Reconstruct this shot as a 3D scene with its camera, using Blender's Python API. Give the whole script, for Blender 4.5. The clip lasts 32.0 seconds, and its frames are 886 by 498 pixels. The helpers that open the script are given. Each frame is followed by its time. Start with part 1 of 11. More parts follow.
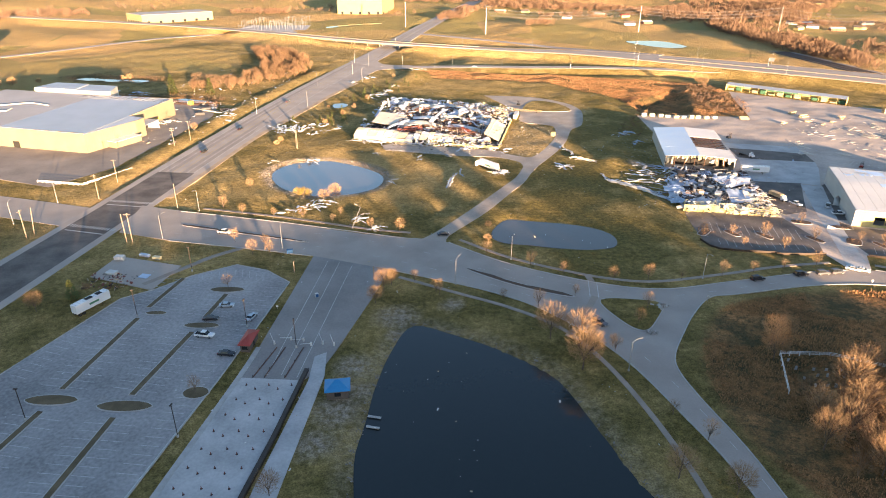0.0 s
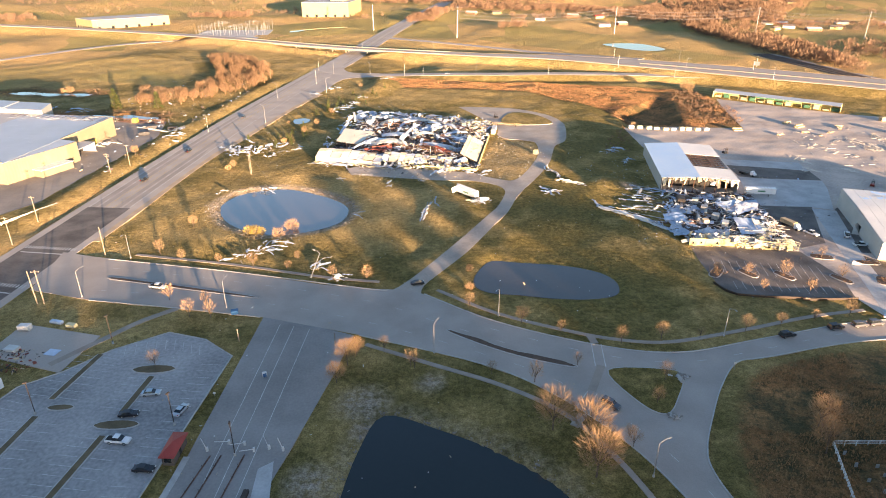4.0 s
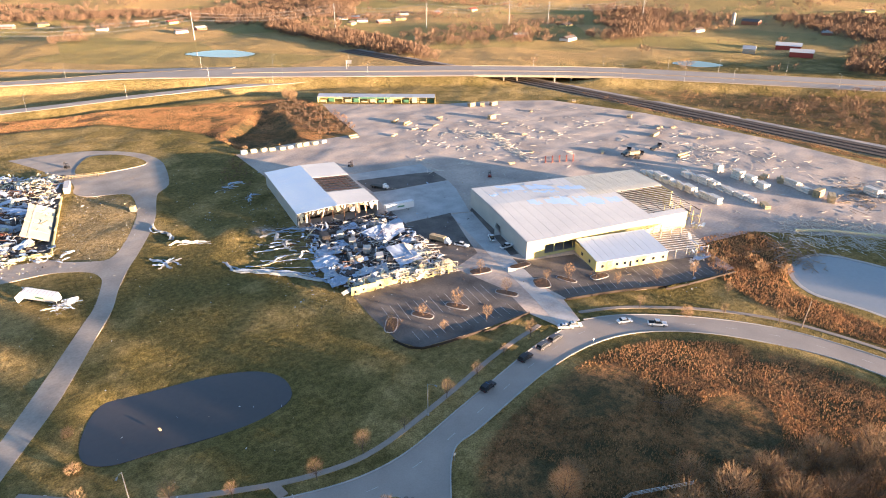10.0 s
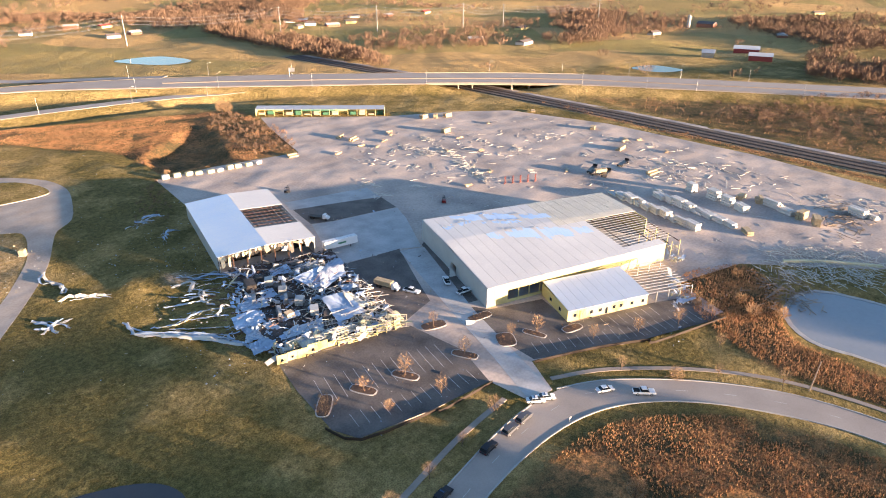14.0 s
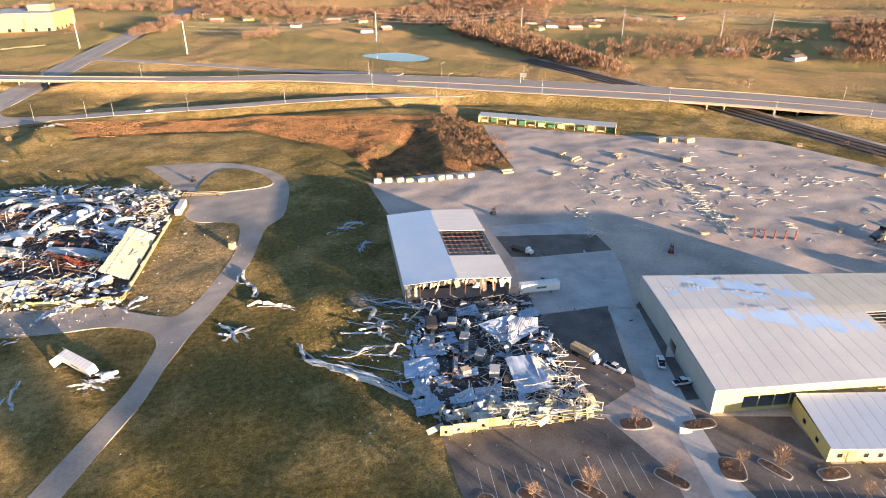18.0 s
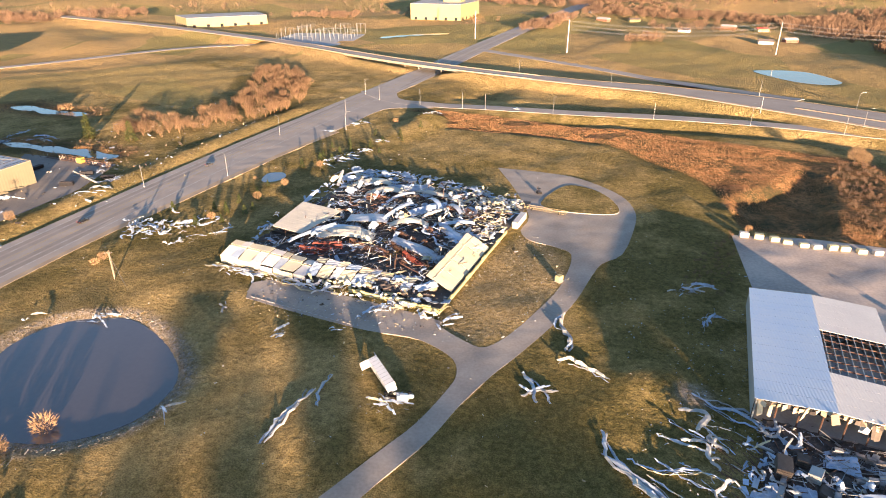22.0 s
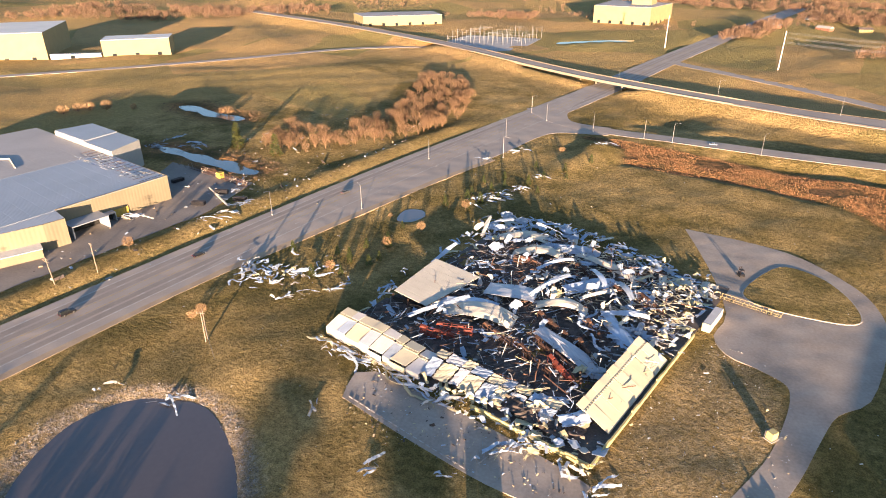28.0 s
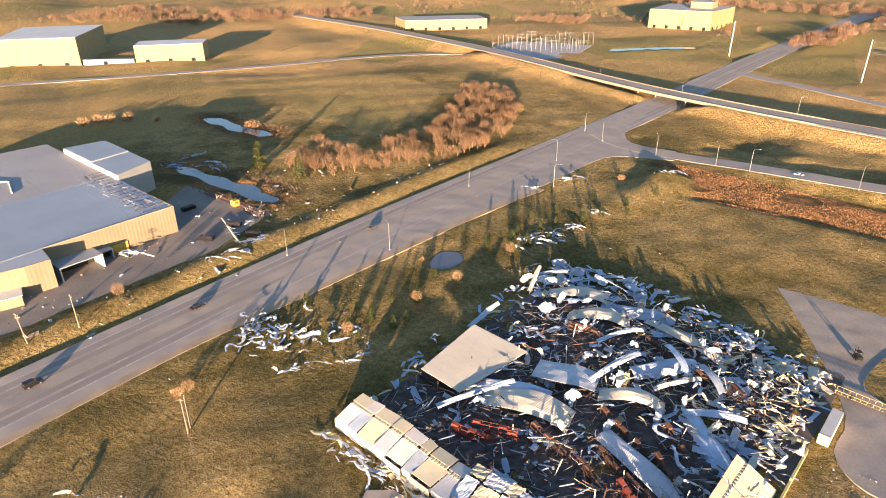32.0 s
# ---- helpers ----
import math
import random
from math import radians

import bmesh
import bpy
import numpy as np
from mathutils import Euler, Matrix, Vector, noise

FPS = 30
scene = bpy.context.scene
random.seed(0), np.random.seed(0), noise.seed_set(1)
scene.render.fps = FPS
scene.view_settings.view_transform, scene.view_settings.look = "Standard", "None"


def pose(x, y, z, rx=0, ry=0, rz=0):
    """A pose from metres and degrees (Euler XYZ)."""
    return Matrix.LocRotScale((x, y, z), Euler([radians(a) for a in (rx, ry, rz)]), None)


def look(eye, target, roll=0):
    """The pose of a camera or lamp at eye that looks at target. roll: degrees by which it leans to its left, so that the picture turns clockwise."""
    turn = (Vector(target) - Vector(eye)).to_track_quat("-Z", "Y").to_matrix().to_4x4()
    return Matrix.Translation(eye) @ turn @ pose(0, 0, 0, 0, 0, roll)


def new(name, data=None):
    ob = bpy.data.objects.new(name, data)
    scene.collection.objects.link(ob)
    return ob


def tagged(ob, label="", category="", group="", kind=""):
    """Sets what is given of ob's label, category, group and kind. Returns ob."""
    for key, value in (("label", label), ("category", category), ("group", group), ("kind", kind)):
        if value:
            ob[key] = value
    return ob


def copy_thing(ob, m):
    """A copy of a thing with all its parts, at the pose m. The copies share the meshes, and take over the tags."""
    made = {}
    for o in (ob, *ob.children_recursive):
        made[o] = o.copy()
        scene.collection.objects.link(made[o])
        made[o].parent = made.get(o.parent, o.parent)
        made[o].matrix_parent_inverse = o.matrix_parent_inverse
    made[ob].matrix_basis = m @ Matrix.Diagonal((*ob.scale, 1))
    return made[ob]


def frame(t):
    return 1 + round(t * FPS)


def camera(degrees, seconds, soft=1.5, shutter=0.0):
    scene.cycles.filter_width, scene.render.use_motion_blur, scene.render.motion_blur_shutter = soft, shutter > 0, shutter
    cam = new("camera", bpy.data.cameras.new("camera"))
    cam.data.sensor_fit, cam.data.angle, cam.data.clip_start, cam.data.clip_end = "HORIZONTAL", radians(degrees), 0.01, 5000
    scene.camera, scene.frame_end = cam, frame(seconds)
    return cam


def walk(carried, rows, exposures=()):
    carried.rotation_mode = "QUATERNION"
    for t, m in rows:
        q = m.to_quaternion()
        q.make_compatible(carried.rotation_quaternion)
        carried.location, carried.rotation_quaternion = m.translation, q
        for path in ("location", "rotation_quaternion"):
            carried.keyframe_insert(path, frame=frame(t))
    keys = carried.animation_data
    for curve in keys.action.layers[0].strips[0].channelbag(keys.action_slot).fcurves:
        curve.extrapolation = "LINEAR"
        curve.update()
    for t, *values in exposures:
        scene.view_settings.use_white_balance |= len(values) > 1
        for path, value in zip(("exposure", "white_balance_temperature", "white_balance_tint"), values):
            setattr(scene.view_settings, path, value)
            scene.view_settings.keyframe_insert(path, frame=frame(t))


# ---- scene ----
cam = camera(69.62, 32.0, soft=1.0)
PATH = [
    (0.0, (-0.00, 0.00, 104.50), (-0.00, 90.43, 61.81), 0.31),
    (0.5, (-0.17, 5.10, 104.50), (-0.11, 95.51, 61.77), 0.31),
    (1.0, (-0.24, 10.25, 104.50), (-0.22, 100.66, 61.75), 0.35),
    (1.5, (-0.34, 15.35, 104.52), (-0.32, 105.74, 61.74), 0.40),
    (2.0, (-0.43, 20.49, 104.55), (-0.37, 110.87, 61.76), 0.33),
    (2.5, (-0.41, 25.57, 104.60), (-0.47, 115.96, 61.81), 0.31),
    (4.5, (0.59, 45.91, 104.83), (10.10, 135.86, 62.18), -0.15),
    (5.0, (1.10, 50.95, 104.78), (16.62, 140.07, 62.15), -0.26),
    (5.5, (1.94, 55.94, 104.80), (17.45, 145.04, 62.12), -0.19),
    (6.0, (2.97, 60.84, 104.90), (21.52, 149.33, 62.17), -0.17),
    (6.5, (4.05, 65.66, 105.02), (28.93, 152.55, 62.22), -0.15),
    (7.0, (5.21, 70.45, 105.12), (31.26, 156.99, 62.33), -0.11),
    (7.5, (6.87, 75.11, 105.28), (35.06, 160.96, 62.44), -0.10),
    (8.0, (8.73, 79.51, 105.37), (43.61, 162.86, 62.54), -0.15),
    (8.5, (10.79, 83.80, 105.41), (51.43, 164.46, 62.50), -0.16),
    (9.0, (13.15, 88.23, 105.40), (57.97, 166.62, 62.44), -0.10),
    (9.5, (15.67, 92.35, 105.36), (65.33, 167.79, 62.41), -0.05),
    (10.0, (18.47, 96.26, 105.23), (73.10, 168.19, 62.31), -0.02),
    (10.5, (21.38, 99.88, 105.09), (80.78, 167.95, 62.22), -0.02),
    (11.0, (24.64, 103.27, 104.97), (88.54, 167.14, 62.09), 0.04),
    (11.5, (28.16, 106.57, 104.69), (96.44, 165.74, 61.84), 0.11),
    (12.0, (31.63, 109.93, 104.51), (102.12, 166.48, 61.69), 0.13),
    (12.5, (35.17, 113.14, 104.45), (105.71, 169.64, 61.66), 0.25),
    (13.0, (38.59, 116.31, 104.36), (109.19, 172.77, 61.61), 0.32),
    (13.5, (41.80, 119.86, 104.20), (110.22, 178.96, 61.48), 0.37),
    (14.0, (45.13, 123.29, 104.00), (104.59, 191.38, 61.24), 0.26),
    (14.5, (48.50, 126.30, 103.89), (104.21, 197.49, 61.13), 0.24),
    (16.5, (60.32, 141.17, 103.11), (103.83, 220.43, 60.39), 0.12),
    (17.0, (62.55, 144.79, 103.34), (101.16, 226.52, 60.57), 0.12),
    (17.5, (64.32, 148.67, 103.65), (97.99, 232.54, 60.84), 0.13),
    (18.0, (65.73, 152.87, 103.89), (97.41, 237.47, 61.02), 0.22),
    (18.5, (66.58, 157.16, 104.24), (93.22, 243.46, 61.31), 0.28),
    (19.0, (67.04, 161.22, 104.71), (77.99, 250.80, 61.62), 0.42),
    (19.5, (67.58, 165.03, 105.32), (68.39, 255.18, 62.05), 0.53),
    (20.0, (67.80, 169.22, 105.83), (65.64, 259.32, 62.50), 0.55),
    (20.5, (67.65, 173.71, 106.06), (61.34, 263.57, 62.63), 0.50),
    (21.0, (67.23, 178.21, 106.04), (56.05, 267.59, 62.61), 0.47),
    (21.5, (66.81, 182.74, 105.87), (50.12, 271.25, 62.43), 0.32),
    (22.0, (66.46, 187.49, 105.89), (48.69, 275.81, 62.48), 0.28),
    (22.5, (65.78, 192.30, 105.89), (47.51, 280.50, 62.45), 0.26),
    (23.0, (64.84, 197.21, 106.01), (46.07, 285.29, 62.55), 0.27),
    (23.5, (63.82, 202.18, 106.13), (44.08, 290.04, 62.65), 0.22),
    (24.0, (62.88, 207.29, 106.26), (38.81, 294.03, 62.70), 0.19),
    (24.5, (61.84, 212.34, 106.34), (36.54, 298.70, 62.73), 0.07),
    (25.0, (60.54, 217.30, 106.31), (34.93, 303.57, 62.71), 0.07),
    (25.5, (59.06, 222.26, 106.22), (27.24, 306.43, 62.58), -0.08),
    (27.5, (52.19, 241.78, 107.82), (16.87, 324.33, 63.79), 0.03),
    (28.0, (50.25, 246.59, 107.96), (9.83, 326.78, 63.95), -0.11),
    (28.5, (48.12, 251.48, 107.99), (7.03, 331.29, 63.93), -0.16),
    (29.0, (45.70, 256.36, 107.88), (4.60, 336.19, 63.86), -0.17),
    (29.5, (43.41, 261.24, 107.75), (2.30, 341.06, 63.73), -0.26),
    (30.0, (41.14, 266.05, 107.57), (0.01, 345.90, 63.60), -0.25),
    (30.5, (38.62, 270.85, 107.40), (-3.42, 350.23, 63.45), -0.33),
    (31.0, (35.86, 275.67, 107.29), (-8.64, 353.71, 63.37), -0.38),
    (31.5, (32.96, 280.43, 107.23), (-12.67, 357.84, 63.36), -0.40),
    (32.0, (30.22, 285.11, 107.03), (-15.63, 362.43, 63.20), -0.44),
]

walk(cam, [(t, look(e, g, r)) for t, e, g, r in PATH], exposures=((0.0, 2.95, 6150, 14), (7.0, 2.87, 5820, 14), (13.5, 2.8, 5450, 13), (19.0, 2.53, 5570, 13), (24.0, 2.61, 5750, 14), (28.0, 2.43, 5670, 14), (32.0, 2.44, 5720, 14)))

# ---- world and sun: low sun from the south-south-east ----
SUN_EL, SUN_FROM = radians(4.7), radians(155.5)   # height, and bearing it shines from
world = bpy.data.worlds.new("sky")
scene.world = world
world.use_nodes = True
wn = world.node_tree.nodes
sky = wn.new("ShaderNodeTexSky")
sky.sky_type, sky.sun_disc = "NISHITA", False
sky.sun_elevation, sky.sun_rotation = SUN_EL, SUN_FROM
sky.air_density, sky.dust_density, sky.ozone_density = 1.0, 0.6, 1.6
wn["Background"].inputs["Strength"].default_value = 0.069
haze = wn.new("ShaderNodeMix")      # thin haze over the whole sky
haze.data_type, haze.blend_type = "RGBA", "MULTIPLY"
haze.inputs["Factor"].default_value, haze.inputs["B"].default_value = 1.0, (1.02, 1.0, 1.05, 1.0)
world.node_tree.links.new(sky.outputs[0], haze.inputs["A"])
world.node_tree.links.new(haze.outputs["Result"], wn["Background"].inputs["Color"])
sun_data = bpy.data.lights.new("sun", "SUN")
sun_data.energy, sun_data.angle, sun_data.color = 5.0, radians(0.6), (1.0, 0.655, 0.36)
sun = new("sun", sun_data)
sun.matrix_world = look((300 * math.sin(SUN_FROM), 300 * math.cos(SUN_FROM), 300 * math.tan(SUN_EL)), (0, 0, 0))

# ---- helpers: plan units are 1.1 m ----
U = 1.1
rng = random.Random(7)
nrg = np.random.default_rng(11)


def uu(pts):
    return [(x * U, y * U) for x, y in pts]


def smooth(pts, n=6, closed=False):
    """Catmull-Rom through the points."""
    p = [Vector((*q, 0)) for q in pts]
    k = len(p)
    out = []
    for i in range(k if closed else k - 1):
        a, b, c, d = (p[(i + j) % k] if closed else p[min(max(i + j, 0), k - 1)] for j in (-1, 0, 1, 2))
        for s in range(n):
            t = s / n
            q = 0.5 * (2 * b + (c - a) * t + (2 * a - 5 * b + 4 * c - d) * t * t + (3 * b - a - 3 * c + d) * t ** 3)
            out.append((q.x, q.y))
    if not closed:
        out.append((p[-1].x, p[-1].y))
    return out


def inside(poly, X, Y):
    """Signed distance to a polygon, negative inside (numpy)."""
    p = np.array(poly)
    q = np.roll(p, -1, 0)
    best = np.full(X.shape, 1e18)
    ins = np.zeros(X.shape, bool)
    for (ax, ay), (bx, by) in zip(p, q):
        dx, dy = bx - ax, by - ay
        t = np.clip(((X - ax) * dx + (Y - ay) * dy) / (dx * dx + dy * dy + 1e-12), 0, 1)
        best = np.minimum(best, (X - ax - t * dx) ** 2 + (Y - ay - t * dy) ** 2)
        if ay != by:
            ins ^= ((ay > Y) != (by > Y)) & (X < (bx - ax) * (Y - ay) / (by - ay) + ax)
    d = np.sqrt(best)
    return np.where(ins, -d, d)


def line_dist(pts, X, Y):
    p = np.array(pts)
    best = np.full(X.shape, 1e18)
    for (ax, ay), (bx, by) in zip(p[:-1], p[1:]):
        dx, dy = bx - ax, by - ay
        t = np.clip(((X - ax) * dx + (Y - ay) * dy) / (dx * dx + dy * dy + 1e-12), 0, 1)
        best = np.minimum(best, (X - ax - t * dx) ** 2 + (Y - ay - t * dy) ** 2)
    return np.sqrt(best)


def mesh(name, verts, faces, *mats):
    me = bpy.data.meshes.new(name)
    me.from_pydata([tuple(v) for v in verts], [], faces)
    for m in mats:
        me.materials.append(m)
    return me


def obj(name, me, parent=None, m=None):
    ob = new(name, me)
    if m is not None:
        ob.matrix_basis = m
    if parent is not None:
        ob.parent = parent
    return ob


def part(name, bm, material, parent=None, label=""):
    me = bpy.data.meshes.new(name)
    bm.to_mesh(me)
    bm.free()
    for m in (material if isinstance(material, (list, tuple)) else [material]):
        me.materials.append(m)
    ob = obj(name, me, parent)
    return tagged(ob, label) if label else ob


def empty(name, m, label, category, group="", kind=""):
    ob = new(name)
    ob.empty_display_size = 0.3
    ob.matrix_basis = m
    return tagged(ob, label, category, group, kind)


def box(bm, x0, x1, y0, y1, z0, z1, bevel=0.0, m=None):
    r = bmesh.ops.create_cube(bm, size=1)
    bmesh.ops.scale(bm, vec=(x1 - x0, y1 - y0, z1 - z0), verts=r["verts"])
    bmesh.ops.translate(bm, vec=((x0 + x1) / 2, (y0 + y1) / 2, (z0 + z1) / 2), verts=r["verts"])
    vs = r["verts"]
    if bevel:
        es = list({e for v in vs for e in v.link_edges})
        vs = list({v for f in bmesh.ops.bevel(bm, geom=es, offset=bevel, segments=2, affect="EDGES")["faces"] for v in f.verts} | {v for v in vs if v.is_valid})
    if m is not None:
        bmesh.ops.transform(bm, matrix=m, verts=vs)
    return vs


def boxes(*specs, bevel=0.0):
    bm = bmesh.new()
    for s in specs:
        box(bm, *s, bevel=bevel)
    return bm


def rod(bm, a, b, r0, r1=None, seg=6):
    """A tapered rod from a to b."""
    a, b = Vector(a), Vector(b)
    d = b - a
    res = bmesh.ops.create_cone(bm, cap_ends=True, segments=seg, radius1=r0, radius2=r0 if r1 is None else r1, depth=d.length)
    bmesh.ops.transform(bm, matrix=Matrix.Translation((a + b) / 2) @ d.to_track_quat("Z", "Y").to_matrix().to_4x4(), verts=res["verts"])
    return res["verts"]


def slab(name, poly, z0, z1, material, parent=None, label=""):
    """A polygon with thickness; concave outlines are fine."""
    from mathutils.geometry import tessellate_polygon
    n = len(poly)
    area = sum(poly[i][0] * poly[(i + 1) % n][1] - poly[(i + 1) % n][0] * poly[i][1] for i in range(n))
    if area < 0:
        poly = poly[::-1]
    v = [(x, y, z1) for x, y in poly] + [(x, y, z0) for x, y in poly]
    tris = tessellate_polygon([[Vector((x, y, 0)) for x, y in poly]])
    f = []
    for a, b, c in tris:
        ax, ay, bx, by, cx, cy = *poly[a], *poly[b], *poly[c]
        f.append((a, b, c) if (bx - ax) * (cy - ay) - (cx - ax) * (by - ay) > 0 else (a, c, b))
    f += [(i, i + n, (i + 1) % n + n, (i + 1) % n) for i in range(n)]
    ob = obj(name, mesh(name, v, f, material), parent)
    return tagged(ob, label) if label else ob


def ribbon(name, pts, width, z0, z1, material, parent=None, widths=None, zs=None):
    """A strip with thickness along a line."""
    n = len(pts)
    v, f = [], []
    for i, (x, y) in enumerate(pts):
        a, b = pts[max(i - 1, 0)], pts[min(i + 1, n - 1)]
        d = Vector((b[0] - a[0], b[1] - a[1])).normalized()
        w = (widths[i] if widths else width) / 2
        zz = zs[i] if zs else 0
        px, py = -d.y * w, d.x * w
        v += [(x + px, y + py, z1 + zz), (x - px, y - py, z1 + zz), (x - px, y - py, z0 + zz), (x + px, y + py, z0 + zz)]
    for i in range(n - 1):
        a, b = 4 * i, 4 * i + 4
        f += [(a + j, a + (j + 1) % 4, b + (j + 1) % 4, b + j) for j in range(4)]
    f += [(0, 3, 2, 1), (4 * n - 4, 4 * n - 3, 4 * n - 2, 4 * n - 1)]
    return obj(name, mesh(name, v, f, material), parent)


# ---- materials ----
def mat(name, col, col2=None, rough=0.85, metal=0.0, scale=0.6, fine=8.0, bump=0.15, mix=0.5, rand=0.0, spec=0.3, isl=False):
    """Two scales of noise between two colours, with relief; rand varies it from object to object."""
    m = bpy.data.materials.new(name)
    m.use_nodes = True
    nt = m.node_tree
    b = nt.nodes["Principled BSDF"]
    col2 = col2 or tuple(c * 0.7 for c in col)
    geo = nt.nodes.new("ShaderNodeNewGeometry")
    n1, n2 = nt.nodes.new("ShaderNodeTexNoise"), nt.nodes.new("ShaderNodeTexNoise")
    n1.inputs["Scale"].default_value, n2.inputs["Scale"].default_value = scale, fine
    n1.inputs["Detail"].default_value, n2.inputs["Detail"].default_value = 5, 3
    for n in (n1, n2):
        nt.links.new(geo.outputs["Position"], n.inputs["Vector"])
    ad = nt.nodes.new("ShaderNodeMath")
    ad.operation = "MULTIPLY_ADD"
    ad.inputs[1].default_value, ad.inputs[2].default_value = 0.45, -0.22
    nt.links.new(n2.outputs[0], ad.inputs[0])
    su = nt.nodes.new("ShaderNodeMath")
    su.operation = "ADD"
    nt.links.new(ad.outputs[0], su.inputs[0])
    nt.links.new(n1.outputs[0], su.inputs[1])
    ramp = nt.nodes.new("ShaderNodeMapRange")
    ramp.inputs[1].default_value, ramp.inputs[2].default_value = 0.5 - 0.5 * mix, 0.5 + 0.5 * mix
    nt.links.new(su.outputs[0], ramp.inputs[0])
    mx = nt.nodes.new("ShaderNodeMix")
    mx.data_type = "RGBA"
    mx.inputs["A"].default_value, mx.inputs["B"].default_value = (*col2, 1), (*col, 1)
    nt.links.new(ramp.outputs[0], mx.inputs["Factor"])
    out = mx.outputs["Result"]
    if rand:
        src = geo.outputs["Random Per Island"] if isl else nt.nodes.new("ShaderNodeObjectInfo").outputs["Random"]
        hs = nt.nodes.new("ShaderNodeHueSaturation")
        mr = nt.nodes.new("ShaderNodeMapRange")
        mr.inputs[3].default_value, mr.inputs[4].default_value = 1 - rand, 1 + rand
        nt.links.new(src, mr.inputs[0])
        nt.links.new(mr.outputs[0], hs.inputs["Value"])
        nt.links.new(out, hs.inputs["Color"])
        out = hs.outputs[0]
    nt.links.new(out, b.inputs["Base Color"])
    b.inputs["Roughness"].default_value, b.inputs["Metallic"].default_value = rough, metal
    b.inputs["Specular IOR Level"].default_value = spec
    if bump:
        bp = nt.nodes.new("ShaderNodeBump")
        bp.inputs["Strength"].default_value, bp.inputs["Distance"].default_value = bump, 0.15
        nt.links.new(su.outputs[0], bp.inputs["Height"])
        nt.links.new(bp.outputs[0], b.inputs["Normal"])
    return m


def ribbed(name, col, col2, pitch=0.6, axis=0, rough=0.45, metal=0.3, strength=0.5, scale=0.15):
    """Corrugated sheet metal with dirt."""
    m = mat(name, col, col2, rough, metal, scale, 1.5, 0.0, 0.6)
    nt = m.node_tree
    tc = nt.nodes.new("ShaderNodeTexCoord")
    wv = nt.nodes.new("ShaderNodeTexWave")
    wv.bands_direction = "XYZ"[axis]
    wv.inputs["Scale"].default_value = 0.314 / pitch
    nt.links.new(tc.outputs["Object"], wv.inputs["Vector"])
    bp = nt.nodes.new("ShaderNodeBump")
    bp.inputs["Strength"].default_value, bp.inputs["Distance"].default_value = strength, 0.06
    nt.links.new(wv.outputs["Fac"], bp.inputs["Height"])
    nt.links.new(bp.outputs[0], nt.nodes["Principled BSDF"].inputs["Normal"])
    return m


M_DRIVE = mat("pale_asphalt", (0.42, 0.362, 0.305), (0.27, 0.232, 0.197), 0.9, 0, 0.08, 1.2, 0.08, 0.4)
M_TOLL = mat("gate_asphalt", (0.3, 0.275, 0.255), (0.2, 0.183, 0.17), 0.9, 0, 0.07, 1.6, 0.1, 0.45)
M_ASPH = mat("asphalt", (0.39, 0.342, 0.3), (0.275, 0.24, 0.21), 0.9, 0, 0.08, 3.0, 0.1, 0.6)
M_ASPHD = mat("asphalt_dark", (0.18, 0.155, 0.137), (0.08, 0.069, 0.061), 0.88, 0, 0.12, 2.0, 0.1, 0.42)
M_ROAD = mat("worn_road", (0.43, 0.375, 0.325), (0.31, 0.27, 0.235), 0.9, 0, 0.06, 2.0, 0.08, 0.6)
M_LOT = mat("worn_lot", (0.4, 0.378, 0.366), (0.185, 0.177, 0.174), 0.9, 0, 0.032, 1.1, 0.1, 0.36)
M_CONC = mat("concrete", (0.51, 0.495, 0.48), (0.32, 0.31, 0.3), 0.88, 0, 0.14, 1.4, 0.12, 0.5)
M_YARD = mat("yard_gravel", (0.54, 0.45, 0.38), (0.3, 0.255, 0.225), 0.92, 0, 0.045, 0.9, 0.2, 0.4)


def uneven(m, scale, dist):
    """Broad, shallow unevenness of a laid surface."""
    nt = m.node_tree
    n = nt.nodes.new("ShaderNodeTexNoise")
    n.inputs["Scale"].default_value, n.inputs["Detail"].default_value = scale, 1.5
    nt.links.new(nt.nodes["Geometry"].outputs["Position"], n.inputs["Vector"])
    bp = nt.nodes.new("ShaderNodeBump")
    bp.inputs["Strength"].default_value, bp.inputs["Distance"].default_value = 1.0, dist
    nt.links.new(n.outputs[0], bp.inputs["Height"])
    nt.links.new(nt.nodes["Bump"].outputs[0], bp.inputs["Normal"])
    nt.links.new(bp.outputs[0], nt.nodes["Principled BSDF"].inputs["Normal"])


for m_, sc_, di_ in ((M_YARD, 0.05, 1.0), (M_ROAD, 0.08, 0.35), (M_DRIVE, 0.09, 0.3), (M_LOT, 0.05, 0.4)):
    uneven(m_, sc_, di_)
M_PIER = mat("weathered_concrete", (0.36, 0.31, 0.23), (0.25, 0.215, 0.165), 0.9, 0, 0.2, 3, 0.1, 0.5)
M_W4LOT = mat("dusty_apron", (0.3, 0.265, 0.23), (0.17, 0.15, 0.135), 0.92, 0, 0.06, 1.3, 0.12, 0.5)
M_KERB = mat("kerb_concrete", (0.45, 0.43, 0.4), (0.32, 0.305, 0.285), 0.85, 0, 0.5, 6)
M_WATER_D = mat("pond_water", (0.016, 0.021, 0.021), (0.012, 0.017, 0.017), 0.07, 0, 0.02, 0.8, 0.008, 0.6, spec=0.35)
M_WATER_M = mat("muddy_water", (0.29, 0.3, 0.31), (0.24, 0.25, 0.26), 0.25, 0, 0.02, 0.8, 0.012, 0.6, spec=0.5)
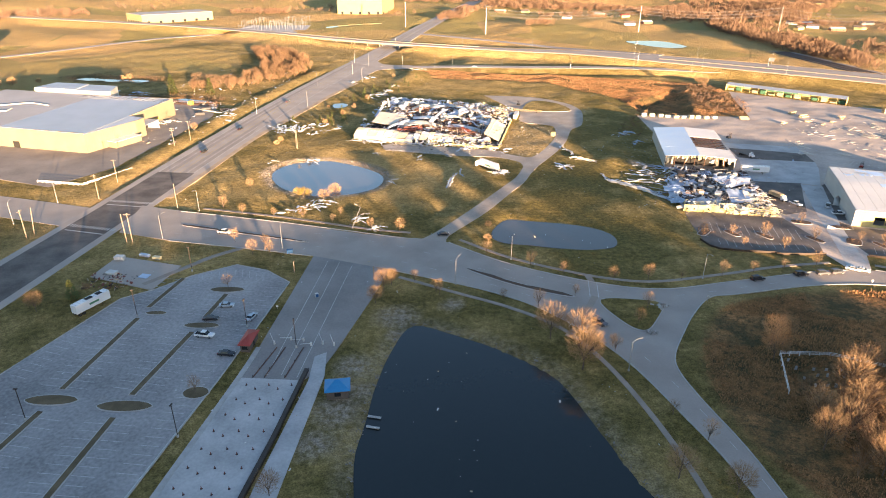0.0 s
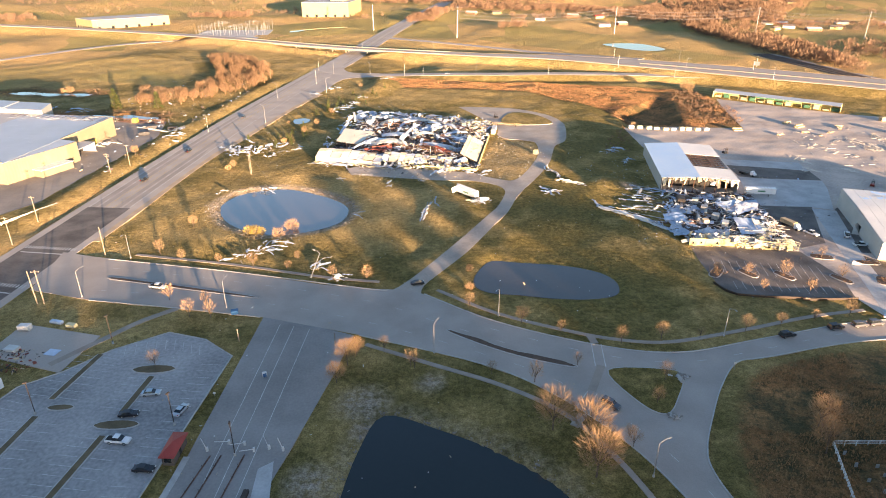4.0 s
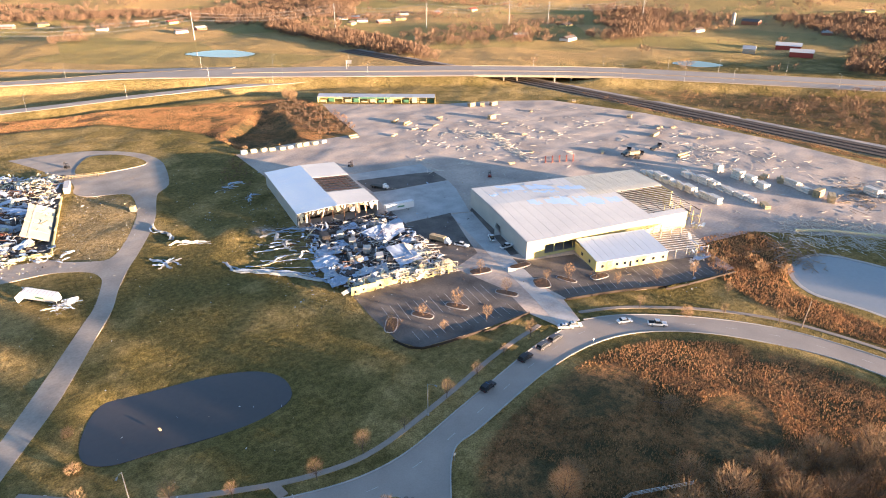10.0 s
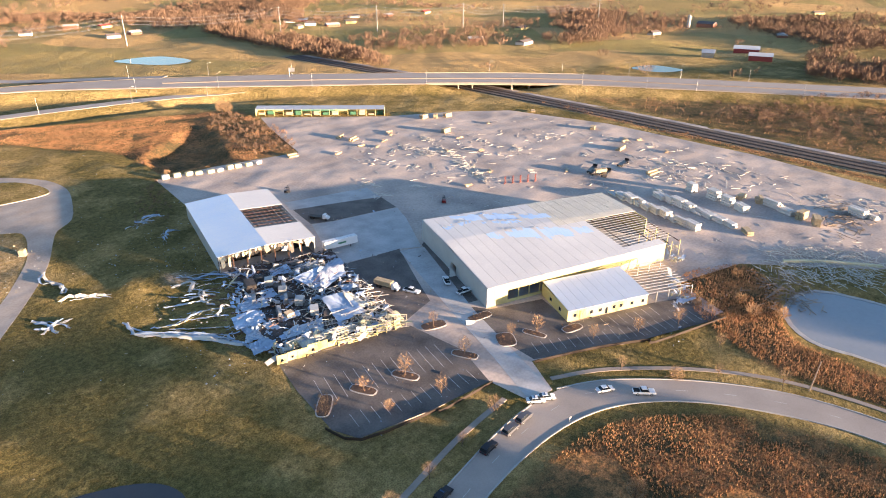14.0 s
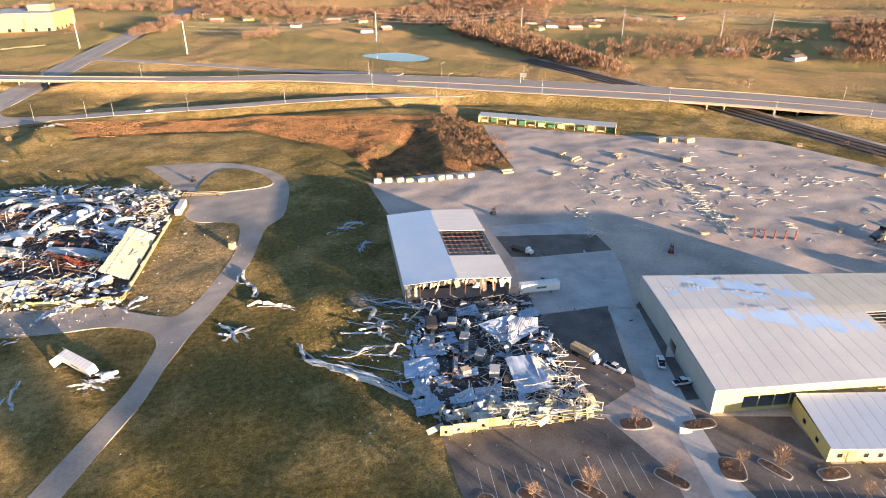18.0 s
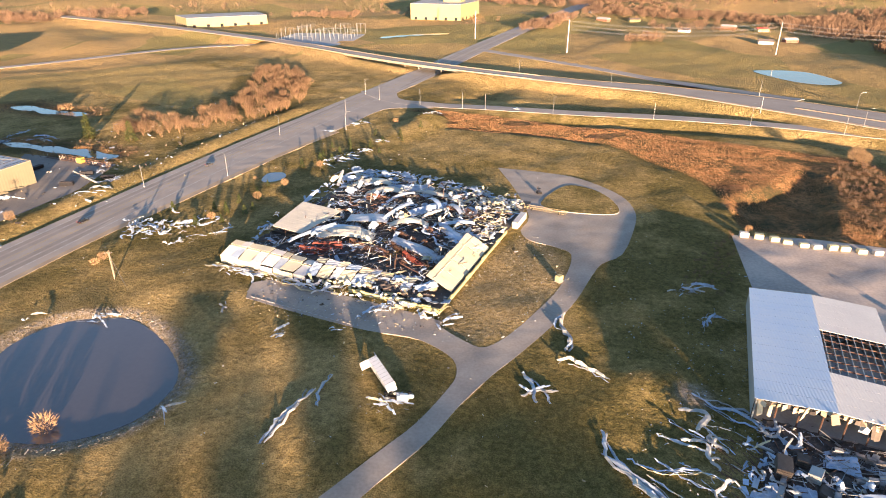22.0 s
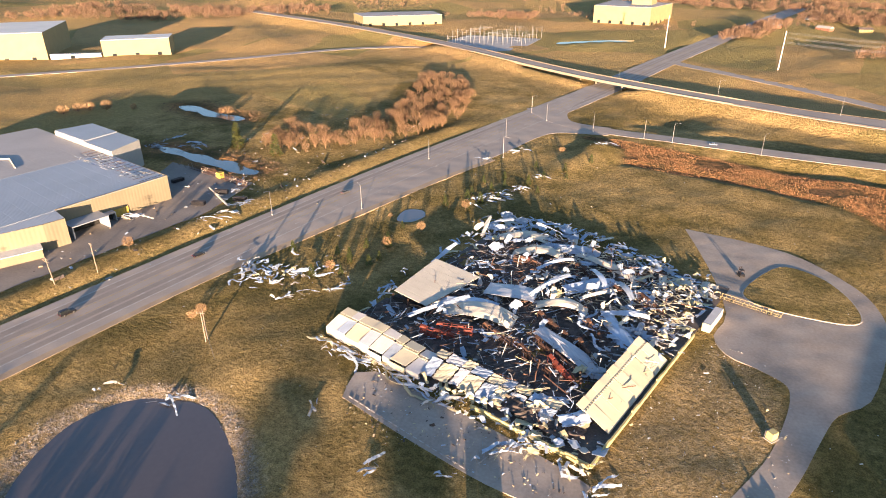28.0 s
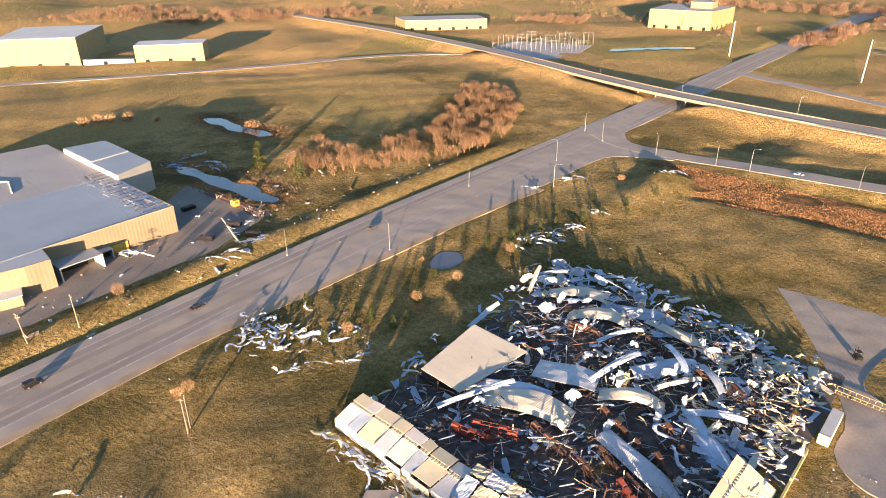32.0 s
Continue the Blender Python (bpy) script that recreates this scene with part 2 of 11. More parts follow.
M_BAY = mat("faded_paint", (0.62, 0.6, 0.58), (0.34, 0.325, 0.32), 0.85, 0, 0.5, 5, 0.0, 0.6)
M_PAINT = mat("road_paint", (0.6, 0.58, 0.54), (0.35, 0.34, 0.32), 0.8, 0, 0.8, 6, 0.0, 0.5)
M_PAINTY = mat("yellow_paint", (0.55, 0.38, 0.06), (0.35, 0.25, 0.06), 0.8, 0, 0.8, 6, 0.0, 0.5)
M_ROCK = mat("riprap", (0.3, 0.265, 0.23), (0.15, 0.13, 0.115), 0.95, 0, 0.5, 3.0, 0.8, 0.5)
M_CREAM = mat("cream_wall", (0.6, 0.51, 0.22), (0.48, 0.41, 0.19), 0.7, 0, 0.12, 2.0, 0.05, 0.6)
M_CREAM_R = ribbed("cream_panel", (0.6, 0.51, 0.21), (0.48, 0.41, 0.18), 0.9, 0, 0.6, 0.0, 0.4)
M_ROOFW = ribbed("pale_roof", (0.7, 0.68, 0.64), (0.54, 0.53, 0.52), 0.8, 0, 0.5, 0.15, 0.35, 0.06)
M_ROOFB = ribbed("galvanised_roof", (0.42, 0.45, 0.5), (0.33, 0.36, 0.4), 0.8, 1, 0.5, 0.25, 0.4, 0.06)
M_ROOFG = mat("membrane_roof", (0.42, 0.41, 0.41), (0.33, 0.325, 0.32), 0.85, 0, 0.05, 1.0, 0.05, 0.6)
M_PALEW = ribbed("pale_panel", (0.25, 0.213, 0.14), (0.2, 0.17, 0.113), 1.4, 1, 0.65, 0.0, 0.4)
M_GREYW = ribbed("grey_wall", (0.42, 0.42, 0.4), (0.34, 0.34, 0.33), 0.9, 1, 0.6, 0.0, 0.4)
M_SHEET = mat("torn_sheet", (0.46, 0.54, 0.67), (0.29, 0.35, 0.44), 0.45, 0.15, 0.4, 4, 0.1, 0.6, 0.25)
M_SHEETY = mat("torn_cream_sheet", (0.56, 0.5, 0.3), (0.45, 0.4, 0.25), 0.55, 0.0, 0.4, 4, 0.1, 0.6, 0.2)
M_SHEETB = mat("insulated_sheet", (0.52, 0.51, 0.48), (0.38, 0.37, 0.35), 0.6, 0.1, 0.4, 4, 0.1, 0.6, 0.25)
M_BALLAST = mat("ballast", (0.13, 0.1, 0.08), (0.075, 0.058, 0.048), 0.95, 0, 0.3, 3.0, 0.5, 0.5)
M_HWY = mat("pale_motorway", (0.39, 0.34, 0.295), (0.3, 0.262, 0.23), 0.9, 0, 0.05, 1.5, 0.05, 0.6)
M_STEEL = mat("rusty_steel", (0.16, 0.09, 0.06), (0.1, 0.06, 0.045), 0.7, 0.3, 0.8, 6, 0.1, 0.6, 0.3)
M_STEELR = mat("red_rack_steel", (0.28, 0.07, 0.045), (0.16, 0.05, 0.035), 0.6, 0.2, 0.8, 6, 0.1, 0.6, 0.3)
M_GALV = mat("galvanised_steel", (0.36, 0.36, 0.36), (0.27, 0.27, 0.27), 0.45, 0.6, 1.0, 6, 0.02, 0.6)
M_RUBBLE = mat("rubble", (0.14, 0.112, 0.098), (0.045, 0.038, 0.034), 0.95, 0, 0.5, 3.0, 0.8, 0.4)
# near-black: dark doors, vents and bars, and sheets painted as indoor shade
M_DARK = mat("dark_parts_and_shade", (0.03, 0.028, 0.026), (0.02, 0.019, 0.018), 0.9)
M_WOOD = mat("sawn_timber", (0.5, 0.4, 0.26), (0.36, 0.28, 0.18), 0.8, 0, 0.8, 5, 0.1, 0.6, 0.25, isl=True)
M_WRAP = mat("white_wrap", (0.6, 0.58, 0.54), (0.46, 0.45, 0.43), 0.5, 0, 0.6, 3, 0.05, 0.6, 0.1)
M_POLE = mat("weathered_pole", (0.3, 0.24, 0.18), (0.2, 0.16, 0.12), 0.9, 0, 1, 8)
M_BARK = mat("bark", (0.15, 0.105, 0.075), (0.09, 0.065, 0.05), 0.95, 0, 1.5, 8, 0.3, 0.5, 0.2)
M_TWIG = mat("bare_twigs", (0.37, 0.24, 0.125), (0.24, 0.155, 0.082), 0.95, 0, 0.4, 3, 0.0, 0.5, 0.25)
M_TWIGG = mat("winter_scrub", (0.21, 0.13, 0.08), (0.13, 0.085, 0.055), 0.95, 0, 0.05, 3, 0.0, 0.5, 0.25, isl=True)
M_TWIGR = mat("russet_twigs", (0.25, 0.155, 0.085), (0.13, 0.08, 0.046), 0.95, 0, 0.06, 3, 0.0, 0.5, 0.25, isl=True)
M_CREAMP = mat("pale_cream_panel", (0.58, 0.53, 0.38), (0.47, 0.43, 0.32), 0.65, 0, 0.25, 2.5, 0.08, 0.55, 0.1)
M_EVER = mat("evergreen", (0.15, 0.16, 0.04), (0.08, 0.095, 0.025), 0.9, 0, 0.5, 4, 0.0, 0.5, 0.2)
M_REED = mat("dry_reeds", (0.52, 0.29, 0.125), (0.24, 0.13, 0.06), 0.95, 0, 0.06, 2, 0.0, 0.5, 0.3, isl=True)
M_GLASS = mat("dark_glass", (0.02, 0.024, 0.03), (0.015, 0.018, 0.02), 0.08, 0, 1, 1, 0.0, 0.5, spec=0.6)
M_RUBBER = mat("tyre_rubber", (0.02, 0.02, 0.02), (0.03, 0.03, 0.03), 0.9)
M_STRIP = mat("island_grass", (0.17, 0.127, 0.072), (0.085, 0.064, 0.036), 0.95, 0, 0.3, 4, 0.5, 0.5)
M_FOOT = mat("worn_footpath", (0.34, 0.285, 0.235), (0.24, 0.2, 0.165), 0.9, 0, 0.2, 3, 0.1, 0.5)
M_MULCH = mat("mulch", (0.13, 0.085, 0.06), (0.07, 0.048, 0.036), 0.95, 0, 1, 5, 0.6)

# ---- plan ----
R1 = smooth(uu([(-152, 40), (-142, 140), (-131, 225), (-121, 310), (-112, 380), (-102, 450), (-87, 535), (-72, 617), (-57, 700), (-39, 820), (-10, 985), (27, 1180), (70, 1400)]))
HWY = smooth(uu([(-620, 950), (-420, 880), (-246, 802), (-103, 719), (-32, 685), (62, 650), (125, 634), (196, 598), (271, 550), (368, 480), (432, 422), (475, 366), (512, 314), (640, 130), (800, -110)]))
HWY_W = [15, 15, 15, 15, 15, 17, 24, 38, 46, 44, 44, 43, 42, 42, 42]
HWY_WS = [HWY_W[min(i // 6, 14)] * (1 - (i % 6) / 6) + HWY_W[min(i // 6 + 1, 14)] * ((i % 6) / 6) for i in range(len(HWY))]
RAMP_F = smooth(uu([(-84, 612), (-72, 598), (-50, 582), (0, 575), (50, 567), (120, 567), (182, 561), (235, 545), (280, 522)]))
RAMP_B = smooth(uu([(-34, 822), (-8, 802), (30, 776), (75, 742), (120, 702), (165, 660), (205, 622)]))
# right-turn lane and paved gore where the slip road leaves the highway
FLARE = uu([(-108, 335), (-104, 352), (-97, 383), (-90.5, 415), (-79.5, 466), (-69, 503), (-64, 527)]) + smooth(uu([(-64, 527), (-60, 549), (-52, 563), (-27, 570)])) + uu([(-29, 585.5)]) + smooth(uu([(-29, 585.5), (-50, 588), (-59, 600), (-63, 622), (-62, 650)])) + uu([(-62, 690), (-72, 690), (-90, 540), (-108, 440)])
RAIL = smooth(uu([(345, 680), (364, 545), (374, 470), (377, 430), (380, 385), (384, 323), (387, 216), (391, 121), (392, -20), (380, -200)]))
ROAD_W = smooth(uu([(-640, 320), (-560, 420), (-507, 508), (-440, 592), (-385, 668), (-330, 755), (-270, 800), (-215, 805)]))
ROAD_X = smooth(uu([(-131, 225), (-170, 237), (-215, 248), (-300, 262), (-420, 270)]))
BLVD = uu([(-122, 241), (-110, 237), (-61, 224), (-30, 214)]) + smooth(uu([(-30, 214), (-17, 211), (1, 207), (22, 190), (48, 177), (68, 173), (91, 178), (120, 185), (142, 186), (155, 180), (172, 164), (184, 145), (190, 119), (188, 99), (178, 60), (160, 20)])) \
    + smooth(uu([(150, 24), (168, 64), (179, 100), (180, 130), (169, 154), (155, 169), (139, 176), (118, 176), (90, 170), (81, 168), (73, 159), (66, 148), (60.5, 138), (59, 131), (60.5, 120), (65, 99), (69, 60), (71, 10)])) \
    + smooth(uu([(64, 10), (64, 50), (60, 92), (54, 115), (46, 137), (33, 156), (16, 170), (-12, 183), (-25, 188)])) + uu([(-44, 195), (-98, 207), (-119, 214)])
ISLAND = smooth(uu([(47, 166), (61, 166), (65, 163), (61, 155), (56, 149), (51, 153)]), 5, True)
MEDIAN_E = smooth(uu([(9, 186), (20, 178.6), (29, 173.4), (39, 168.8), (38.6, 167.6), (28.4, 171.6), (19.5, 176.6), (9, 184.4)]), 3, True)
MEDIAN_W = smooth(uu([(-97, 221.4), (-84, 217.8), (-70, 213.6), (-50, 207.4), (-50, 206.4), (-71, 212.2), (-84, 216.2), (-97, 219.9)]), 3, True)
TOLL = uu([(-44, 195), (-25, 188), (-17.5, 184.5), (-21.5, 165), (-25.5, 148), (-29.5, 132), (-34, 126), (-39, 89), (-47, 20), (-67, 20), (-55, 89), (-49, 128)])
LANE = uu([(-32.5, 126), (-32.8, 136), (-30, 138), (-28.9, 128), (-31, 97), (-36, 20), (-42, 20), (-36.5, 92)])
LOT = uu([(-108, 128), (-96, 165), (-88, 171), (-80, 180), (-68, 188), (-57, 184), (-48, 176), (-54, 128), (-60, 89), (-71, 20), (-141, 20)])
POND_BIG = smooth(uu([(-8, 152), (-13, 141), (-16, 125), (-17, 112), (-18, 99), (-14, 82), (0, 70), (25, 68), (42, 82), (38, 98), (34, 111), (28, 128), (17, 139), (4, 147)]), 4, True)
POND_1 = smooth(uu([(-80, 283), (-76, 297), (-66, 303), (-56, 304), (-44, 298), (-34, 290), (-28, 281), (-28, 270), (-33, 262), (-44, 256), (-58, 256), (-72, 266)]), 4, True)
POND_2 = smooth(uu([(18, 212), (19, 220), (25, 229.5), (34, 228), (49, 225), (59, 220), (63, 213), (61, 205), (52, 202.4), (41, 203.4), (31, 205.8), (22.5, 207.5)]), 4, True)
POND_3 = smooth(uu([(222, 167), (241, 166), (249, 141), (256, 112), (258, 70), (235, 50), (212, 70), (214, 102), (213, 140), (211, 156)]), 4, True)
CREEK_1 = smooth(uu([(-233, 446), (-223, 449), (-211, 446), (-200, 447), (-190, 444), (-181, 446), (-168, 441), (-160, 440), (-159, 435), (-170, 433), (-182, 436), (-198, 437), (-212, 441), (-223, 441)]), 4, True)
CREEK_2 = smooth(uu([(-295, 517), (-284, 522), (-268, 517), (-252, 514), (-240, 514), (-232, 510), (-236, 504), (-248, 506), (-260, 505), (-271, 510), (-282, 510)]), 4, True)
POND_FAR = smooth(uu([(207, 757), (222, 766), (240, 767), (255, 756), (264, 722), (247, 709), (226, 720)]), 4, True)
POND_FAR2 = smooth(uu([(541, 434), (557, 438), (572, 430), (571, 403), (556, 402), (542, 411)]), 4, True)
POND_SUB = smooth(uu([(-156, 893), (-120, 925), (-92, 940), (-90, 930), (-120, 905), (-150, 882)]), 4, True)
PUDDLE = smooth(uu([(-74, 428), (-68, 431), (-64, 426), (-66, 419), (-72, 418)]), 4, True)
PONDS = [(POND_BIG, -0.7, 3.0), (POND_1, -0.9, 3.5), (POND_2, -0.6, 3.0), (POND_3, -0.8, 4.0), (CREEK_1, -0.8, 4), (CREEK_2, -0.8, 4), (POND_FAR, -0.4, 8), (POND_FAR2, -0.4, 8), (POND_SUB, -0.4, 6), (PUDDLE, -0.12, 1.0)]
YARD = uu([(122, 400), (150, 402), (192, 397), (204, 452), (211, 477), (272, 430), (313, 412), (342, 392), (362, 330), (366, 244), (359, 182), (354, 118), (335, 126), (309, 139), (272, 157), (240, 190), (212, 196), (206, 178), (176, 185), (146, 198), (141, 187), (134, 187), (132, 199), (115, 200), (97, 203), (94, 210), (97, 226), (104, 250), (110, 300), (120, 350)])
DRIVE = smooth(uu([(-10, 208), (-6, 211.4), (-1, 218.4), (7, 231.6), (17.6, 250), (27.5, 268), (33, 278), (37.5, 291), (38.5, 297), (36.5, 303), (30, 308), (23, 310.6), (11, 311.4), (-2, 314), (-15, 317), (-30, 321)]), 3) + smooth(uu([(-30, 321), (-28, 333), (25, 322), (30, 317.5), (38.5, 311.5), (44, 310.2), (50, 318.5), (57, 334), (61.5, 346), (64.3, 360), (65, 369), (63.5, 373.5), (57, 377), (50, 380), (46, 388), (48, 402), (40, 430), (29, 458)]), 3) \
    + smooth(uu([(29, 458.5), (49, 456.5), (64, 452.5), (75, 444), (85, 431), (89, 414), (87, 396), (82, 375), (75, 366), (71.5, 356), (67, 340), (61, 325), (52.5, 308), (47, 298), (41.5, 286), (37, 273.5), (30.5, 261), (18, 237), (9, 223), (2, 212), (1, 206)]), 3)
OVAL = smooth(uu([(51.5, 419), (60.8, 440), (72.4, 438), (80, 427.5), (83, 415.5), (79, 410), (65, 409), (55, 411)]), 5, True)
FIELD = smooth(uu([(70, 95), (66, 131), (78, 157), (95, 168), (120, 172), (140, 171), (155, 163), (167, 150), (175, 128), (174, 100), (160, 60), (110, 50)]), 4, True)
SCRUB = smooth(uu([(-40, 560), (-22, 564), (29, 553), (64, 545), (92, 542), (125, 531), (156, 521), (204, 506), (208, 471), (209, 448), (203, 418), (198, 402), (163, 400), (131, 407), (126, 430), (126, 453), (118, 471), (104, 485), (84, 508), (52, 517), (21, 521), (-8, 526), (-14, 547)]), 3, True)
SCRUB_P3 = smooth(uu([(206, 192), (222, 198), (240, 188), (228, 172), (208, 160), (206, 140), (204, 100), (200, 60), (191, 60), (196, 100), (196, 125), (190, 150), (192, 168)]), 4, True)
SCRUB_E = uu([(268, 152), (300, 136), (345, 110), (345, -40), (262, 0), (262, 60), (262, 110)])
SCRUB_R = uu([(372, 400), (368, 240), (366, 110), (366, -60), (375, -60), (375, 240), (380, 390)])
VERGE_R = uu([(410, 385), (402, 250), (404, 110), (404, -100), (640, 60), (560, 200), (480, 300)])
FIELD_W = smooth(uu([(-334, 600), (-285, 675), (-204, 650), (-176, 540), (-205, 540)]), 3, True)
DEBRIS_F = smooth(uu([(44, 312), (28, 322), (48, 384), (64, 362), (62, 340)]), 3, True)
W4_LOT = uu([(-250, 290), (-172, 262), (-150, 300), (-140, 375), (-150, 425), (-205, 430), (-180, 380), (-200, 318), (-250, 330)])


WALKS = [smooth(uu([(-96, 238), (-61, 229), (-30, 219), (-12, 215)]), 3), smooth(uu([(6, 209), (22, 195), (40, 185), (54, 179.5), (68, 178), (90, 183), (112, 189), (130, 192)]), 3), smooth(uu([(144, 190), (158, 183), (176, 167), (188, 148), (194, 120), (192, 95), (183, 60)]), 3),
         smooth(uu([(-14, 180), (4, 170), (20, 161), (33, 150), (41, 135), (47, 115), (51, 92), (53, 60)]), 3), uu([(-70, 201), (-84, 186), (-93, 174)])]
SWALE = smooth(uu([(-45, 322), (-28, 312), (-16, 296), (-4, 276), (2, 255), (0, 236)]))


BANK_W = uu([(-36, 556), (-12, 548), (-9, 524), (-12, 505), (-19, 483), (-39, 475), (-43, 486), (-41, 512)])
BANK_E = uu([(96, 472), (103, 484), (117, 471), (124, 453), (125, 434), (116, 426), (106, 440)])
RIM = smooth(uu([(-11, 524), (5, 527), (24, 524), (52, 518), (84, 508), (104, 486), (118, 471), (125, 453), (126, 437)]))
HOLLOW = smooth(uu([(127, 406), (128, 430), (132, 446), (151, 462), (171, 492), (178, 482), (172, 448), (164, 414), (158, 404)]), 4, True)


def relief(X, Y):
    """Height of the ground, in metres."""
    z = np.zeros(X.shape)
    r = np.hypot(X - 60, Y - 330)
    far = np.clip((r - 720) / 900, 0, 1)
    d = line_dist(HWY, X, Y)
    far = far * np.clip((d - 35) / 120, 0, 1)
    z += far * (9 * np.sin(X / 130 + 1.3) * np.sin(Y / 170 + 0.4) + 6 * np.sin(X / 57 + Y / 83) + 14 * np.clip((r - 1100) / 1500, 0, 2))
    # unseen wooded ridge to the south, behind the flight, added for its shade
    z += 16.2 * np.exp(-((Y + 125) / 62) ** 2) * np.clip((X + 330) / 120, 0, 1) * np.clip((520 - X) / 120, 0, 1)
    n0 = z.copy()
    # gentle swales and mounds of the lawns
    z += 0.34 * np.sin(X / 9.5 + 1.7 * np.sin(Y / 31)) * np.sin(Y / 12.0 + 1.3 * np.sin(X / 23)) + 0.22 * np.sin(X / 5.3 + Y / 7.1 + np.sin(X / 17)) * np.sin(Y / 19 - X / 27) + 0.12 * np.sin(X / 3.1 + 2 * np.sin(Y / 9)) * np.sin(Y / 3.7)
    z += np.clip((r - 380) / 300, 0, 1) * (0.9 * np.sin(X / 21 + 1.5 * np.sin(Y / 47)) * np.sin(Y / 26 + 1.1) + 1.6 * np.sin(X / 44 + Y / 90) * np.sin(Y / 39 + 2))
    bank_line = line_dist(SWALE, X, Y)
    z -= 0.9 * np.clip(1 - bank_line / 7, 0, 1)
    half = np.interp(X, [-250, 60, 210, 300], [9, 10, 22, 25])
    near = np.minimum.reduce([d - half, line_dist(RAMP_F, X, Y) - 6, line_dist(RAMP_B, X, Y) - 6, line_dist(ROAD_X, X, Y) - 12, line_dist(ROAD_W, X, Y) - 7, line_dist(RAIL, X, Y) - 9, inside(W4_LOT, X, Y)] + [line_dist(p, X, Y) - 1.6 for p in WALKS])
    z = n0 + (z - n0) * np.clip(near / 4, 0, 1)
    # grassed highway banks, open where a road or a railway passes beneath
    bank = np.clip(1 - (d - half) / 16, 0, 1)
    gap = np.minimum(np.clip((line_dist(uu([(-122, 742), (-44, 694)]), X, Y) - 12) / 16, 0, 1), np.clip((line_dist(uu([(368, 480), (416, 437)]), X, Y) - 16) / 14, 0, 1))
    gap = np.minimum(gap, np.clip((line_dist(RAIL, X, Y) - 20) / 14, 0, 1))
    z += 5.35 * bank * bank * (3 - 2 * bank) * gap
    d2 = line_dist(RAMP_F, X, Y)
    z += 2.3 * np.clip(1 - (d2 - 7) / 9, 0, 1) * np.clip((X + 20) / 60, 0, 1) * (1 - bank)
    # grassed banks of the sunken lawn: the broad western slope and the tight eastern corner
    s = inside(BANK_W, X, Y)
    t = np.clip(((X + 17 * U) * -0.36 + (Y - 496 * U) * 0.93) / (46 * U), 0, 1)
    z += 4.0 * t * np.clip(-s / 12, 0, 1)
    # ditch under the reeds along the lawn's northern rim
    east = np.clip((X - 78 * U) / (28 * U), 0, 1)
    z -= (1.0 + 1.5 * east) * np.clip(1 - line_dist(RIM, X, Y) / (5 + 9 * east), 0, 1)
    # ditch and low grassed bank along the highway's western side
    west = np.interp(Y, [p[1] for p in R1], [p[0] for p in R1]) - X
    run = np.clip((Y - 255 * U) / 20, 0, 1) * np.clip((575 * U - Y) / 40, 0, 1)
    z += run * (1.3 * np.clip((west - 18) / 8, 0, 1) * np.clip((36 - west) / 8, 0, 1) - 1.1 * np.exp(-((west - 16.4) / 2.0) ** 2))
    # hollows and ditches between the slip roads and the motorway
    dips = 0
    for cx, cy, rx, ry, deep in ((2, 622, 15, 17, 3.4), (24, 602, 7, 9, -1.3), (-14, 604, 9, 7, 1.6), (34, 738, 22, 24, 3.2), (64, 722, 14, 12, 2.0), (-4, 640, 20, 8, 1.2)):
        dips = dips + deep * np.exp(-((X / U - cx) / rx) ** 2 - ((Y / U - cy) / ry) ** 2)
    dips = dips + 1.7 * np.clip(1 - np.abs(d2 - 19) / 11, 0, 1) * np.clip((X - 30) / 50, 0, 1) * np.clip((285 - X) / 60, 0, 1)
    z -= dips * np.clip(near / 7, 0, 1)
    # hollow behind the timber yard: steep on its southern side, its far slope in the sun
    s = inside(HOLLOW, X, Y)
    z -= 4.6 * np.clip(-s / 9, 0, 1) * np.clip((Y - 404 * U) / 8, 0, 1) * np.clip((498 * U - Y) / (46 * U), 0, 1) ** 0.8
    z += 1.6 * np.exp(-(((X - 95) / 8) ** 2 + ((Y - 336) / 9) ** 2))
    for poly, level, bankw in PONDS:
        p = np.array(poly)
        m = (np.abs(X - p[:, 0].mean()) < np.ptp(p[:, 0]) + 40) & (np.abs(Y - p[:, 1].mean()) < np.ptp(p[:, 1]) + 40)
        if m.any():
            s = inside(poly, X[m], Y[m])
            k = np.clip(1 - (s + 0.5) / bankw, 0, 1)
            z[m] = z[m] * (1 - k) + (level - 0.25 - 0.4 * np.clip(-s / 4, 0, 1)) * k
    flat = np.full(X.shape, 99.0)
    for poly in (YARD, DRIVE, BLVD, TOLL, LOT, LANE):
        p = np.array(poly)
        m = (X > p[:, 0].min() - 9) & (X < p[:, 0].max() + 9) & (Y > p[:, 1].min() - 9) & (Y < p[:, 1].max() + 9)
        flat[m] = np.minimum(flat[m], inside(poly, X[m], Y[m]))
    flat = np.minimum(flat, line_dist(R1, X, Y) - 15)
    flat = np.minimum(flat, inside(FLARE, X, Y))
    flat = np.minimum(flat, line_dist(ROAD_W, X, Y) - 8)
    keep = np.clip(flat / 6, 0, 1)
    return np.where(z < -0.2, z, z * keep)


GX, GY = np.arange(-420, 520, 2.0), np.arange(0, 760, 2.0)
GZ = relief(*np.meshgrid(GX, GY))


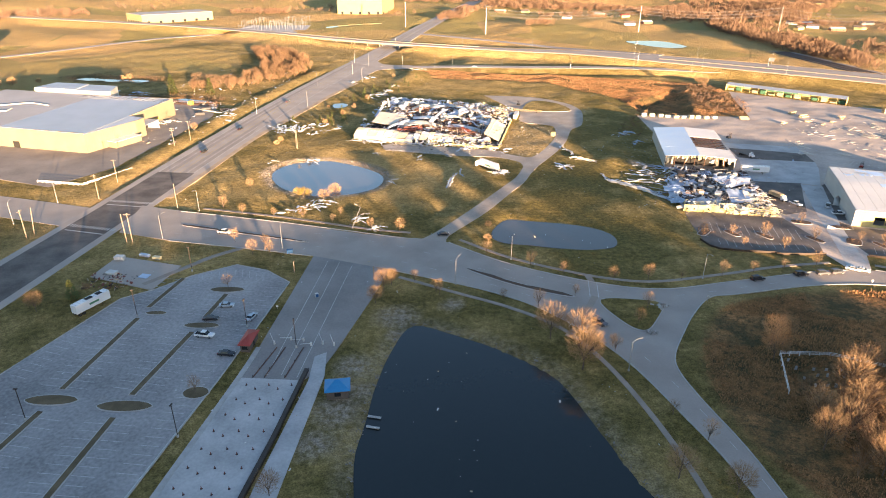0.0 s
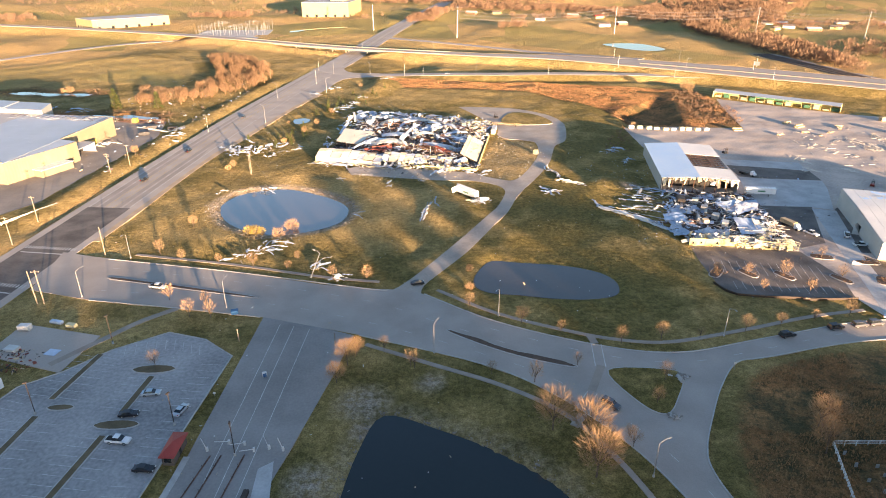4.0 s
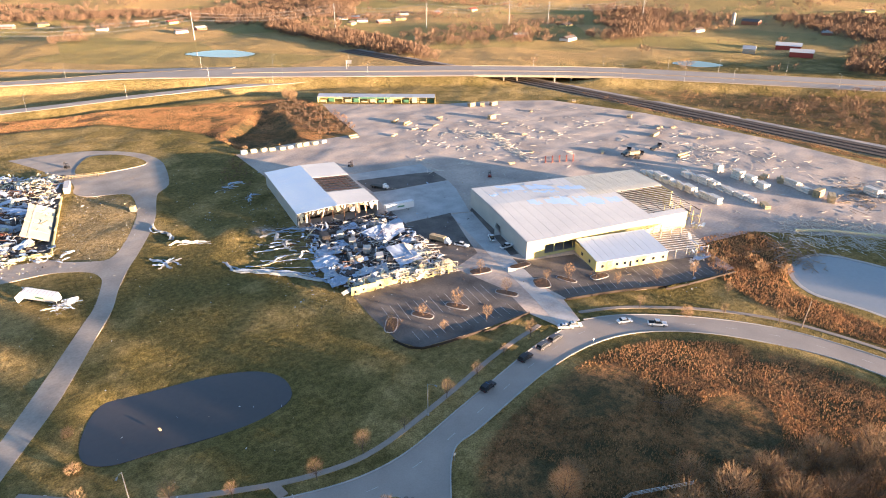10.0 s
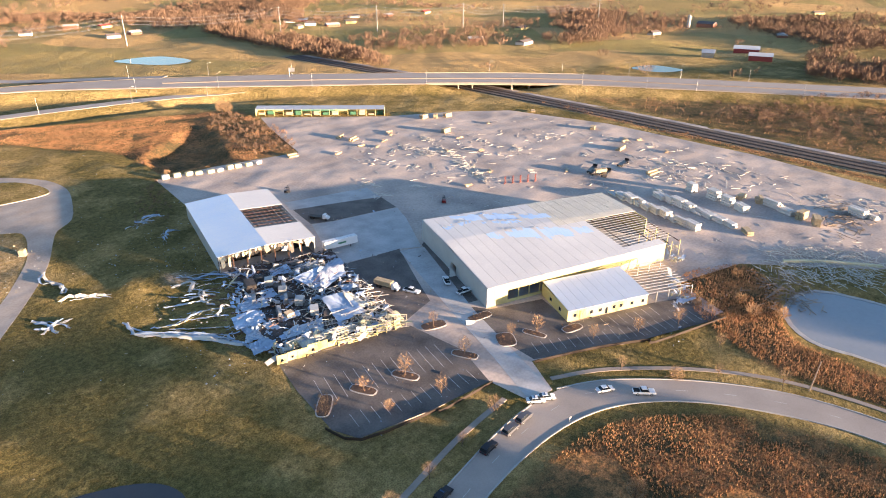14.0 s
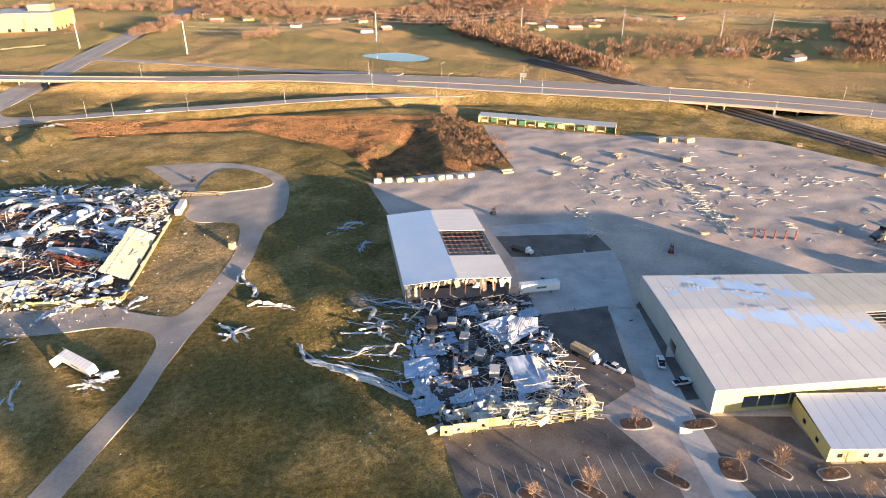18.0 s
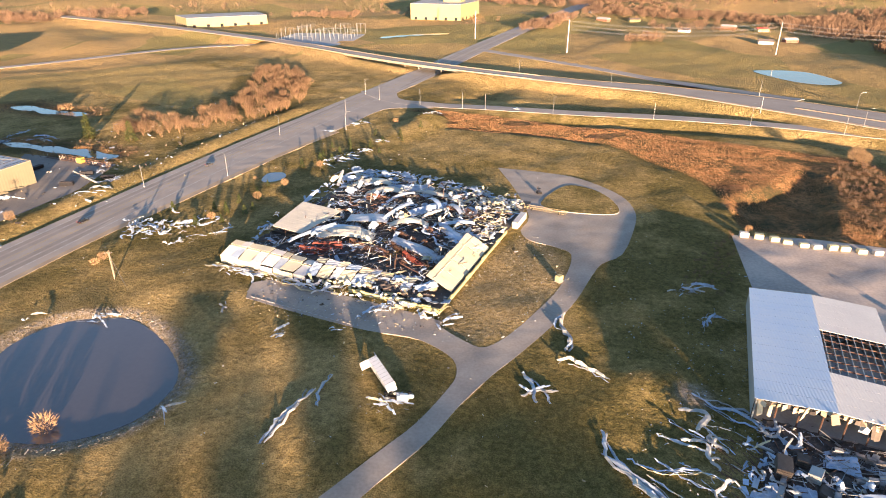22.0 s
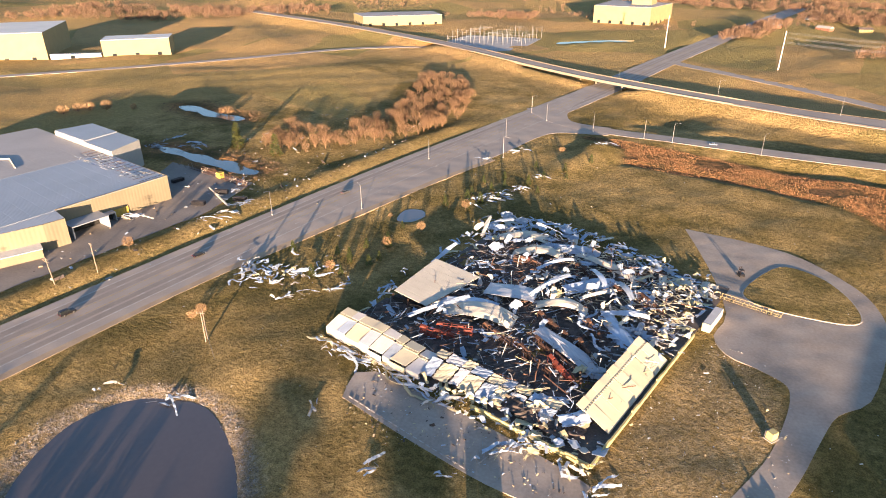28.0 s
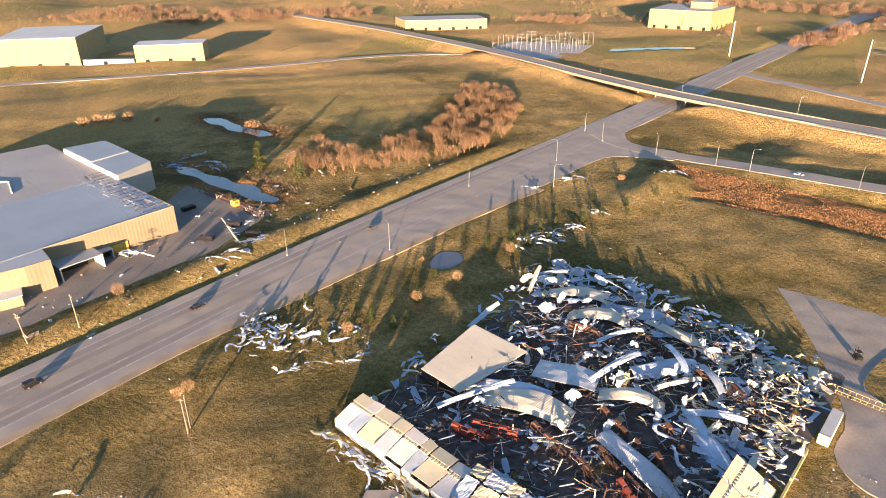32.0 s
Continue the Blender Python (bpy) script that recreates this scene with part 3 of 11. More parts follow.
def gz(x, y):
    """Ground height at a place."""
    if GX[0] < x < GX[-2] and GY[0] < y < GY[-2]:
        i, j = (x - GX[0]) / 2.0, (y - GY[0]) / 2.0
        a, b = int(i), int(j)
        u, v = i - a, j - b
        return float((GZ[b, a] * (1 - u) + GZ[b, a + 1] * u) * (1 - v) + (GZ[b + 1, a] * (1 - u) + GZ[b + 1, a + 1] * u) * v)
    return float(relief(np.array([float(x)]), np.array([float(y)]))[0])


# ---- ground: one sheet to the horizon ----
def steps(a, b, step):
    core = list(np.arange(a, b + step / 2, step))
    lo, hi, s = [], [], step
    x0, x1 = core[0], core[-1]
    while x1 < 5200:
        s *= 1.04
        x0, x1 = x0 - s, x1 + s
        lo.append(x0), hi.append(x1)
    return np.array(lo[::-1] + core + hi)


def build_ground():
    xs, ys = steps(-330, 470, 2.6), steps(40, 700, 2.6)
    X, Y = np.meshgrid(xs, ys)
    Z = relief(X, Y)
    nx, ny = len(xs), len(ys)
    v = np.stack([X, Y, Z], -1).reshape(-1, 3)
    i = np.arange(nx * ny).reshape(ny, nx)
    f = np.stack([i[:-1, :-1], i[:-1, 1:], i[1:, 1:], i[1:, :-1]], -1).reshape(-1, 4)
    me = bpy.data.meshes.new("ground")
    me.vertices.add(len(v)), me.loops.add(f.size), me.polygons.add(len(f))
    me.vertices.foreach_set("co", v.ravel())
    me.loops.foreach_set("vertex_index", f.ravel())
    me.polygons.foreach_set("loop_start", np.arange(len(f)) * 4)
    me.polygons.foreach_set("use_smooth", np.ones(len(f), bool))
    me.update()
    # land cover: r rough scrub, g dryness of the grass, b bare earth
    cov = np.zeros((len(v), 4), np.float32)
    cov[:, 3] = 1
    cov[:, 1] = 0.25
    fx, fy = v[:, 0], v[:, 1]

    def patch(poly, ch, amount, soft=4.0):
        s = inside(poly, fx, fy)
        cov[:, ch] = np.maximum(cov[:, ch], amount * np.clip(0.5 - s / soft, 0, 1))
    for poly in (SCRUB, FIELD, SCRUB_P3, SCRUB_E, SCRUB_R):
        patch(poly, 0, 1.0)
    patch(VERGE_R, 0, 0.7, 14)
    lush = inside(uu([(4, 214), (30, 262), (52, 300), (70, 345), (92, 400), (100, 470), (128, 440), (118, 400), (108, 345), (96, 250), (92, 205), (60, 184)]), fx, fy)
    cov[:, 1] *= np.clip(0.55 + lush / 14, 0, 1)
    patch(uu([(-24, 478), (-18, 528), (12, 528), (32, 517), (61, 507), (87, 500), (106, 484), (112, 462), (98, 452), (60, 462), (20, 476)]), 1, 0.52, 12)
    cov[:, 1] *= np.clip(inside(uu([(140, 174), (158, 166), (171, 152), (181, 128), (181, 90), (158, 90), (160, 118), (164, 132), (152, 152), (136, 166)]), fx, fy) / 10, 0, 1)
    patch(FIELD_W, 1, 0.9, 8)
    patch(DEBRIS_F, 2, 0.3, 5)
    patch(DEBRIS_F, 1, 0.62, 5)
    patch(uu([(-104, 246), (-100, 318), (-78, 352), (-52, 346), (-24, 318), (12, 300), (24, 282), (2, 240), (-40, 236)]), 1, 0.68, 26)
    for poly in (CREEK_1, CREEK_2):
        s = inside(poly, fx, fy)
        cov[:, 0] = np.maximum(cov[:, 0], np.clip(1 - s / 16, 0, 1))
    for (poly, _, w), most in zip(PONDS[:2], (0.3, 1.0)):
        s = inside(poly, fx, fy)
        cov[:, 2] = np.maximum(cov[:, 2], most * np.clip(2 - 2 * np.abs(s - 1.5) / (w + 1.2), 0, 1))
    for sx, sy, sr in ((-13, 156, 5.5), (-22, 132, 4.5), (-24, 115, 5), (-12, 147, 3), (-27, 104, 4), (3, 163, 3), (-20, 122, 3.5), (95, 300, 4)):
        cov[:, 2] = np.maximum(cov[:, 2], np.clip(1.6 - np.hypot(fx - sx * U, fy - sy * U) / sr, 0, 1))
    cov[:, 2] = np.maximum(cov[:, 2], 0.8 * np.clip(1 - (line_dist(RAIL, fx, fy) - 9) / 5, 0, 1))
    cov[:, 1] = np.maximum(cov[:, 1], np.clip((fy - 590 + 0.35 * fx) / 160, 0, 1.0))
    cov[:, 1] = np.maximum(cov[:, 1], 0.95 * np.clip(1 - (line_dist(R1, fx, fy) - 15) / 22, 0, 1) * np.where(fx < np.interp(fy, [p[1] for p in R1], [p[0] for p in R1]), 1, 0.35))
    cov[:, 1] = np.maximum(cov[:, 1], 0.95 * np.clip((-fx - 220) / 120, 0, 1))
    cov[:, 1] = np.maximum(cov[:, 1], 0.8 * np.clip(1 - (line_dist(HWY, fx, fy) - 15) / 30, 0, 1))
    for poly in (BANK_W, BANK_E):
        cov[:, 1] += (0.16 - cov[:, 1]) * np.clip(0.5 - inside(poly, fx, fy) / 8, 0, 1)
    at = me.color_attributes.new("cover", "FLOAT_COLOR", "POINT")
    at.data.foreach_set("color", cov.ravel())
    ob = obj("ground", me)
    me.materials.append(ground_material())
    return tagged(ob, "winter grassland, patchy green and straw, with scattered debris", "ground", kind="structure")


def ground_material():
    m = bpy.data.materials.new("grassland")
    m.use_nodes = True
    nt = m.node_tree
    N, Lk = nt.nodes.new, nt.links.new
    b = nt.nodes["Principled BSDF"]
    b.inputs["Roughness"].default_value = 0.95
    b.inputs["Specular IOR Level"].default_value = 0.1
    geo = N("ShaderNodeNewGeometry")
    at = N("ShaderNodeAttribute")
    at.attribute_name = "cover"
    sep = N("ShaderNodeSeparateColor")
    Lk(at.outputs["Color"], sep.inputs[0])

    def nz(scale, detail=5, rough=0.6):
        n = N("ShaderNodeTexNoise")
        n.inputs["Scale"].default_value, n.inputs["Detail"].default_value, n.inputs["Roughness"].default_value = scale, detail, rough
        Lk(geo.outputs["Position"], n.inputs["Vector"])
        return n.outputs[0]

    def mp(v, a, b2, c=0.0, d=1.0):
        n = N("ShaderNodeMapRange")
        n.inputs[1].default_value, n.inputs[2].default_value, n.inputs[3].default_value, n.inputs[4].default_value = a, b2, c, d
        Lk(v, n.inputs[0])
        return n.outputs[0]

    def mx(f, a, c):
        n = N("ShaderNodeMix")
        n.data_type = "RGBA"
        Lk(f, n.inputs["Factor"])
        for s, val in (("A", a), ("B", c)):
            if isinstance(val, tuple):
                n.inputs[s].default_value = (*val, 1)
            else:
                Lk(val, n.inputs[s])
        return n.outputs["Result"]

    def ma(op, a, c):
        n = N("ShaderNodeMath")
        n.operation = op
        for k, val in enumerate((a, c)):
            if isinstance(val, (int, float)):
                n.inputs[k].default_value = val
            else:
                Lk(val, n.inputs[k])
        return n.outputs[0]
    big, mid, fin, tuft, clump = nz(0.012), nz(0.07), nz(0.6), nz(2.6, 3), nz(0.45, 6, 0.75)
    green = mx(mp(fin, 0.35, 0.65), (0.107, 0.088, 0.026), (0.201, 0.154, 0.05))
    straw = mx(mp(fin, 0.3, 0.7), (0.37, 0.26, 0.1), (0.6, 0.43, 0.18))
    dry = ma("ADD", mp(ma("ADD", ma("MULTIPLY", big, 0.55), ma("MULTIPLY", mid, 0.45)), 0.44, 0.62, 0.0, 0.8), ma("MULTIPLY", ma("SUBTRACT", sep.outputs[1], 0.25), 0.9))
    base = mx(ma("MINIMUM", dry, 1.0), green, straw)
    cells = N("ShaderNodeTexVoronoi")
    cells.inputs["Scale"].default_value = 0.0075
    Lk(geo.outputs["Position"], cells.inputs["Vector"])
    fields = N("ShaderNodeSeparateColor")
    Lk(cells.outputs["Color"], fields.inputs[0])
    crop = mx(mp(fields.outputs[0], 0.2, 0.8), (0.33, 0.3, 0.1), (0.66, 0.43, 0.18))
    crop = mx(mp(fin, 0.3, 0.7, 0.0, 0.5), crop, (0.36, 0.24, 0.1))
    base = mx(ma("MULTIPLY", mp(ma("MULTIPLY", sep.outputs[1], 1.0), 0.7, 0.95), mp(mid, 0.3, 0.5, 0.35, 0.75)), base, crop)
    scr = mx(mp(mid, 0.4, 0.6), (0.13, 0.1, 0.045), (0.5, 0.25, 0.1))
    scr = mx(mp(clump, 0.42, 0.6, 0.0, 0.85), scr, (0.06, 0.055, 0.027))
    base = mx(sep.outputs[0], base, scr)
    earth = mx(mp(fin, 0.35, 0.65), (0.27, 0.215, 0.165), (0.42, 0.35, 0.275))
    base = mx(ma("MULTIPLY", sep.outputs[2], mp(fin, 0.25, 0.6)), base, earth)
    shade = N("ShaderNodeHueSaturation")
    Lk(base, shade.inputs["Color"])
    Lk(ma("MULTIPLY", mp(tuft, 0.34, 0.66, 0.62, 1.32), mp(clump, 0.32, 0.68, 0.74, 1.22)), shade.inputs["Value"])
    Lk(shade.outputs[0], b.inputs["Base Color"])
    bp = N("ShaderNodeBump")
    bp.inputs["Strength"].default_value, bp.inputs["Distance"].default_value = 1.0, 1.0
    Lk(ma("MULTIPLY", ma("ADD", ma("ADD", fin, ma("MULTIPLY", tuft, 0.45)), ma("MULTIPLY", clump, 0.5)), ma("ADD", 0.85, ma("MULTIPLY", sep.outputs[1], 1.6))), bp.inputs["Height"])
    Lk(bp.outputs[0], b.inputs["Normal"])
    return m


build_ground()


def structure(ob, label, category):
    return tagged(ob, label, category, kind="structure")


M_WATER_1 = mat("grey_water", (0.1, 0.079, 0.07), (0.078, 0.062, 0.055), 0.05, 0, 0.02, 0.8, 0.004, 0.6, spec=0.8)
M_WATER_1.node_tree.nodes["Principled BSDF"].inputs["IOR"].default_value = 1.65
M_WATER_B = mat("brown_water", (0.075, 0.065, 0.06), (0.06, 0.052, 0.048), 0.2, 0, 0.02, 0.8, 0.012, 0.6, spec=0.4)
for poly, level, _ in PONDS:
    muddy = poly is POND_3
    w = slab("water", poly, level - 0.1, level, M_WATER_M if muddy else M_WATER_1 if poly in (POND_1, CREEK_1, CREEK_2, POND_FAR, POND_FAR2, POND_SUB, PUDDLE) else M_WATER_B if poly is POND_2 else M_WATER_D)
    structure(w, "still grey muddy pond water" if muddy else "still dark pond water reflecting the sky", "pond")

# ---- roads ----
structure(ribbon("road", R1, 26.5, -0.2, 0.10, M_ROAD), "worn grey five-lane highway with pale shoulders", "road")
structure(slab("road", FLARE, -0.2, 0.104, M_ROAD), "worn turning lane and gore at the slip road", "road")
structure(ribbon("road", HWY, 0, 5.3, 5.75, M_HWY, widths=[w * 1.1 for w in HWY_WS]), "raised grey motorway on a grass bank", "road")
structure(ribbon("road", RAMP_F, 12.5, -0.3, 0.14, M_ROAD, zs=[2.35 * min(max((p[0] + 20) / 60, 0), 1) + (3.3 * max(0, (i - 40) / 8)) for i, p in enumerate(RAMP_F)]), "grey slip road with a paved shoulder", "road")
structure(ribbon("road", RAMP_B, 13, -0.3, 0.16, M_ROAD, zs=[5.4 * max(0, (i - 24) / 12) for i, p in enumerate(RAMP_B)]), "grey slip road beyond the motorway", "road")
structure(ribbon("road", ROAD_W, 11, -0.3, 0.13, M_ROAD), "grey two-lane road past the far works", "road")
structure(ribbon("road", ROAD_X, 20, -0.3, 0.09, M_ASPH), "grey side road at the crossing", "road")
structure(slab("road", BLVD, -0.3, 0.12, M_ASPH), "grey asphalt boulevard with two carriageways", "road")
structure(slab("road", TOLL, -0.3, 0.105, M_TOLL), "worn asphalt gate lanes", "road")
structure(slab("pavement", uu([(-49.2, 127), (-34.2, 126), (-39, 89), (-47, 20), (-67, 20), (-55, 89)]), 0.1, 0.125, M_CONC), "pale concrete queuing lanes", "pavement")
structure(slab("road", LANE, -0.3, 0.11, M_CONC), "pale narrow service lane", "road")
structure(slab("pavement", LOT, -0.3, 0.1, M_LOT), "grey asphalt car park with white bays", "car park")
structure(slab("pavement", YARD, -0.3, 0.08, M_YARD), "pale gravel and asphalt timber yard", "yard")
structure(slab("road", DRIVE, -0.3, 0.045, M_DRIVE), "pale asphalt drive looping round the collapsed warehouse", "road")
structure(slab("pavement", W4_LOT, -0.3, 0.1, M_W4LOT), "worn tan asphalt apron of the warehouse", "pavement")


def green_island(poly, label, material=None):
    ob = slab("island_kerb", poly, 0.05, 0.26, M_KERB)
    structure(ob, label, "traffic island")
    c = Vector((sum(p[0] for p in poly) / len(poly), sum(p[1] for p in poly) / len(poly)))
    inner = []
    for i, p in enumerate(poly):
        a, b = poly[i - 1], poly[(i + 1) % len(poly)]
        d = Vector((b[0] - a[0], b[1] - a[1])).normalized()
        n = Vector((-d.y, d.x))
        if n.dot(c - Vector(p)) < 0:
            n = -n
        inner.append((p[0] + n.x * 0.3, p[1] + n.y * 0.3))
    slab("grass", inner, 0.2, 0.3, material or bpy.data.materials["grassland"], ob, "short olive grass inside the kerb")
    return ob


green_island(ISLAND, "kerbed grass island between the carriageways")
green_island(MEDIAN_E, "narrow planted median with brown stubble", M_MULCH)
green_island(MEDIAN_W, "narrow planted median with brown stubble", M_MULCH)
green_island(OVAL, "oval grass island in the turning loop")


# ---- painted lines, kerbs, footpaths ----
def stripes(name, segs, width, z, material, label):
    v, f = [], []
    for (ax, ay), (bx, by) in segs:
        d = Vector((bx - ax, by - ay)).normalized()
        n = Vector((-d.y, d.x)) * (width / 2)
        k = len(v)
        v += [(ax + n.x, ay + n.y, z), (ax - n.x, ay - n.y, z), (bx - n.x, by - n.y, z), (bx + n.x, by + n.y, z)]
        f.append((k, k + 1, k + 2, k + 3))
    ob = obj(name, mesh(name, v, f, material))
    return tagged(ob, label, "road marking", kind="structure")


def offset(pts, d):
    out = []
    for i, (x, y) in enumerate(pts):
        a, b = pts[max(i - 1, 0)], pts[min(i + 1, len(pts) - 1)]
        t = Vector((b[0] - a[0], b[1] - a[1])).normalized()
        out.append((x - t.y * d, y + t.x * d))
    return out


def dashes(pts, on, off):
    segs, run, draw = [], 0.0, True
    for a, b in zip(pts[:-1], pts[1:]):
        a, b = Vector(a), Vector(b)
        length, pos = (b - a).length, 0.0
        while pos < length:
            step = min((on if draw else off) - run, length - pos)
            if draw:
                segs.append(((*a.lerp(b, pos / length),), (*a.lerp(b, (pos + step) / length),)))
            run, pos = run + step, pos + step
            if run >= (on if draw else off) - 1e-6:
                run, draw = 0.0, not draw
    return segs


def solid(pts):
    return list(zip(pts[:-1], pts[1:]))


near_r1 = R1[:62]
M_WEAR = mat("tyre_worn_asphalt", (0.35, 0.305, 0.265), (0.25, 0.218, 0.19), 0.88, 0, 0.1, 1.6, 0.06, 0.55)
for off_, w_ in ((7.5, 2.6), (3.8, 2.4), (-3.8, 2.4), (-7.5, 2.6)):
    structure(ribbon("wheel_track", offset(R1[14:60], off_), w_, 0.09, 0.1035, M_WEAR), "darker worn lane of the highway", "road")
M_GRAVEL = mat("tan_gravel", (0.5, 0.38, 0.25), (0.33, 0.25, 0.17), 0.95, 0, 0.12, 2.5, 0.4, 0.5)
structure(ribbon("shoulder", offset(smooth(uu([(-116.5, 250), (-112, 285), (-107.5, 325), (-103.5, 352), (-96.5, 383), (-90, 415), (-79, 466), (-68.5, 503)]), 5), -1.2), 4.0, -0.5, 0.098, M_GRAVEL), "tan gravel shoulder of the highway", "shoulder")
stripes("lane_line", dashes(offset(near_r1, 5.6), 3, 9) + dashes(offset(near_r1, -5.6), 3, 9), 0.24, 0.106, M_PAINT, "dashed white lane lines")
stripes("edge_line", solid(offset(near_r1, 9.3)) + solid(offset(near_r1, -9.3)), 0.3, 0.106, M_PAINT, "solid white edge lines")
stripes("centre_line", solid(offset(near_r1, 1.9)) + solid(offset(near_r1, -1.9)), 0.16, 0.106, M_PAINTY, "solid yellow lines beside the turning lane")
structure(ribbon("road", R1[:17], 19.5, 0.09, 0.108, M_ASPHD), "fresh dark asphalt at the crossing", "road")
stripes("stop_line", [((-140 * U, 216 * U), (-124 * U, 212 * U)), ((-137 * U, 242 * U), (-120 * U, 239 * U))], 0.6, 0.116, M_PAINT, "white stop lines at the crossing")
zeb = []
for k in range(18):
    for (ax, ay), (bx, by) in (((-141, 219.5), (-122, 215)), ((-137, 245), (-119, 242))):
        x, y = ax + (bx - ax) * k / 17, ay + (by - ay) * k / 17
        zeb.append(((x * U, y * U), (x * U + 0.25, y * U + 2.2)))
stripes("crosswalk", zeb, 0.55, 0.117, M_PAINT, "white ladder crosswalk bars")
cl_n = offset(smooth(uu([(22, 190), (48, 177), (68, 173), (91, 178), (120, 185), (142, 186), (155, 180), (172, 164), (184, 145), (190, 119), (188, 99), (178, 60)])), -4.6)
stripes("lane_line", dashes(cl_n, 3, 9), 0.13, 0.126, M_PAINT, "dashed white lane lines")
stripes("lane_line", dashes(smooth(uu([(-100, 228), (-61, 218), (-17, 204), (6, 190), (28, 176)])), 3, 9) + dashes(smooth(uu([(-98, 213), (-46, 203), (-14, 191), (14, 176), (34, 162), (50, 141), (60, 112), (66, 80)])), 3, 9), 0.13, 0.126, M_PAINT, "dashed white lane lines")
stripes("lane_line", solid(uu([(-38.5, 191), (-43, 128)])) + solid(uu([(-34.5, 190), (-39.5, 128)])) + solid(uu([(-30, 188), (-35.5, 127)])) + solid(uu([(-36, 192.5), (-27, 190)])), 0.16, 0.112, M_PAINT, "solid white gate-lane lines")
stripes("crosswalk", solid(uu([(46, 178), (44.5, 168)])) + solid(uu([(48.5, 177.5), (47, 167.5)])) + solid(uu([(40, 158), (35, 151)])) + solid(uu([(42, 157), (37, 149)])), 0.25, 0.127, M_PAINT, "white crosswalk lines")
hw = [p for p in HWY]
stripes("lane_line", dashes(offset(hw[30:], 6), 3, 9) + dashes(offset(hw[30:], -6), 3, 9) + dashes(offset(hw[42:], 14), 3, 9), 0.2, 5.757, M_PAINT, "dashed white motorway lane lines")


def kerb(name, pts, label="pale concrete kerb"):
    return structure(ribbon(name, pts, 0.32, 0.0, 0.27, M_KERB), label, "kerb")


kerb("kerb", smooth(uu([(2, 206.6), (22, 190), (48, 177), (68, 173), (91, 178), (120, 185), (133, 186.5)])))
kerb("kerb", smooth(uu([(142, 186.5), (155, 180), (172, 164), (184, 145), (190, 119), (188, 99), (178, 60)])))
kerb("kerb", smooth(uu([(168, 64), (179, 100), (180, 130), (169, 154), (155, 169), (139, 176), (118, 176), (90, 170), (81, 168), (73, 159), (66, 148), (60.5, 138), (59, 131), (60.5, 120), (65, 99), (69, 60)])))
kerb("kerb", smooth(uu([(64, 50), (60, 92), (54, 115), (46, 137), (33, 156), (16, 170), (-16, 184.4)])))
kerb("kerb", smooth(uu([(-104, 234.8), (-61, 224), (-17, 211), (-9, 209.5)])))
kerb("kerb", smooth(uu([(-98, 206.8), (-70, 201), (-45, 195)])))
for pts in (uu([(-54, 128), (-60, 89), (-71, 20)]), uu([(-108, 128), (-96, 165), (-88, 171), (-80, 180), (-68, 188), (-57, 184), (-48, 176), (-54, 128)]), uu([(-141, 20), (-108, 128)])):
    kerb("kerb", pts)
PATHS = [smooth(uu([(-96, 238), (-61, 229), (-30, 219), (-12, 215)])), smooth(uu([(6, 209), (22, 195), (40, 185), (54, 179.5), (68, 178), (90, 183), (112, 189), (130, 192)])),
         smooth(uu([(144, 190), (158, 183), (176, 167), (188, 148), (194, 120), (192, 95), (183, 60)])), smooth(uu([(-14, 180), (4, 170), (20, 161), (33, 150), (41, 135), (47, 115), (51, 92), (53, 60)])),
         uu([(46.5, 182), (47, 178)]), uu([(46, 168), (41, 158)]), uu([(37, 150), (34, 146)]), smooth(uu([(-70, 201), (-78, 194), (-84, 186), (-93, 174)])), smooth(uu([(-55, 89), (-49.6, 127), (-48.2, 140)]))]
for i, p in enumerate(PATHS):
    structure(ribbon("pavement", p, 2.2 if i in (4, 5, 6, 7) else 1.5, -0.1, 0.15 + 0.004 * i, M_FOOT if i != 8 else M_KERB), "narrow worn footpath beside the road", "footpath")

# car-park medians with kerbs, end islands and bay lines
LOT_ROWS = [((-93.5, 95), (-90.5, 114)), ((-90, 122), (-86, 154)), ((-85.5, 160), (-82, 178)), ((-76, 78), (-73.2, 112)), ((-72.6, 120), (-68.2, 147)), ((-67.2, 155), (-65.4, 168))]
for (ax, ay), (bx, by) in LOT_ROWS:
    d = Vector((bx - ax, by - ay)).normalized()
    n = Vector((-d.y, d.x)) * 0.95
    green_island(uu([(ax + n.x, ay + n.y), (ax - n.x, ay - n.y), (bx - n.x, by - n.y), (bx + n.x, by + n.y)]), "long kerbed grass strip between parking rows", M_STRIP)
for cx, cy, lx, ly in ((-90.3, 118, 7.0, 2.2), (-72.5, 116, 7.2, 2.3), (-82, 157, 3.5, 1.3), (-66.8, 150.5, 5.6, 1.8), (-66, 171, 6.0, 2.0), (-58, 121, 3.6, 2.6)):
    green_island([(cx * U + lx * math.cos(a), cy * U + ly * math.sin(a) * (1 if abs(math.cos(a)) < 0.85 else 0.8)) for a in [i * math.tau / 18 for i in range(18)]], "rounded kerbed island with worn grass", M_STRIP)
bays = []
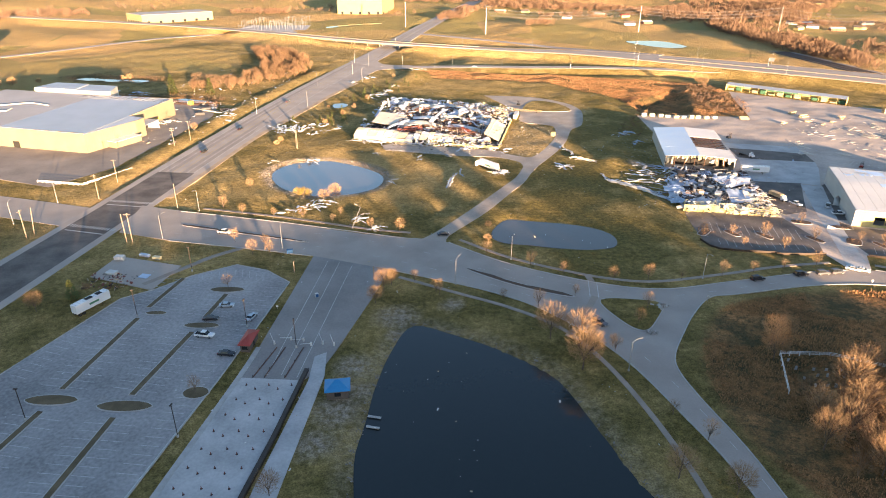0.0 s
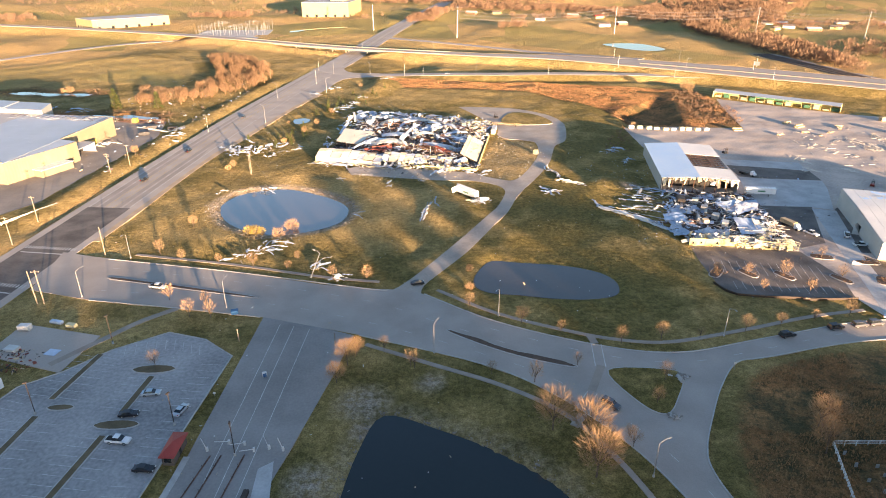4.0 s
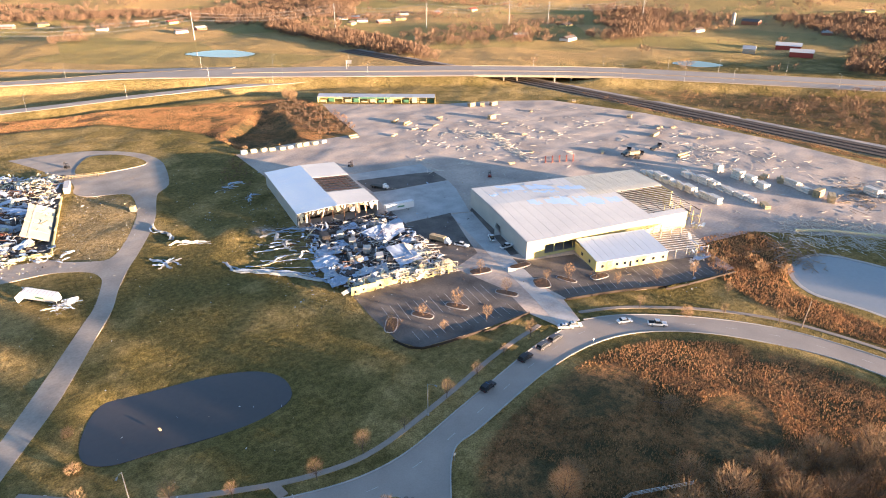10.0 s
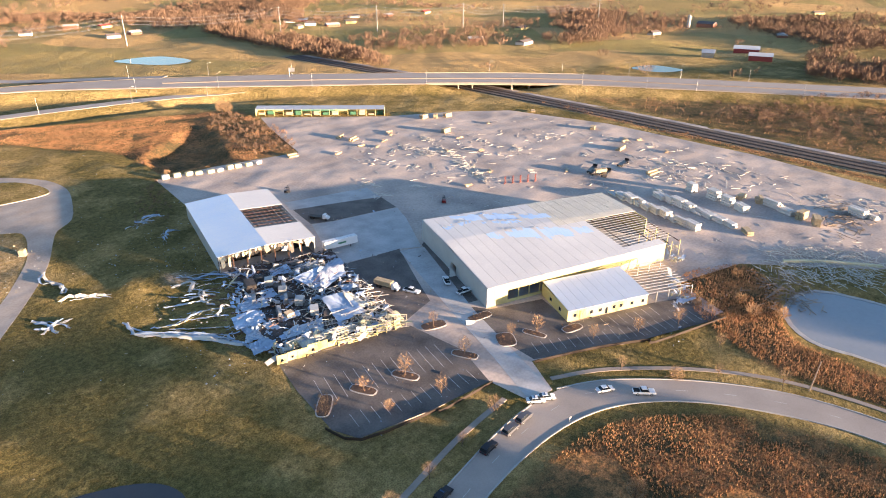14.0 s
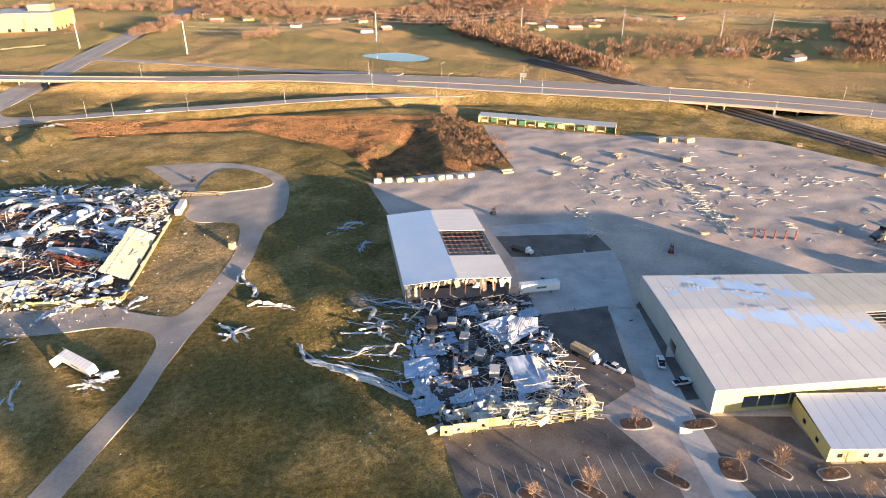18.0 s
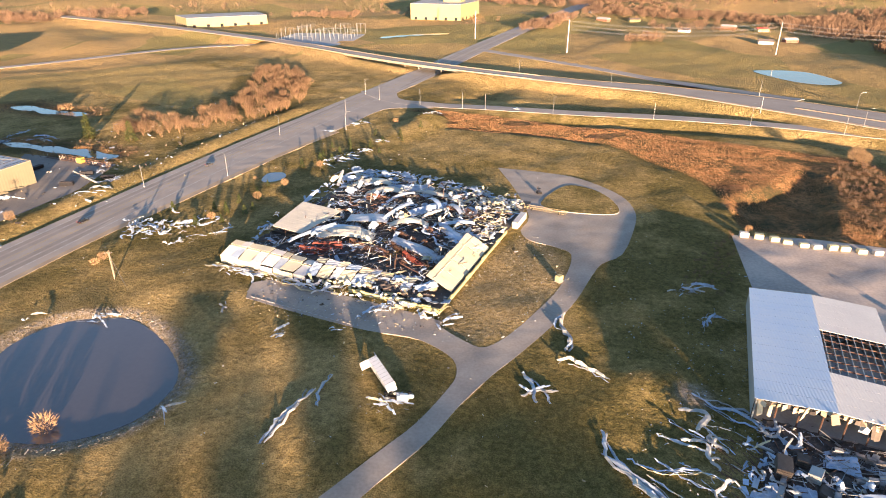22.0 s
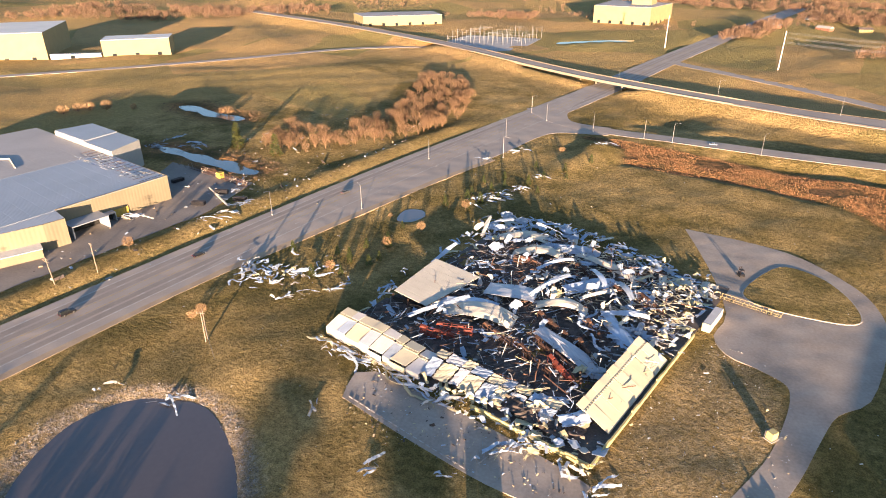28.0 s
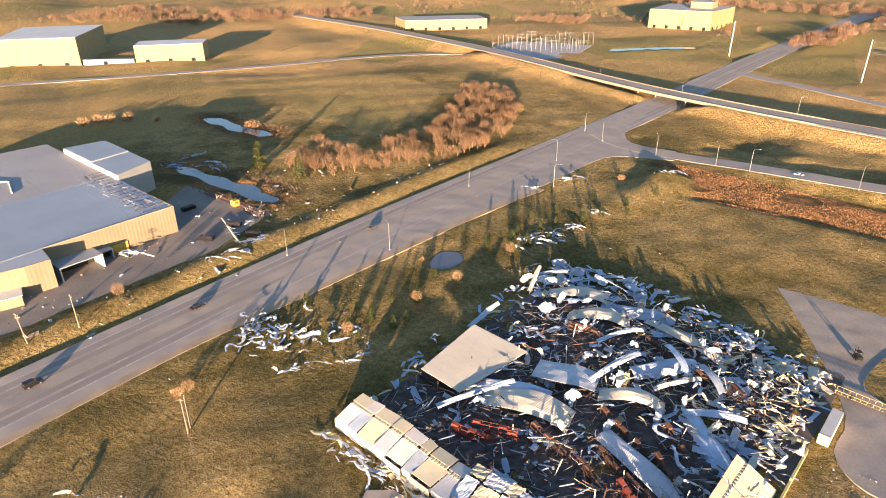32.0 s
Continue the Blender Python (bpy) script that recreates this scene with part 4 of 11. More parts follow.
for (ax, ay), (bx, by) in (((-107, 128), (-96, 163)), ((-93.5, 95), (-90.5, 112)), ((-90, 123), (-86, 152)), ((-85.5, 161), (-82, 177)), ((-76, 80), (-73.2, 110)), ((-72.6, 122), (-68.2, 146)), ((-67.2, 156), (-65.4, 167)), ((-59, 95), (-55, 132)), ((-53.5, 140), (-49, 172))):
    d = Vector((bx - ax, by - ay))
    n = int(d.length * U / 2.75)
    dn = d.normalized()
    for i in range(n + 1):
        x, y = ax + d.x * i / n, ay + d.y * i / n
        for s in (1, -1):
            if (ax < -95 and by > 130 and s > 0 and bx < -90) or (ax > -60 and s < 0):
                continue
            a, b = (x + s * 1.1 * dn.y * -1, y + s * 1.1 * dn.x), (x - s * 6.0 * dn.y, y + s * 6.0 * dn.x)
            bays.append((uu([a])[0], uu([b])[0]))
for i in range(9):
    x, y = -77 + i * 2.4, 181.5 + 2.6 * math.sin(i / 8 * math.pi)
    bays.append((uu([(x, y)])[0], uu([(x + 1.2, y - 4.6)])[0]))
stripes("bay_lines", bays, 0.12, 0.106, M_BAY, "faded white parking bay lines")
stripes("bay_lines", [(uu([(-54.3, 127)])[0], uu([(-60.4, 89)])[0])], 0.2, 0.107, M_PAINT, "white edge line of the car park")

# darker asphalt bays and pale concrete drives in the timber yard
LOT_W2 = uu([(94, 209), (97, 203), (115, 200), (132, 199), (136, 213), (133, 231), (97, 240), (95, 226)])
LOT_W3 = uu([(147, 198), (176, 185), (202, 177), (205, 190), (196, 194), (168, 203), (172, 217), (156, 223), (150, 232), (147, 215)])
structure(slab("pavement", LOT_W2, 0.05, 0.095, M_ASPHD), "dark asphalt car park strewn with mud", "car park")
structure(slab("pavement", LOT_W3, 0.05, 0.095, M_ASPHD), "dark asphalt car park before the office", "car park")
structure(slab("pavement", uu([(160, 271), (168.5, 268), (152, 225), (146, 205), (141, 187), (134, 188), (140, 206), (147, 230)]), 0.05, 0.1, M_CONC), "pale concrete drive between the two halls", "drive")
structure(slab("pavement", uu([(139, 275.6), (144, 296), (149, 311), (157, 308.2), (184, 304), (180, 293), (168, 269), (161, 272.5)]), 0.05, 0.098, M_CONC), "pale concrete apron beside the hall", "apron")
structure(slab("pavement", uu([(149, 311.5), (151, 329.5), (178, 320.8), (186, 317.5), (184, 304.5), (157, 308.6)]), 0.05, 0.092, M_ASPHD), "dark wet asphalt between the concrete aprons", "pavement")
structure(slab("pavement", uu([(150, 329), (152, 338), (188, 331), (186, 318), (178, 321)]), 0.05, 0.098, M_CONC), "pale concrete strip in the yard", "apron")
structure(slab("pavement", uu([(139, 275), (161, 272.5), (151, 250), (146, 238), (134, 234), (135, 251)]), 0.05, 0.094, M_ASPHD), "dark asphalt patch beside the ruin", "pavement")
structure(slab("pavement", uu([(157, 229), (172, 272), (169, 270), (152.5, 230)]), 0.05, 0.093, M_ASPHD), "dark asphalt strip along the hall", "pavement")
structure(slab("pavement", uu([(-112, 179), (-89, 170.5), (-86, 187), (-110, 194)]), -0.1, 0.14, M_ROAD), "bare concrete floor slab swept clean", "slab")
lot_bays = []
for (ax, ay), (bx, by), L in (((99, 206), (130, 201), 5), ((99, 222), (131, 215), 5), ((99, 222), (131, 215), -5), ((150, 199), (176, 187), 5), ((178, 186), (202, 178.5), 5), ((176, 199), (192, 193.5), -4.6)):
    d = Vector((bx - ax, by - ay))
    n = int(d.length * U / 2.75)
    dn = d.normalized()
    for i in range(n + 1):
        x, y = ax + d.x * i / n, ay + d.y * i / n
        lot_bays.append((uu([(x, y)])[0], uu([(x - dn.y * L, y + dn.x * L)])[0]))
stripes("bay_lines", lot_bays, 0.12, 0.103, M_BAY, "white parking bay lines")
for cx, cy, lx, ly, rz in ((151, 222, 4.3, 1.8, -10), (148, 209, 3.6, 3.0, 60), (156, 206, 3.8, 1.4, -70), (166, 201, 3.6, 1.8, -10), (138, 227, 4.2, 2.2, -15), (135, 211, 4.0, 1.7, -60), (118, 214, 4.0, 1.7, -60), (107, 216, 3.8, 1.7, -60), (97, 217, 4.4, 2.0, 50)):
    c, s = math.cos(radians(rz)), math.sin(radians(rz))
    pts = []
    for i in range(18):
        a = i * math.tau / 18
        x, y = lx * math.copysign(abs(math.cos(a)) ** 0.6, math.cos(a)), ly * math.copysign(abs(math.sin(a)) ** 0.6, math.sin(a))
        pts.append((cx * U + x * c - y * s, cy * U + x * s + y * c))
    green_island(pts, "kerbed planting island with dark mulch", M_MULCH)

# railway: ballast, sleepers and rails
structure(ribbon("railway", RAIL, 18, -0.2, 0.55, M_BALLAST), "grey ballasted double railway line", "railway")
structure(ribbon("service_track", offset(RAIL, 13.5), 4.5, -0.2, 0.3, M_YARD), "pale gravel track beside the railway", "track")
slp = []
for off in (3.4, -3.4):
    for (a, b) in dashes(offset(RAIL[6:], off), 0.25, 0.45):
        slp.append((a, b))
stripes("sleepers", slp, 2.6, 0.562, M_POLE, "dark timber sleepers")
for off in (2.68, 4.12, -2.68, -4.12):
    structure(ribbon("rail", offset(RAIL, off), 0.14, 0.55, 0.74, M_STEEL), "brown steel rail", "railway")

# motorway bridges: deck edges, piers, guard rails
def bridge(i0, i1, label, piers, width):
    seg = HWY[i0:i1 + 1]
    root = empty("bridge", Matrix(), label, "bridge")
    for s in (1, -1):
        ribbon("parapet", offset(seg, s * (width / 2 + 0.1)), 0.3, 4.4, 6.35, M_PIER, root)
    ribbon("girder", seg, width - 2, 4.2, 5.35, M_PIER, root)
    for (x, y) in piers:
        k = min(range(len(HWY)), key=lambda j: (HWY[j][0] - x) ** 2 + (HWY[j][1] - y) ** 2)
        a, b = HWY[max(k - 1, 0)], HWY[min(k + 1, len(HWY) - 1)]
        ang = math.degrees(math.atan2(b[1] - a[1], b[0] - a[0]))
        cap = part("pier_cap", boxes((-0.7, 0.7, -width * 0.42, width * 0.42, 3.4, 4.25), bevel=0.05), M_PIER, root)
        cap.matrix_basis = pose(x, y, 0, 0, 0, ang)
        n = max(3, int(width / 7))
        for j in range(n):
            bm = bmesh.new()
            rod(bm, (0, 0, -0.5), (0, 0, 3.5), 0.55, seg=10)
            col = part("column", bm, M_PIER, root)
            col.matrix_basis = pose(x, y, 0, 0, 0, ang) @ Matrix.Translation((0, (j / (n - 1) - 0.5) * width * 0.72, 0))
    return root


bridge(14, 28, "long concrete motorway bridge over the highway", [(x * U, y * U) for x, y in ((-120, 740), (-98, 728), (-80, 717), (-66, 708), (-44, 694))], 16.5)
bridge(53, 61, "wide concrete motorway bridge over the railway", [(x * U, y * U) for x, y in ((372, 476), (380, 469), (402, 449), (412, 440))], 46)
for s in (1, -1):
    pts = []
    for i, (x, y) in enumerate(HWY):
        a, b = HWY[max(i - 1, 0)], HWY[min(i + 1, len(HWY) - 1)]
        t = Vector((b[0] - a[0], b[1] - a[1])).normalized()
        w = HWY_WS[i] * 0.55 - 0.5
        pts.append((x - t.y * w * s, y + t.x * w * s))
    structure(ribbon("guard_rail", pts, 0.08, 6.1, 6.28, M_POLE), "galvanised motorway guard rail", "guard rail")
structure(ribbon("barrier", offset(HWY[42:], -3), 0.5, 5.7, 6.3, M_POLE), "concrete median barrier on the motorway", "barrier")


# ---- buildings ----
def quad_map(c):
    c = [Vector((*p, 0)) for p in c]

    def q(u, v, z=0.0):
        p = (c[0] * (1 - u) + c[1] * u) * (1 - v) + (c[3] * (1 - u) + c[2] * u) * v
        return Vector((p.x, p.y, z))
    return q


def panel_between(name, a, b, z0, z1, t, material, parent, label="", za=None):
    """An upright wall panel from a to b with thickness t."""
    a, b = Vector((a[0], a[1])), Vector((b[0], b[1]))
    d = (b - a).normalized()
    n = Vector((-d.y, d.x)) * t
    za = z1 if za is None else za
    v = []
    for p, top in ((a, z1), (b, za)):
        v += [(p.x, p.y, z0), (p.x + n.x, p.y + n.y, z0), (p.x + n.x, p.y + n.y, top), (p.x, p.y, top)]
    f = [(0, 1, 2, 3), (7, 6, 5, 4), (0, 4, 5, 1), (1, 5, 6, 2), (2, 6, 7, 3), (3, 7, 4, 0)]
    ob = obj(name, mesh(name, v, f, material), parent)
    return tagged(ob, label) if label else ob


def roof_panel(name, pts, material, parent, t=0.12, label=""):
    top = [Vector(p) for p in pts]
    v = [*top, *(p - Vector((0, 0, t)) for p in top)]
    n = len(top)
    f = [tuple(range(n)), tuple(range(2 * n - 1, n - 1, -1))] + [(i, i + n, (i + 1) % n + n, (i + 1) % n) for i in range(n)]
    ob = obj(name, mesh(name, v, f, material), parent)
    return tagged(ob, label) if label else ob


def window(parent, a, b, u0, u1, z0, z1, out):
    """A recessed window with frame and pane in the wall from a to b."""
    a, b, o = Vector((*a, 0)), Vector((*b, 0)), Vector((*out, 0)).normalized()
    p0, p1 = a.lerp(b, u0), a.lerp(b, u1)
    d = (p1 - p0)
    fr = bmesh.new()
    L = d.length
    m = Matrix.Translation(p0 + o * 0.02) @ Matrix.Rotation(math.atan2(d.y, d.x), 4, "Z")
    s = 1 if (m.to_3x3() @ Vector((0, 1, 0))).dot(o) > 0 else -1
    for q in ((0, L, 0, 0.06, z0 - 0.08, z0), (0, L, 0, 0.06, z1, z1 + 0.08), (-0.08, 0, 0, 0.06, z0 - 0.08, z1 + 0.08), (L, L + 0.08, 0, 0.06, z0 - 0.08, z1 + 0.08)):
        box(fr, q[0], q[1], *sorted((q[2] * s, q[3] * s)), q[4], q[5])
    w = part("window_frame", fr, M_GALV, parent)
    w.matrix_basis = m
    pn = bmesh.new()
    box(pn, 0, L, *sorted((-0.01 * s, 0.025 * s)), z0, z1)
    part("pane", pn, M_GLASS, w, "dark glass")
    return w


M_SHEETC = ribbed("corrugated_cream", (0.64, 0.6, 0.5), (0.52, 0.49, 0.41), 0.5, 0, 0.6, 0.05, 0.8)
# blue of the shaded roof, put into a colour
M_ROOFSHADE = mat("blue_roof_shade", (0.36, 0.54, 0.8), (0.55, 0.66, 0.8), 0.6, 0, 0.1, 2.0, 0.1, 0.6)
M_WHITE_R = mat("white_roofing", (0.7, 0.7, 0.68), (0.58, 0.58, 0.57), 0.55, 0, 0.4, 3.0, 0.05, 0.6)
# pale roof with blue shade and sky reflection mixed into its colour
M_ROOFSKY = ribbed("sky_tinted_roof", (0.74, 0.76, 0.78), (0.52, 0.63, 0.78), 0.8, 0, 0.4, 0.2, 0.35, 0.045)
M_ANNEX = ribbed("blue_grey_roof", (0.56, 0.61, 0.68), (0.46, 0.51, 0.58), 0.5, 0, 0.4, 0.25, 0.12, 0.05)
M_BLOCK = mat("tan_block", (0.13, 0.108, 0.09), (0.08, 0.066, 0.056), 0.9, 0, 1, 8, 0.2, 0.6)


def torn_scrap(seed):
    """A thin crumpled scrap of roofing."""
    r = random.Random(seed)
    v, f = [], []
    for i in range(9):
        for j in range(3):
            h = 0.05 + 0.16 * r.random() * abs(math.sin(i * 1.1 + seed))
            p = Vector((i * 0.5 - 2 + r.uniform(-0.1, 0.1), (j - 1) * r.uniform(0.25, 0.5), h))
            v += [p, p - Vector((0, 0, 0.03))]
    for i in range(8):
        for j in range(2):
            a, b = 6 * i + 2 * j, 6 * i + 6 + 2 * j
            f += [(a, b, b + 2, a + 2), (a + 1, a + 3, b + 3, b + 1)]
    return mesh("torn_roofing", v, f, M_ROOFW)


SHORTS_W3 = [torn_scrap(k) for k in range(5)]


def hall_w3():
    c = uu([(156, 224), (230, 206), (243, 249), (172, 273)])
    q = quad_map(c)
    e, rg = 6.9, 8.5
    root = empty("storm_damaged_hall", Matrix(), "long cream metal hall with part of its pale roof torn open", "building")
    P = lambda u, v: q(u, v).xy
    # south wall: cream, dark broken opening near its west end
    for u0, u1, z0, z1 in ((0, 0.09, 0, e), (0.09, 0.30, 4.6, e), (0.09, 0.30, 0, 1.1), (0.30, 0.90, 0, e)):
        panel_between("wall", P(u0, 0), P(u1, 0), z0, z1, 0.3, M_CREAM_R, root, "cream ribbed metal wall")
    for u in (0.14, 0.19, 0.24, 0.29):
        part("mullion", boxes((q(u, 0).x - 0.12, q(u, 0).x + 0.12, q(u, 0).y + 0.05, q(u, 0).y + 0.25, 1.1, 4.6)), M_CREAM, root)
    # near-black sheet added as the shade inside the broken front
    panel_between("back_wall", P(0.08, 0.16), P(0.31, 0.16), 0, 5.8, 0.2, M_DARK, root, "near-black sheet standing in for the shade behind the broken front")
    panel_between("wall", P(0, 0.0), P(0, 0.42), 0, e, 0.3, M_GREYW, root, "pale ribbed end wall", e + 1.0)
    panel_between("wall", P(0, 0.50), P(0, 0.62), 0, e + 1.2, 0.3, M_GREYW, root, "pale ribbed end wall", e + 1.55)
    panel_between("wall", P(0, 0.62), P(0, 1), 0, rg, 0.3, M_GREYW, root, "pale ribbed end wall")
    panel_between("wall", P(0, 0.42), P(0, 0.50), 3.6, e + 1.0, 0.3, M_GREYW, root)
    panel_between("wall", P(0, 1), P(1, 1), 0, rg, 0.3, M_CREAM_R, root)
    panel_between("wall", P(1, 0.4), P(1, 1), 0, e + 0.9, 0.3, M_CREAM_R, root, "", rg)
    fl = slab("floor", [tuple(P(u, v)) for u, v in ((0.01, 0.01), (0.99, 0.01), (0.99, 0.99), (0.01, 0.99))], 0.02, 0.12, M_CONC, root)
    # roof: low gable in strips, its ridge along the hall; the east end lies open to the purlins
    n = 20
    z = lambda v: e + (rg - e) * min(v / 0.62, 1.0)
    for i in range(n):
        u0, u1 = i / n, (i + 1) / n - 0.001
        for v0, v1 in ((0.0, 0.08), (0.08, 0.3), (0.3, 0.54), (0.54, 0.62), (0.62, 0.81), (0.81, 1.0)):
            if u0 >= 0.69 and 0.08 < (v0 + v1) / 2 < 0.55:
                continue
            if u0 > 0.86 and v0 < 0.2:
                continue
            m = M_SHEETC if u0 > 0.5 and v0 > 0.5 else M_ROOFW
            roof_panel("roof_panel", [q(u0, v0, z(v0) + 0.12), q(u1, v0, z(v0) + 0.12), q(u1, v1, z(v1) + 0.12), q(u0, v1, z(v1) + 0.12)], m, root)
    for k in range(15):
        v = 0.08 + 0.034 * k
        bm = bmesh.new()
        rod(bm, q(0.655, v, z(v) - 0.1), q(0.985, v, z(v) - 0.1), 0.13, seg=4)
        part("purlin", bm, M_GALV, root)
    for k in range(6):
        u = 0.68 + 0.06 * k
        bm = bmesh.new()
        rod(bm, q(u, 0.0, e - 0.3), q(u, 0.62, rg - 0.4), 0.22, seg=4)
        rod(bm, q(u, 0.62, rg - 0.4), q(u, 1.0, z(1.0) - 0.3), 0.22, seg=4)
        part("rafter", bm, M_STEEL, root)
    for k in range(9):
        u = 0.9 + 0.1 * (k % 3) / 2
        bm = bmesh.new()
        p = q(u, 0.02 + 0.13 * (k // 3), 0)
        rod(bm, p, p + Vector((0, 0, e - 0.4)), 0.16, seg=4)
        part("column", bm, M_CREAM, root)
    # bands of blue shadow on the roof, painted as thin sheets
    for (ua, va), (ub, vb), wd in (((0.2, 0.60), (0.67, 0.40), 0.10), ((0.12, 0.97), (0.6, 0.70), 0.075), ((0.24, 0.80), (0.42, 0.72), 0.035), ((0.05, 0.80), (0.2, 0.86), 0.03)):
        n2 = 22
        for k in range(n2):
            t0, t1 = k / n2, (k + 0.99) / n2
            w0 = wd * (0.35 + 0.65 * math.sin(math.pi * (t0 * 0.92 + 0.06))) * rng.uniform(0.5, 1.15)
            u0, u1 = ua + (ub - ua) * t0, ua + (ub - ua) * t1
            c0 = va + (vb - va) * t0 + rng.uniform(-0.02, 0.02)
            slope = (vb - va) / (ub - ua) * (u1 - u0)
            pts = [(u0, c0 - w0), (u1, c0 - w0 + slope), (u1, c0 + w0 + slope), (u0, c0 + w0)]
            roof_panel("underlay", [q(uu_, min(vv_, 0.995), z(min(vv_, 0.995)) + 0.13 + 0.012 * math.sin(uu_ * 40)) for uu_, vv_ in pts], M_ROOFSHADE, root, 0.02)
        for k in range(3):
            t0 = rng.random()
            v0 = min(va + (vb - va) * t0 + wd * 0.8, 0.97)
            ob = obj("torn_roofing", rng.choice(SHORTS_W3), root)
            ob.matrix_basis = Matrix.Translation(q(ua + (ub - ua) * t0, v0, z(v0) + 0.16)) @ pose(0, 0, 0, 0, 0, -25 + rng.uniform(-20, 20))
    # torn flap on the west wall
    a, b = P(0, 0.42), P(0, 0.50)
    roof_panel("torn_panel", [(a[0], a[1], 0.2), (a[0] - 2.6, a[1] + 1.0, 0.1), (a[0] - 1.8, a[1] + 2.0, 3.6), (b[0], b[1], 3.8)], M_SHEETB, root, 0.08)
    # office annex
    ann = empty("office_annex", Matrix(), "low cream office with a pale metal roof and small square windows", "building")
    ca = uu([(167.5, 204), (193, 195), (200, 210), (174, 219)])
    qa = quad_map(ca)
    A = lambda u, v: qa(u, v).xy
    for p0, p1 in (((0, 0), (1, 0)), ((1, 0), (1, 1)), ((1, 1), (0, 1)), ((0, 1), (0, 0))):
        panel_between("wall", A(*p0), A(*p1), 0, 4.0, 0.25, M_CREAM_R, ann, "cream ribbed metal wall")
    for i in range(10):
        u0, u1 = i / 10, (i + 1) / 10 - 0.002
        roof_panel("roof_panel", [qa(u0, -0.03, 4.15), qa(u1, -0.03, 4.15), qa(u1, 1.0, 5.0), qa(u0, 1.0, 5.0)], M_ANNEX, ann)
    for u in (0.07, 0.27, 0.38, 0.55, 0.64, 0.78, 0.92):
        window(ann, A(0, 0), A(1, 0), u, u + 0.035, 1.3, 2.4, (-0.3, -1))
    for v in (0.25, 0.6):
        window(ann, A(0, 0), A(0, 1), v, v + 0.07, 1.3, 2.4, (-1, 0.3))
    window(ann, A(0, 0), A(1, 0), 0.46, 0.49, 0.15, 2.3, (-0.3, -1))
    # stripped frame of the annex
    fr = empty("stripped_frame", Matrix(), "bare steel frame of the office end, stripped of its roof", "frame")
    qb = quad_map(uu([(193, 195), (208, 189.5), (214, 204), (200, 210)]))
    for i in range(12):
        bm = bmesh.new()
        rod(bm, qb(-0.1, i / 11, 4.0 + 0.9 * i / 11), qb(1.0, i / 11, 3.6 + 0.9 * i / 11), 0.12, seg=4)
        part("purlin", bm, M_GALV, fr)
    for i in range(8):
        bm = bmesh.new()
        p = qb(0.2 + 0.8 * (i % 4) / 3, i // 4, 0)
        rod(bm, p, p + Vector((0.2, 0.1, 4.0)), 0.14, seg=4)
        part("column", bm, M_GALV, fr)


hall_w3()


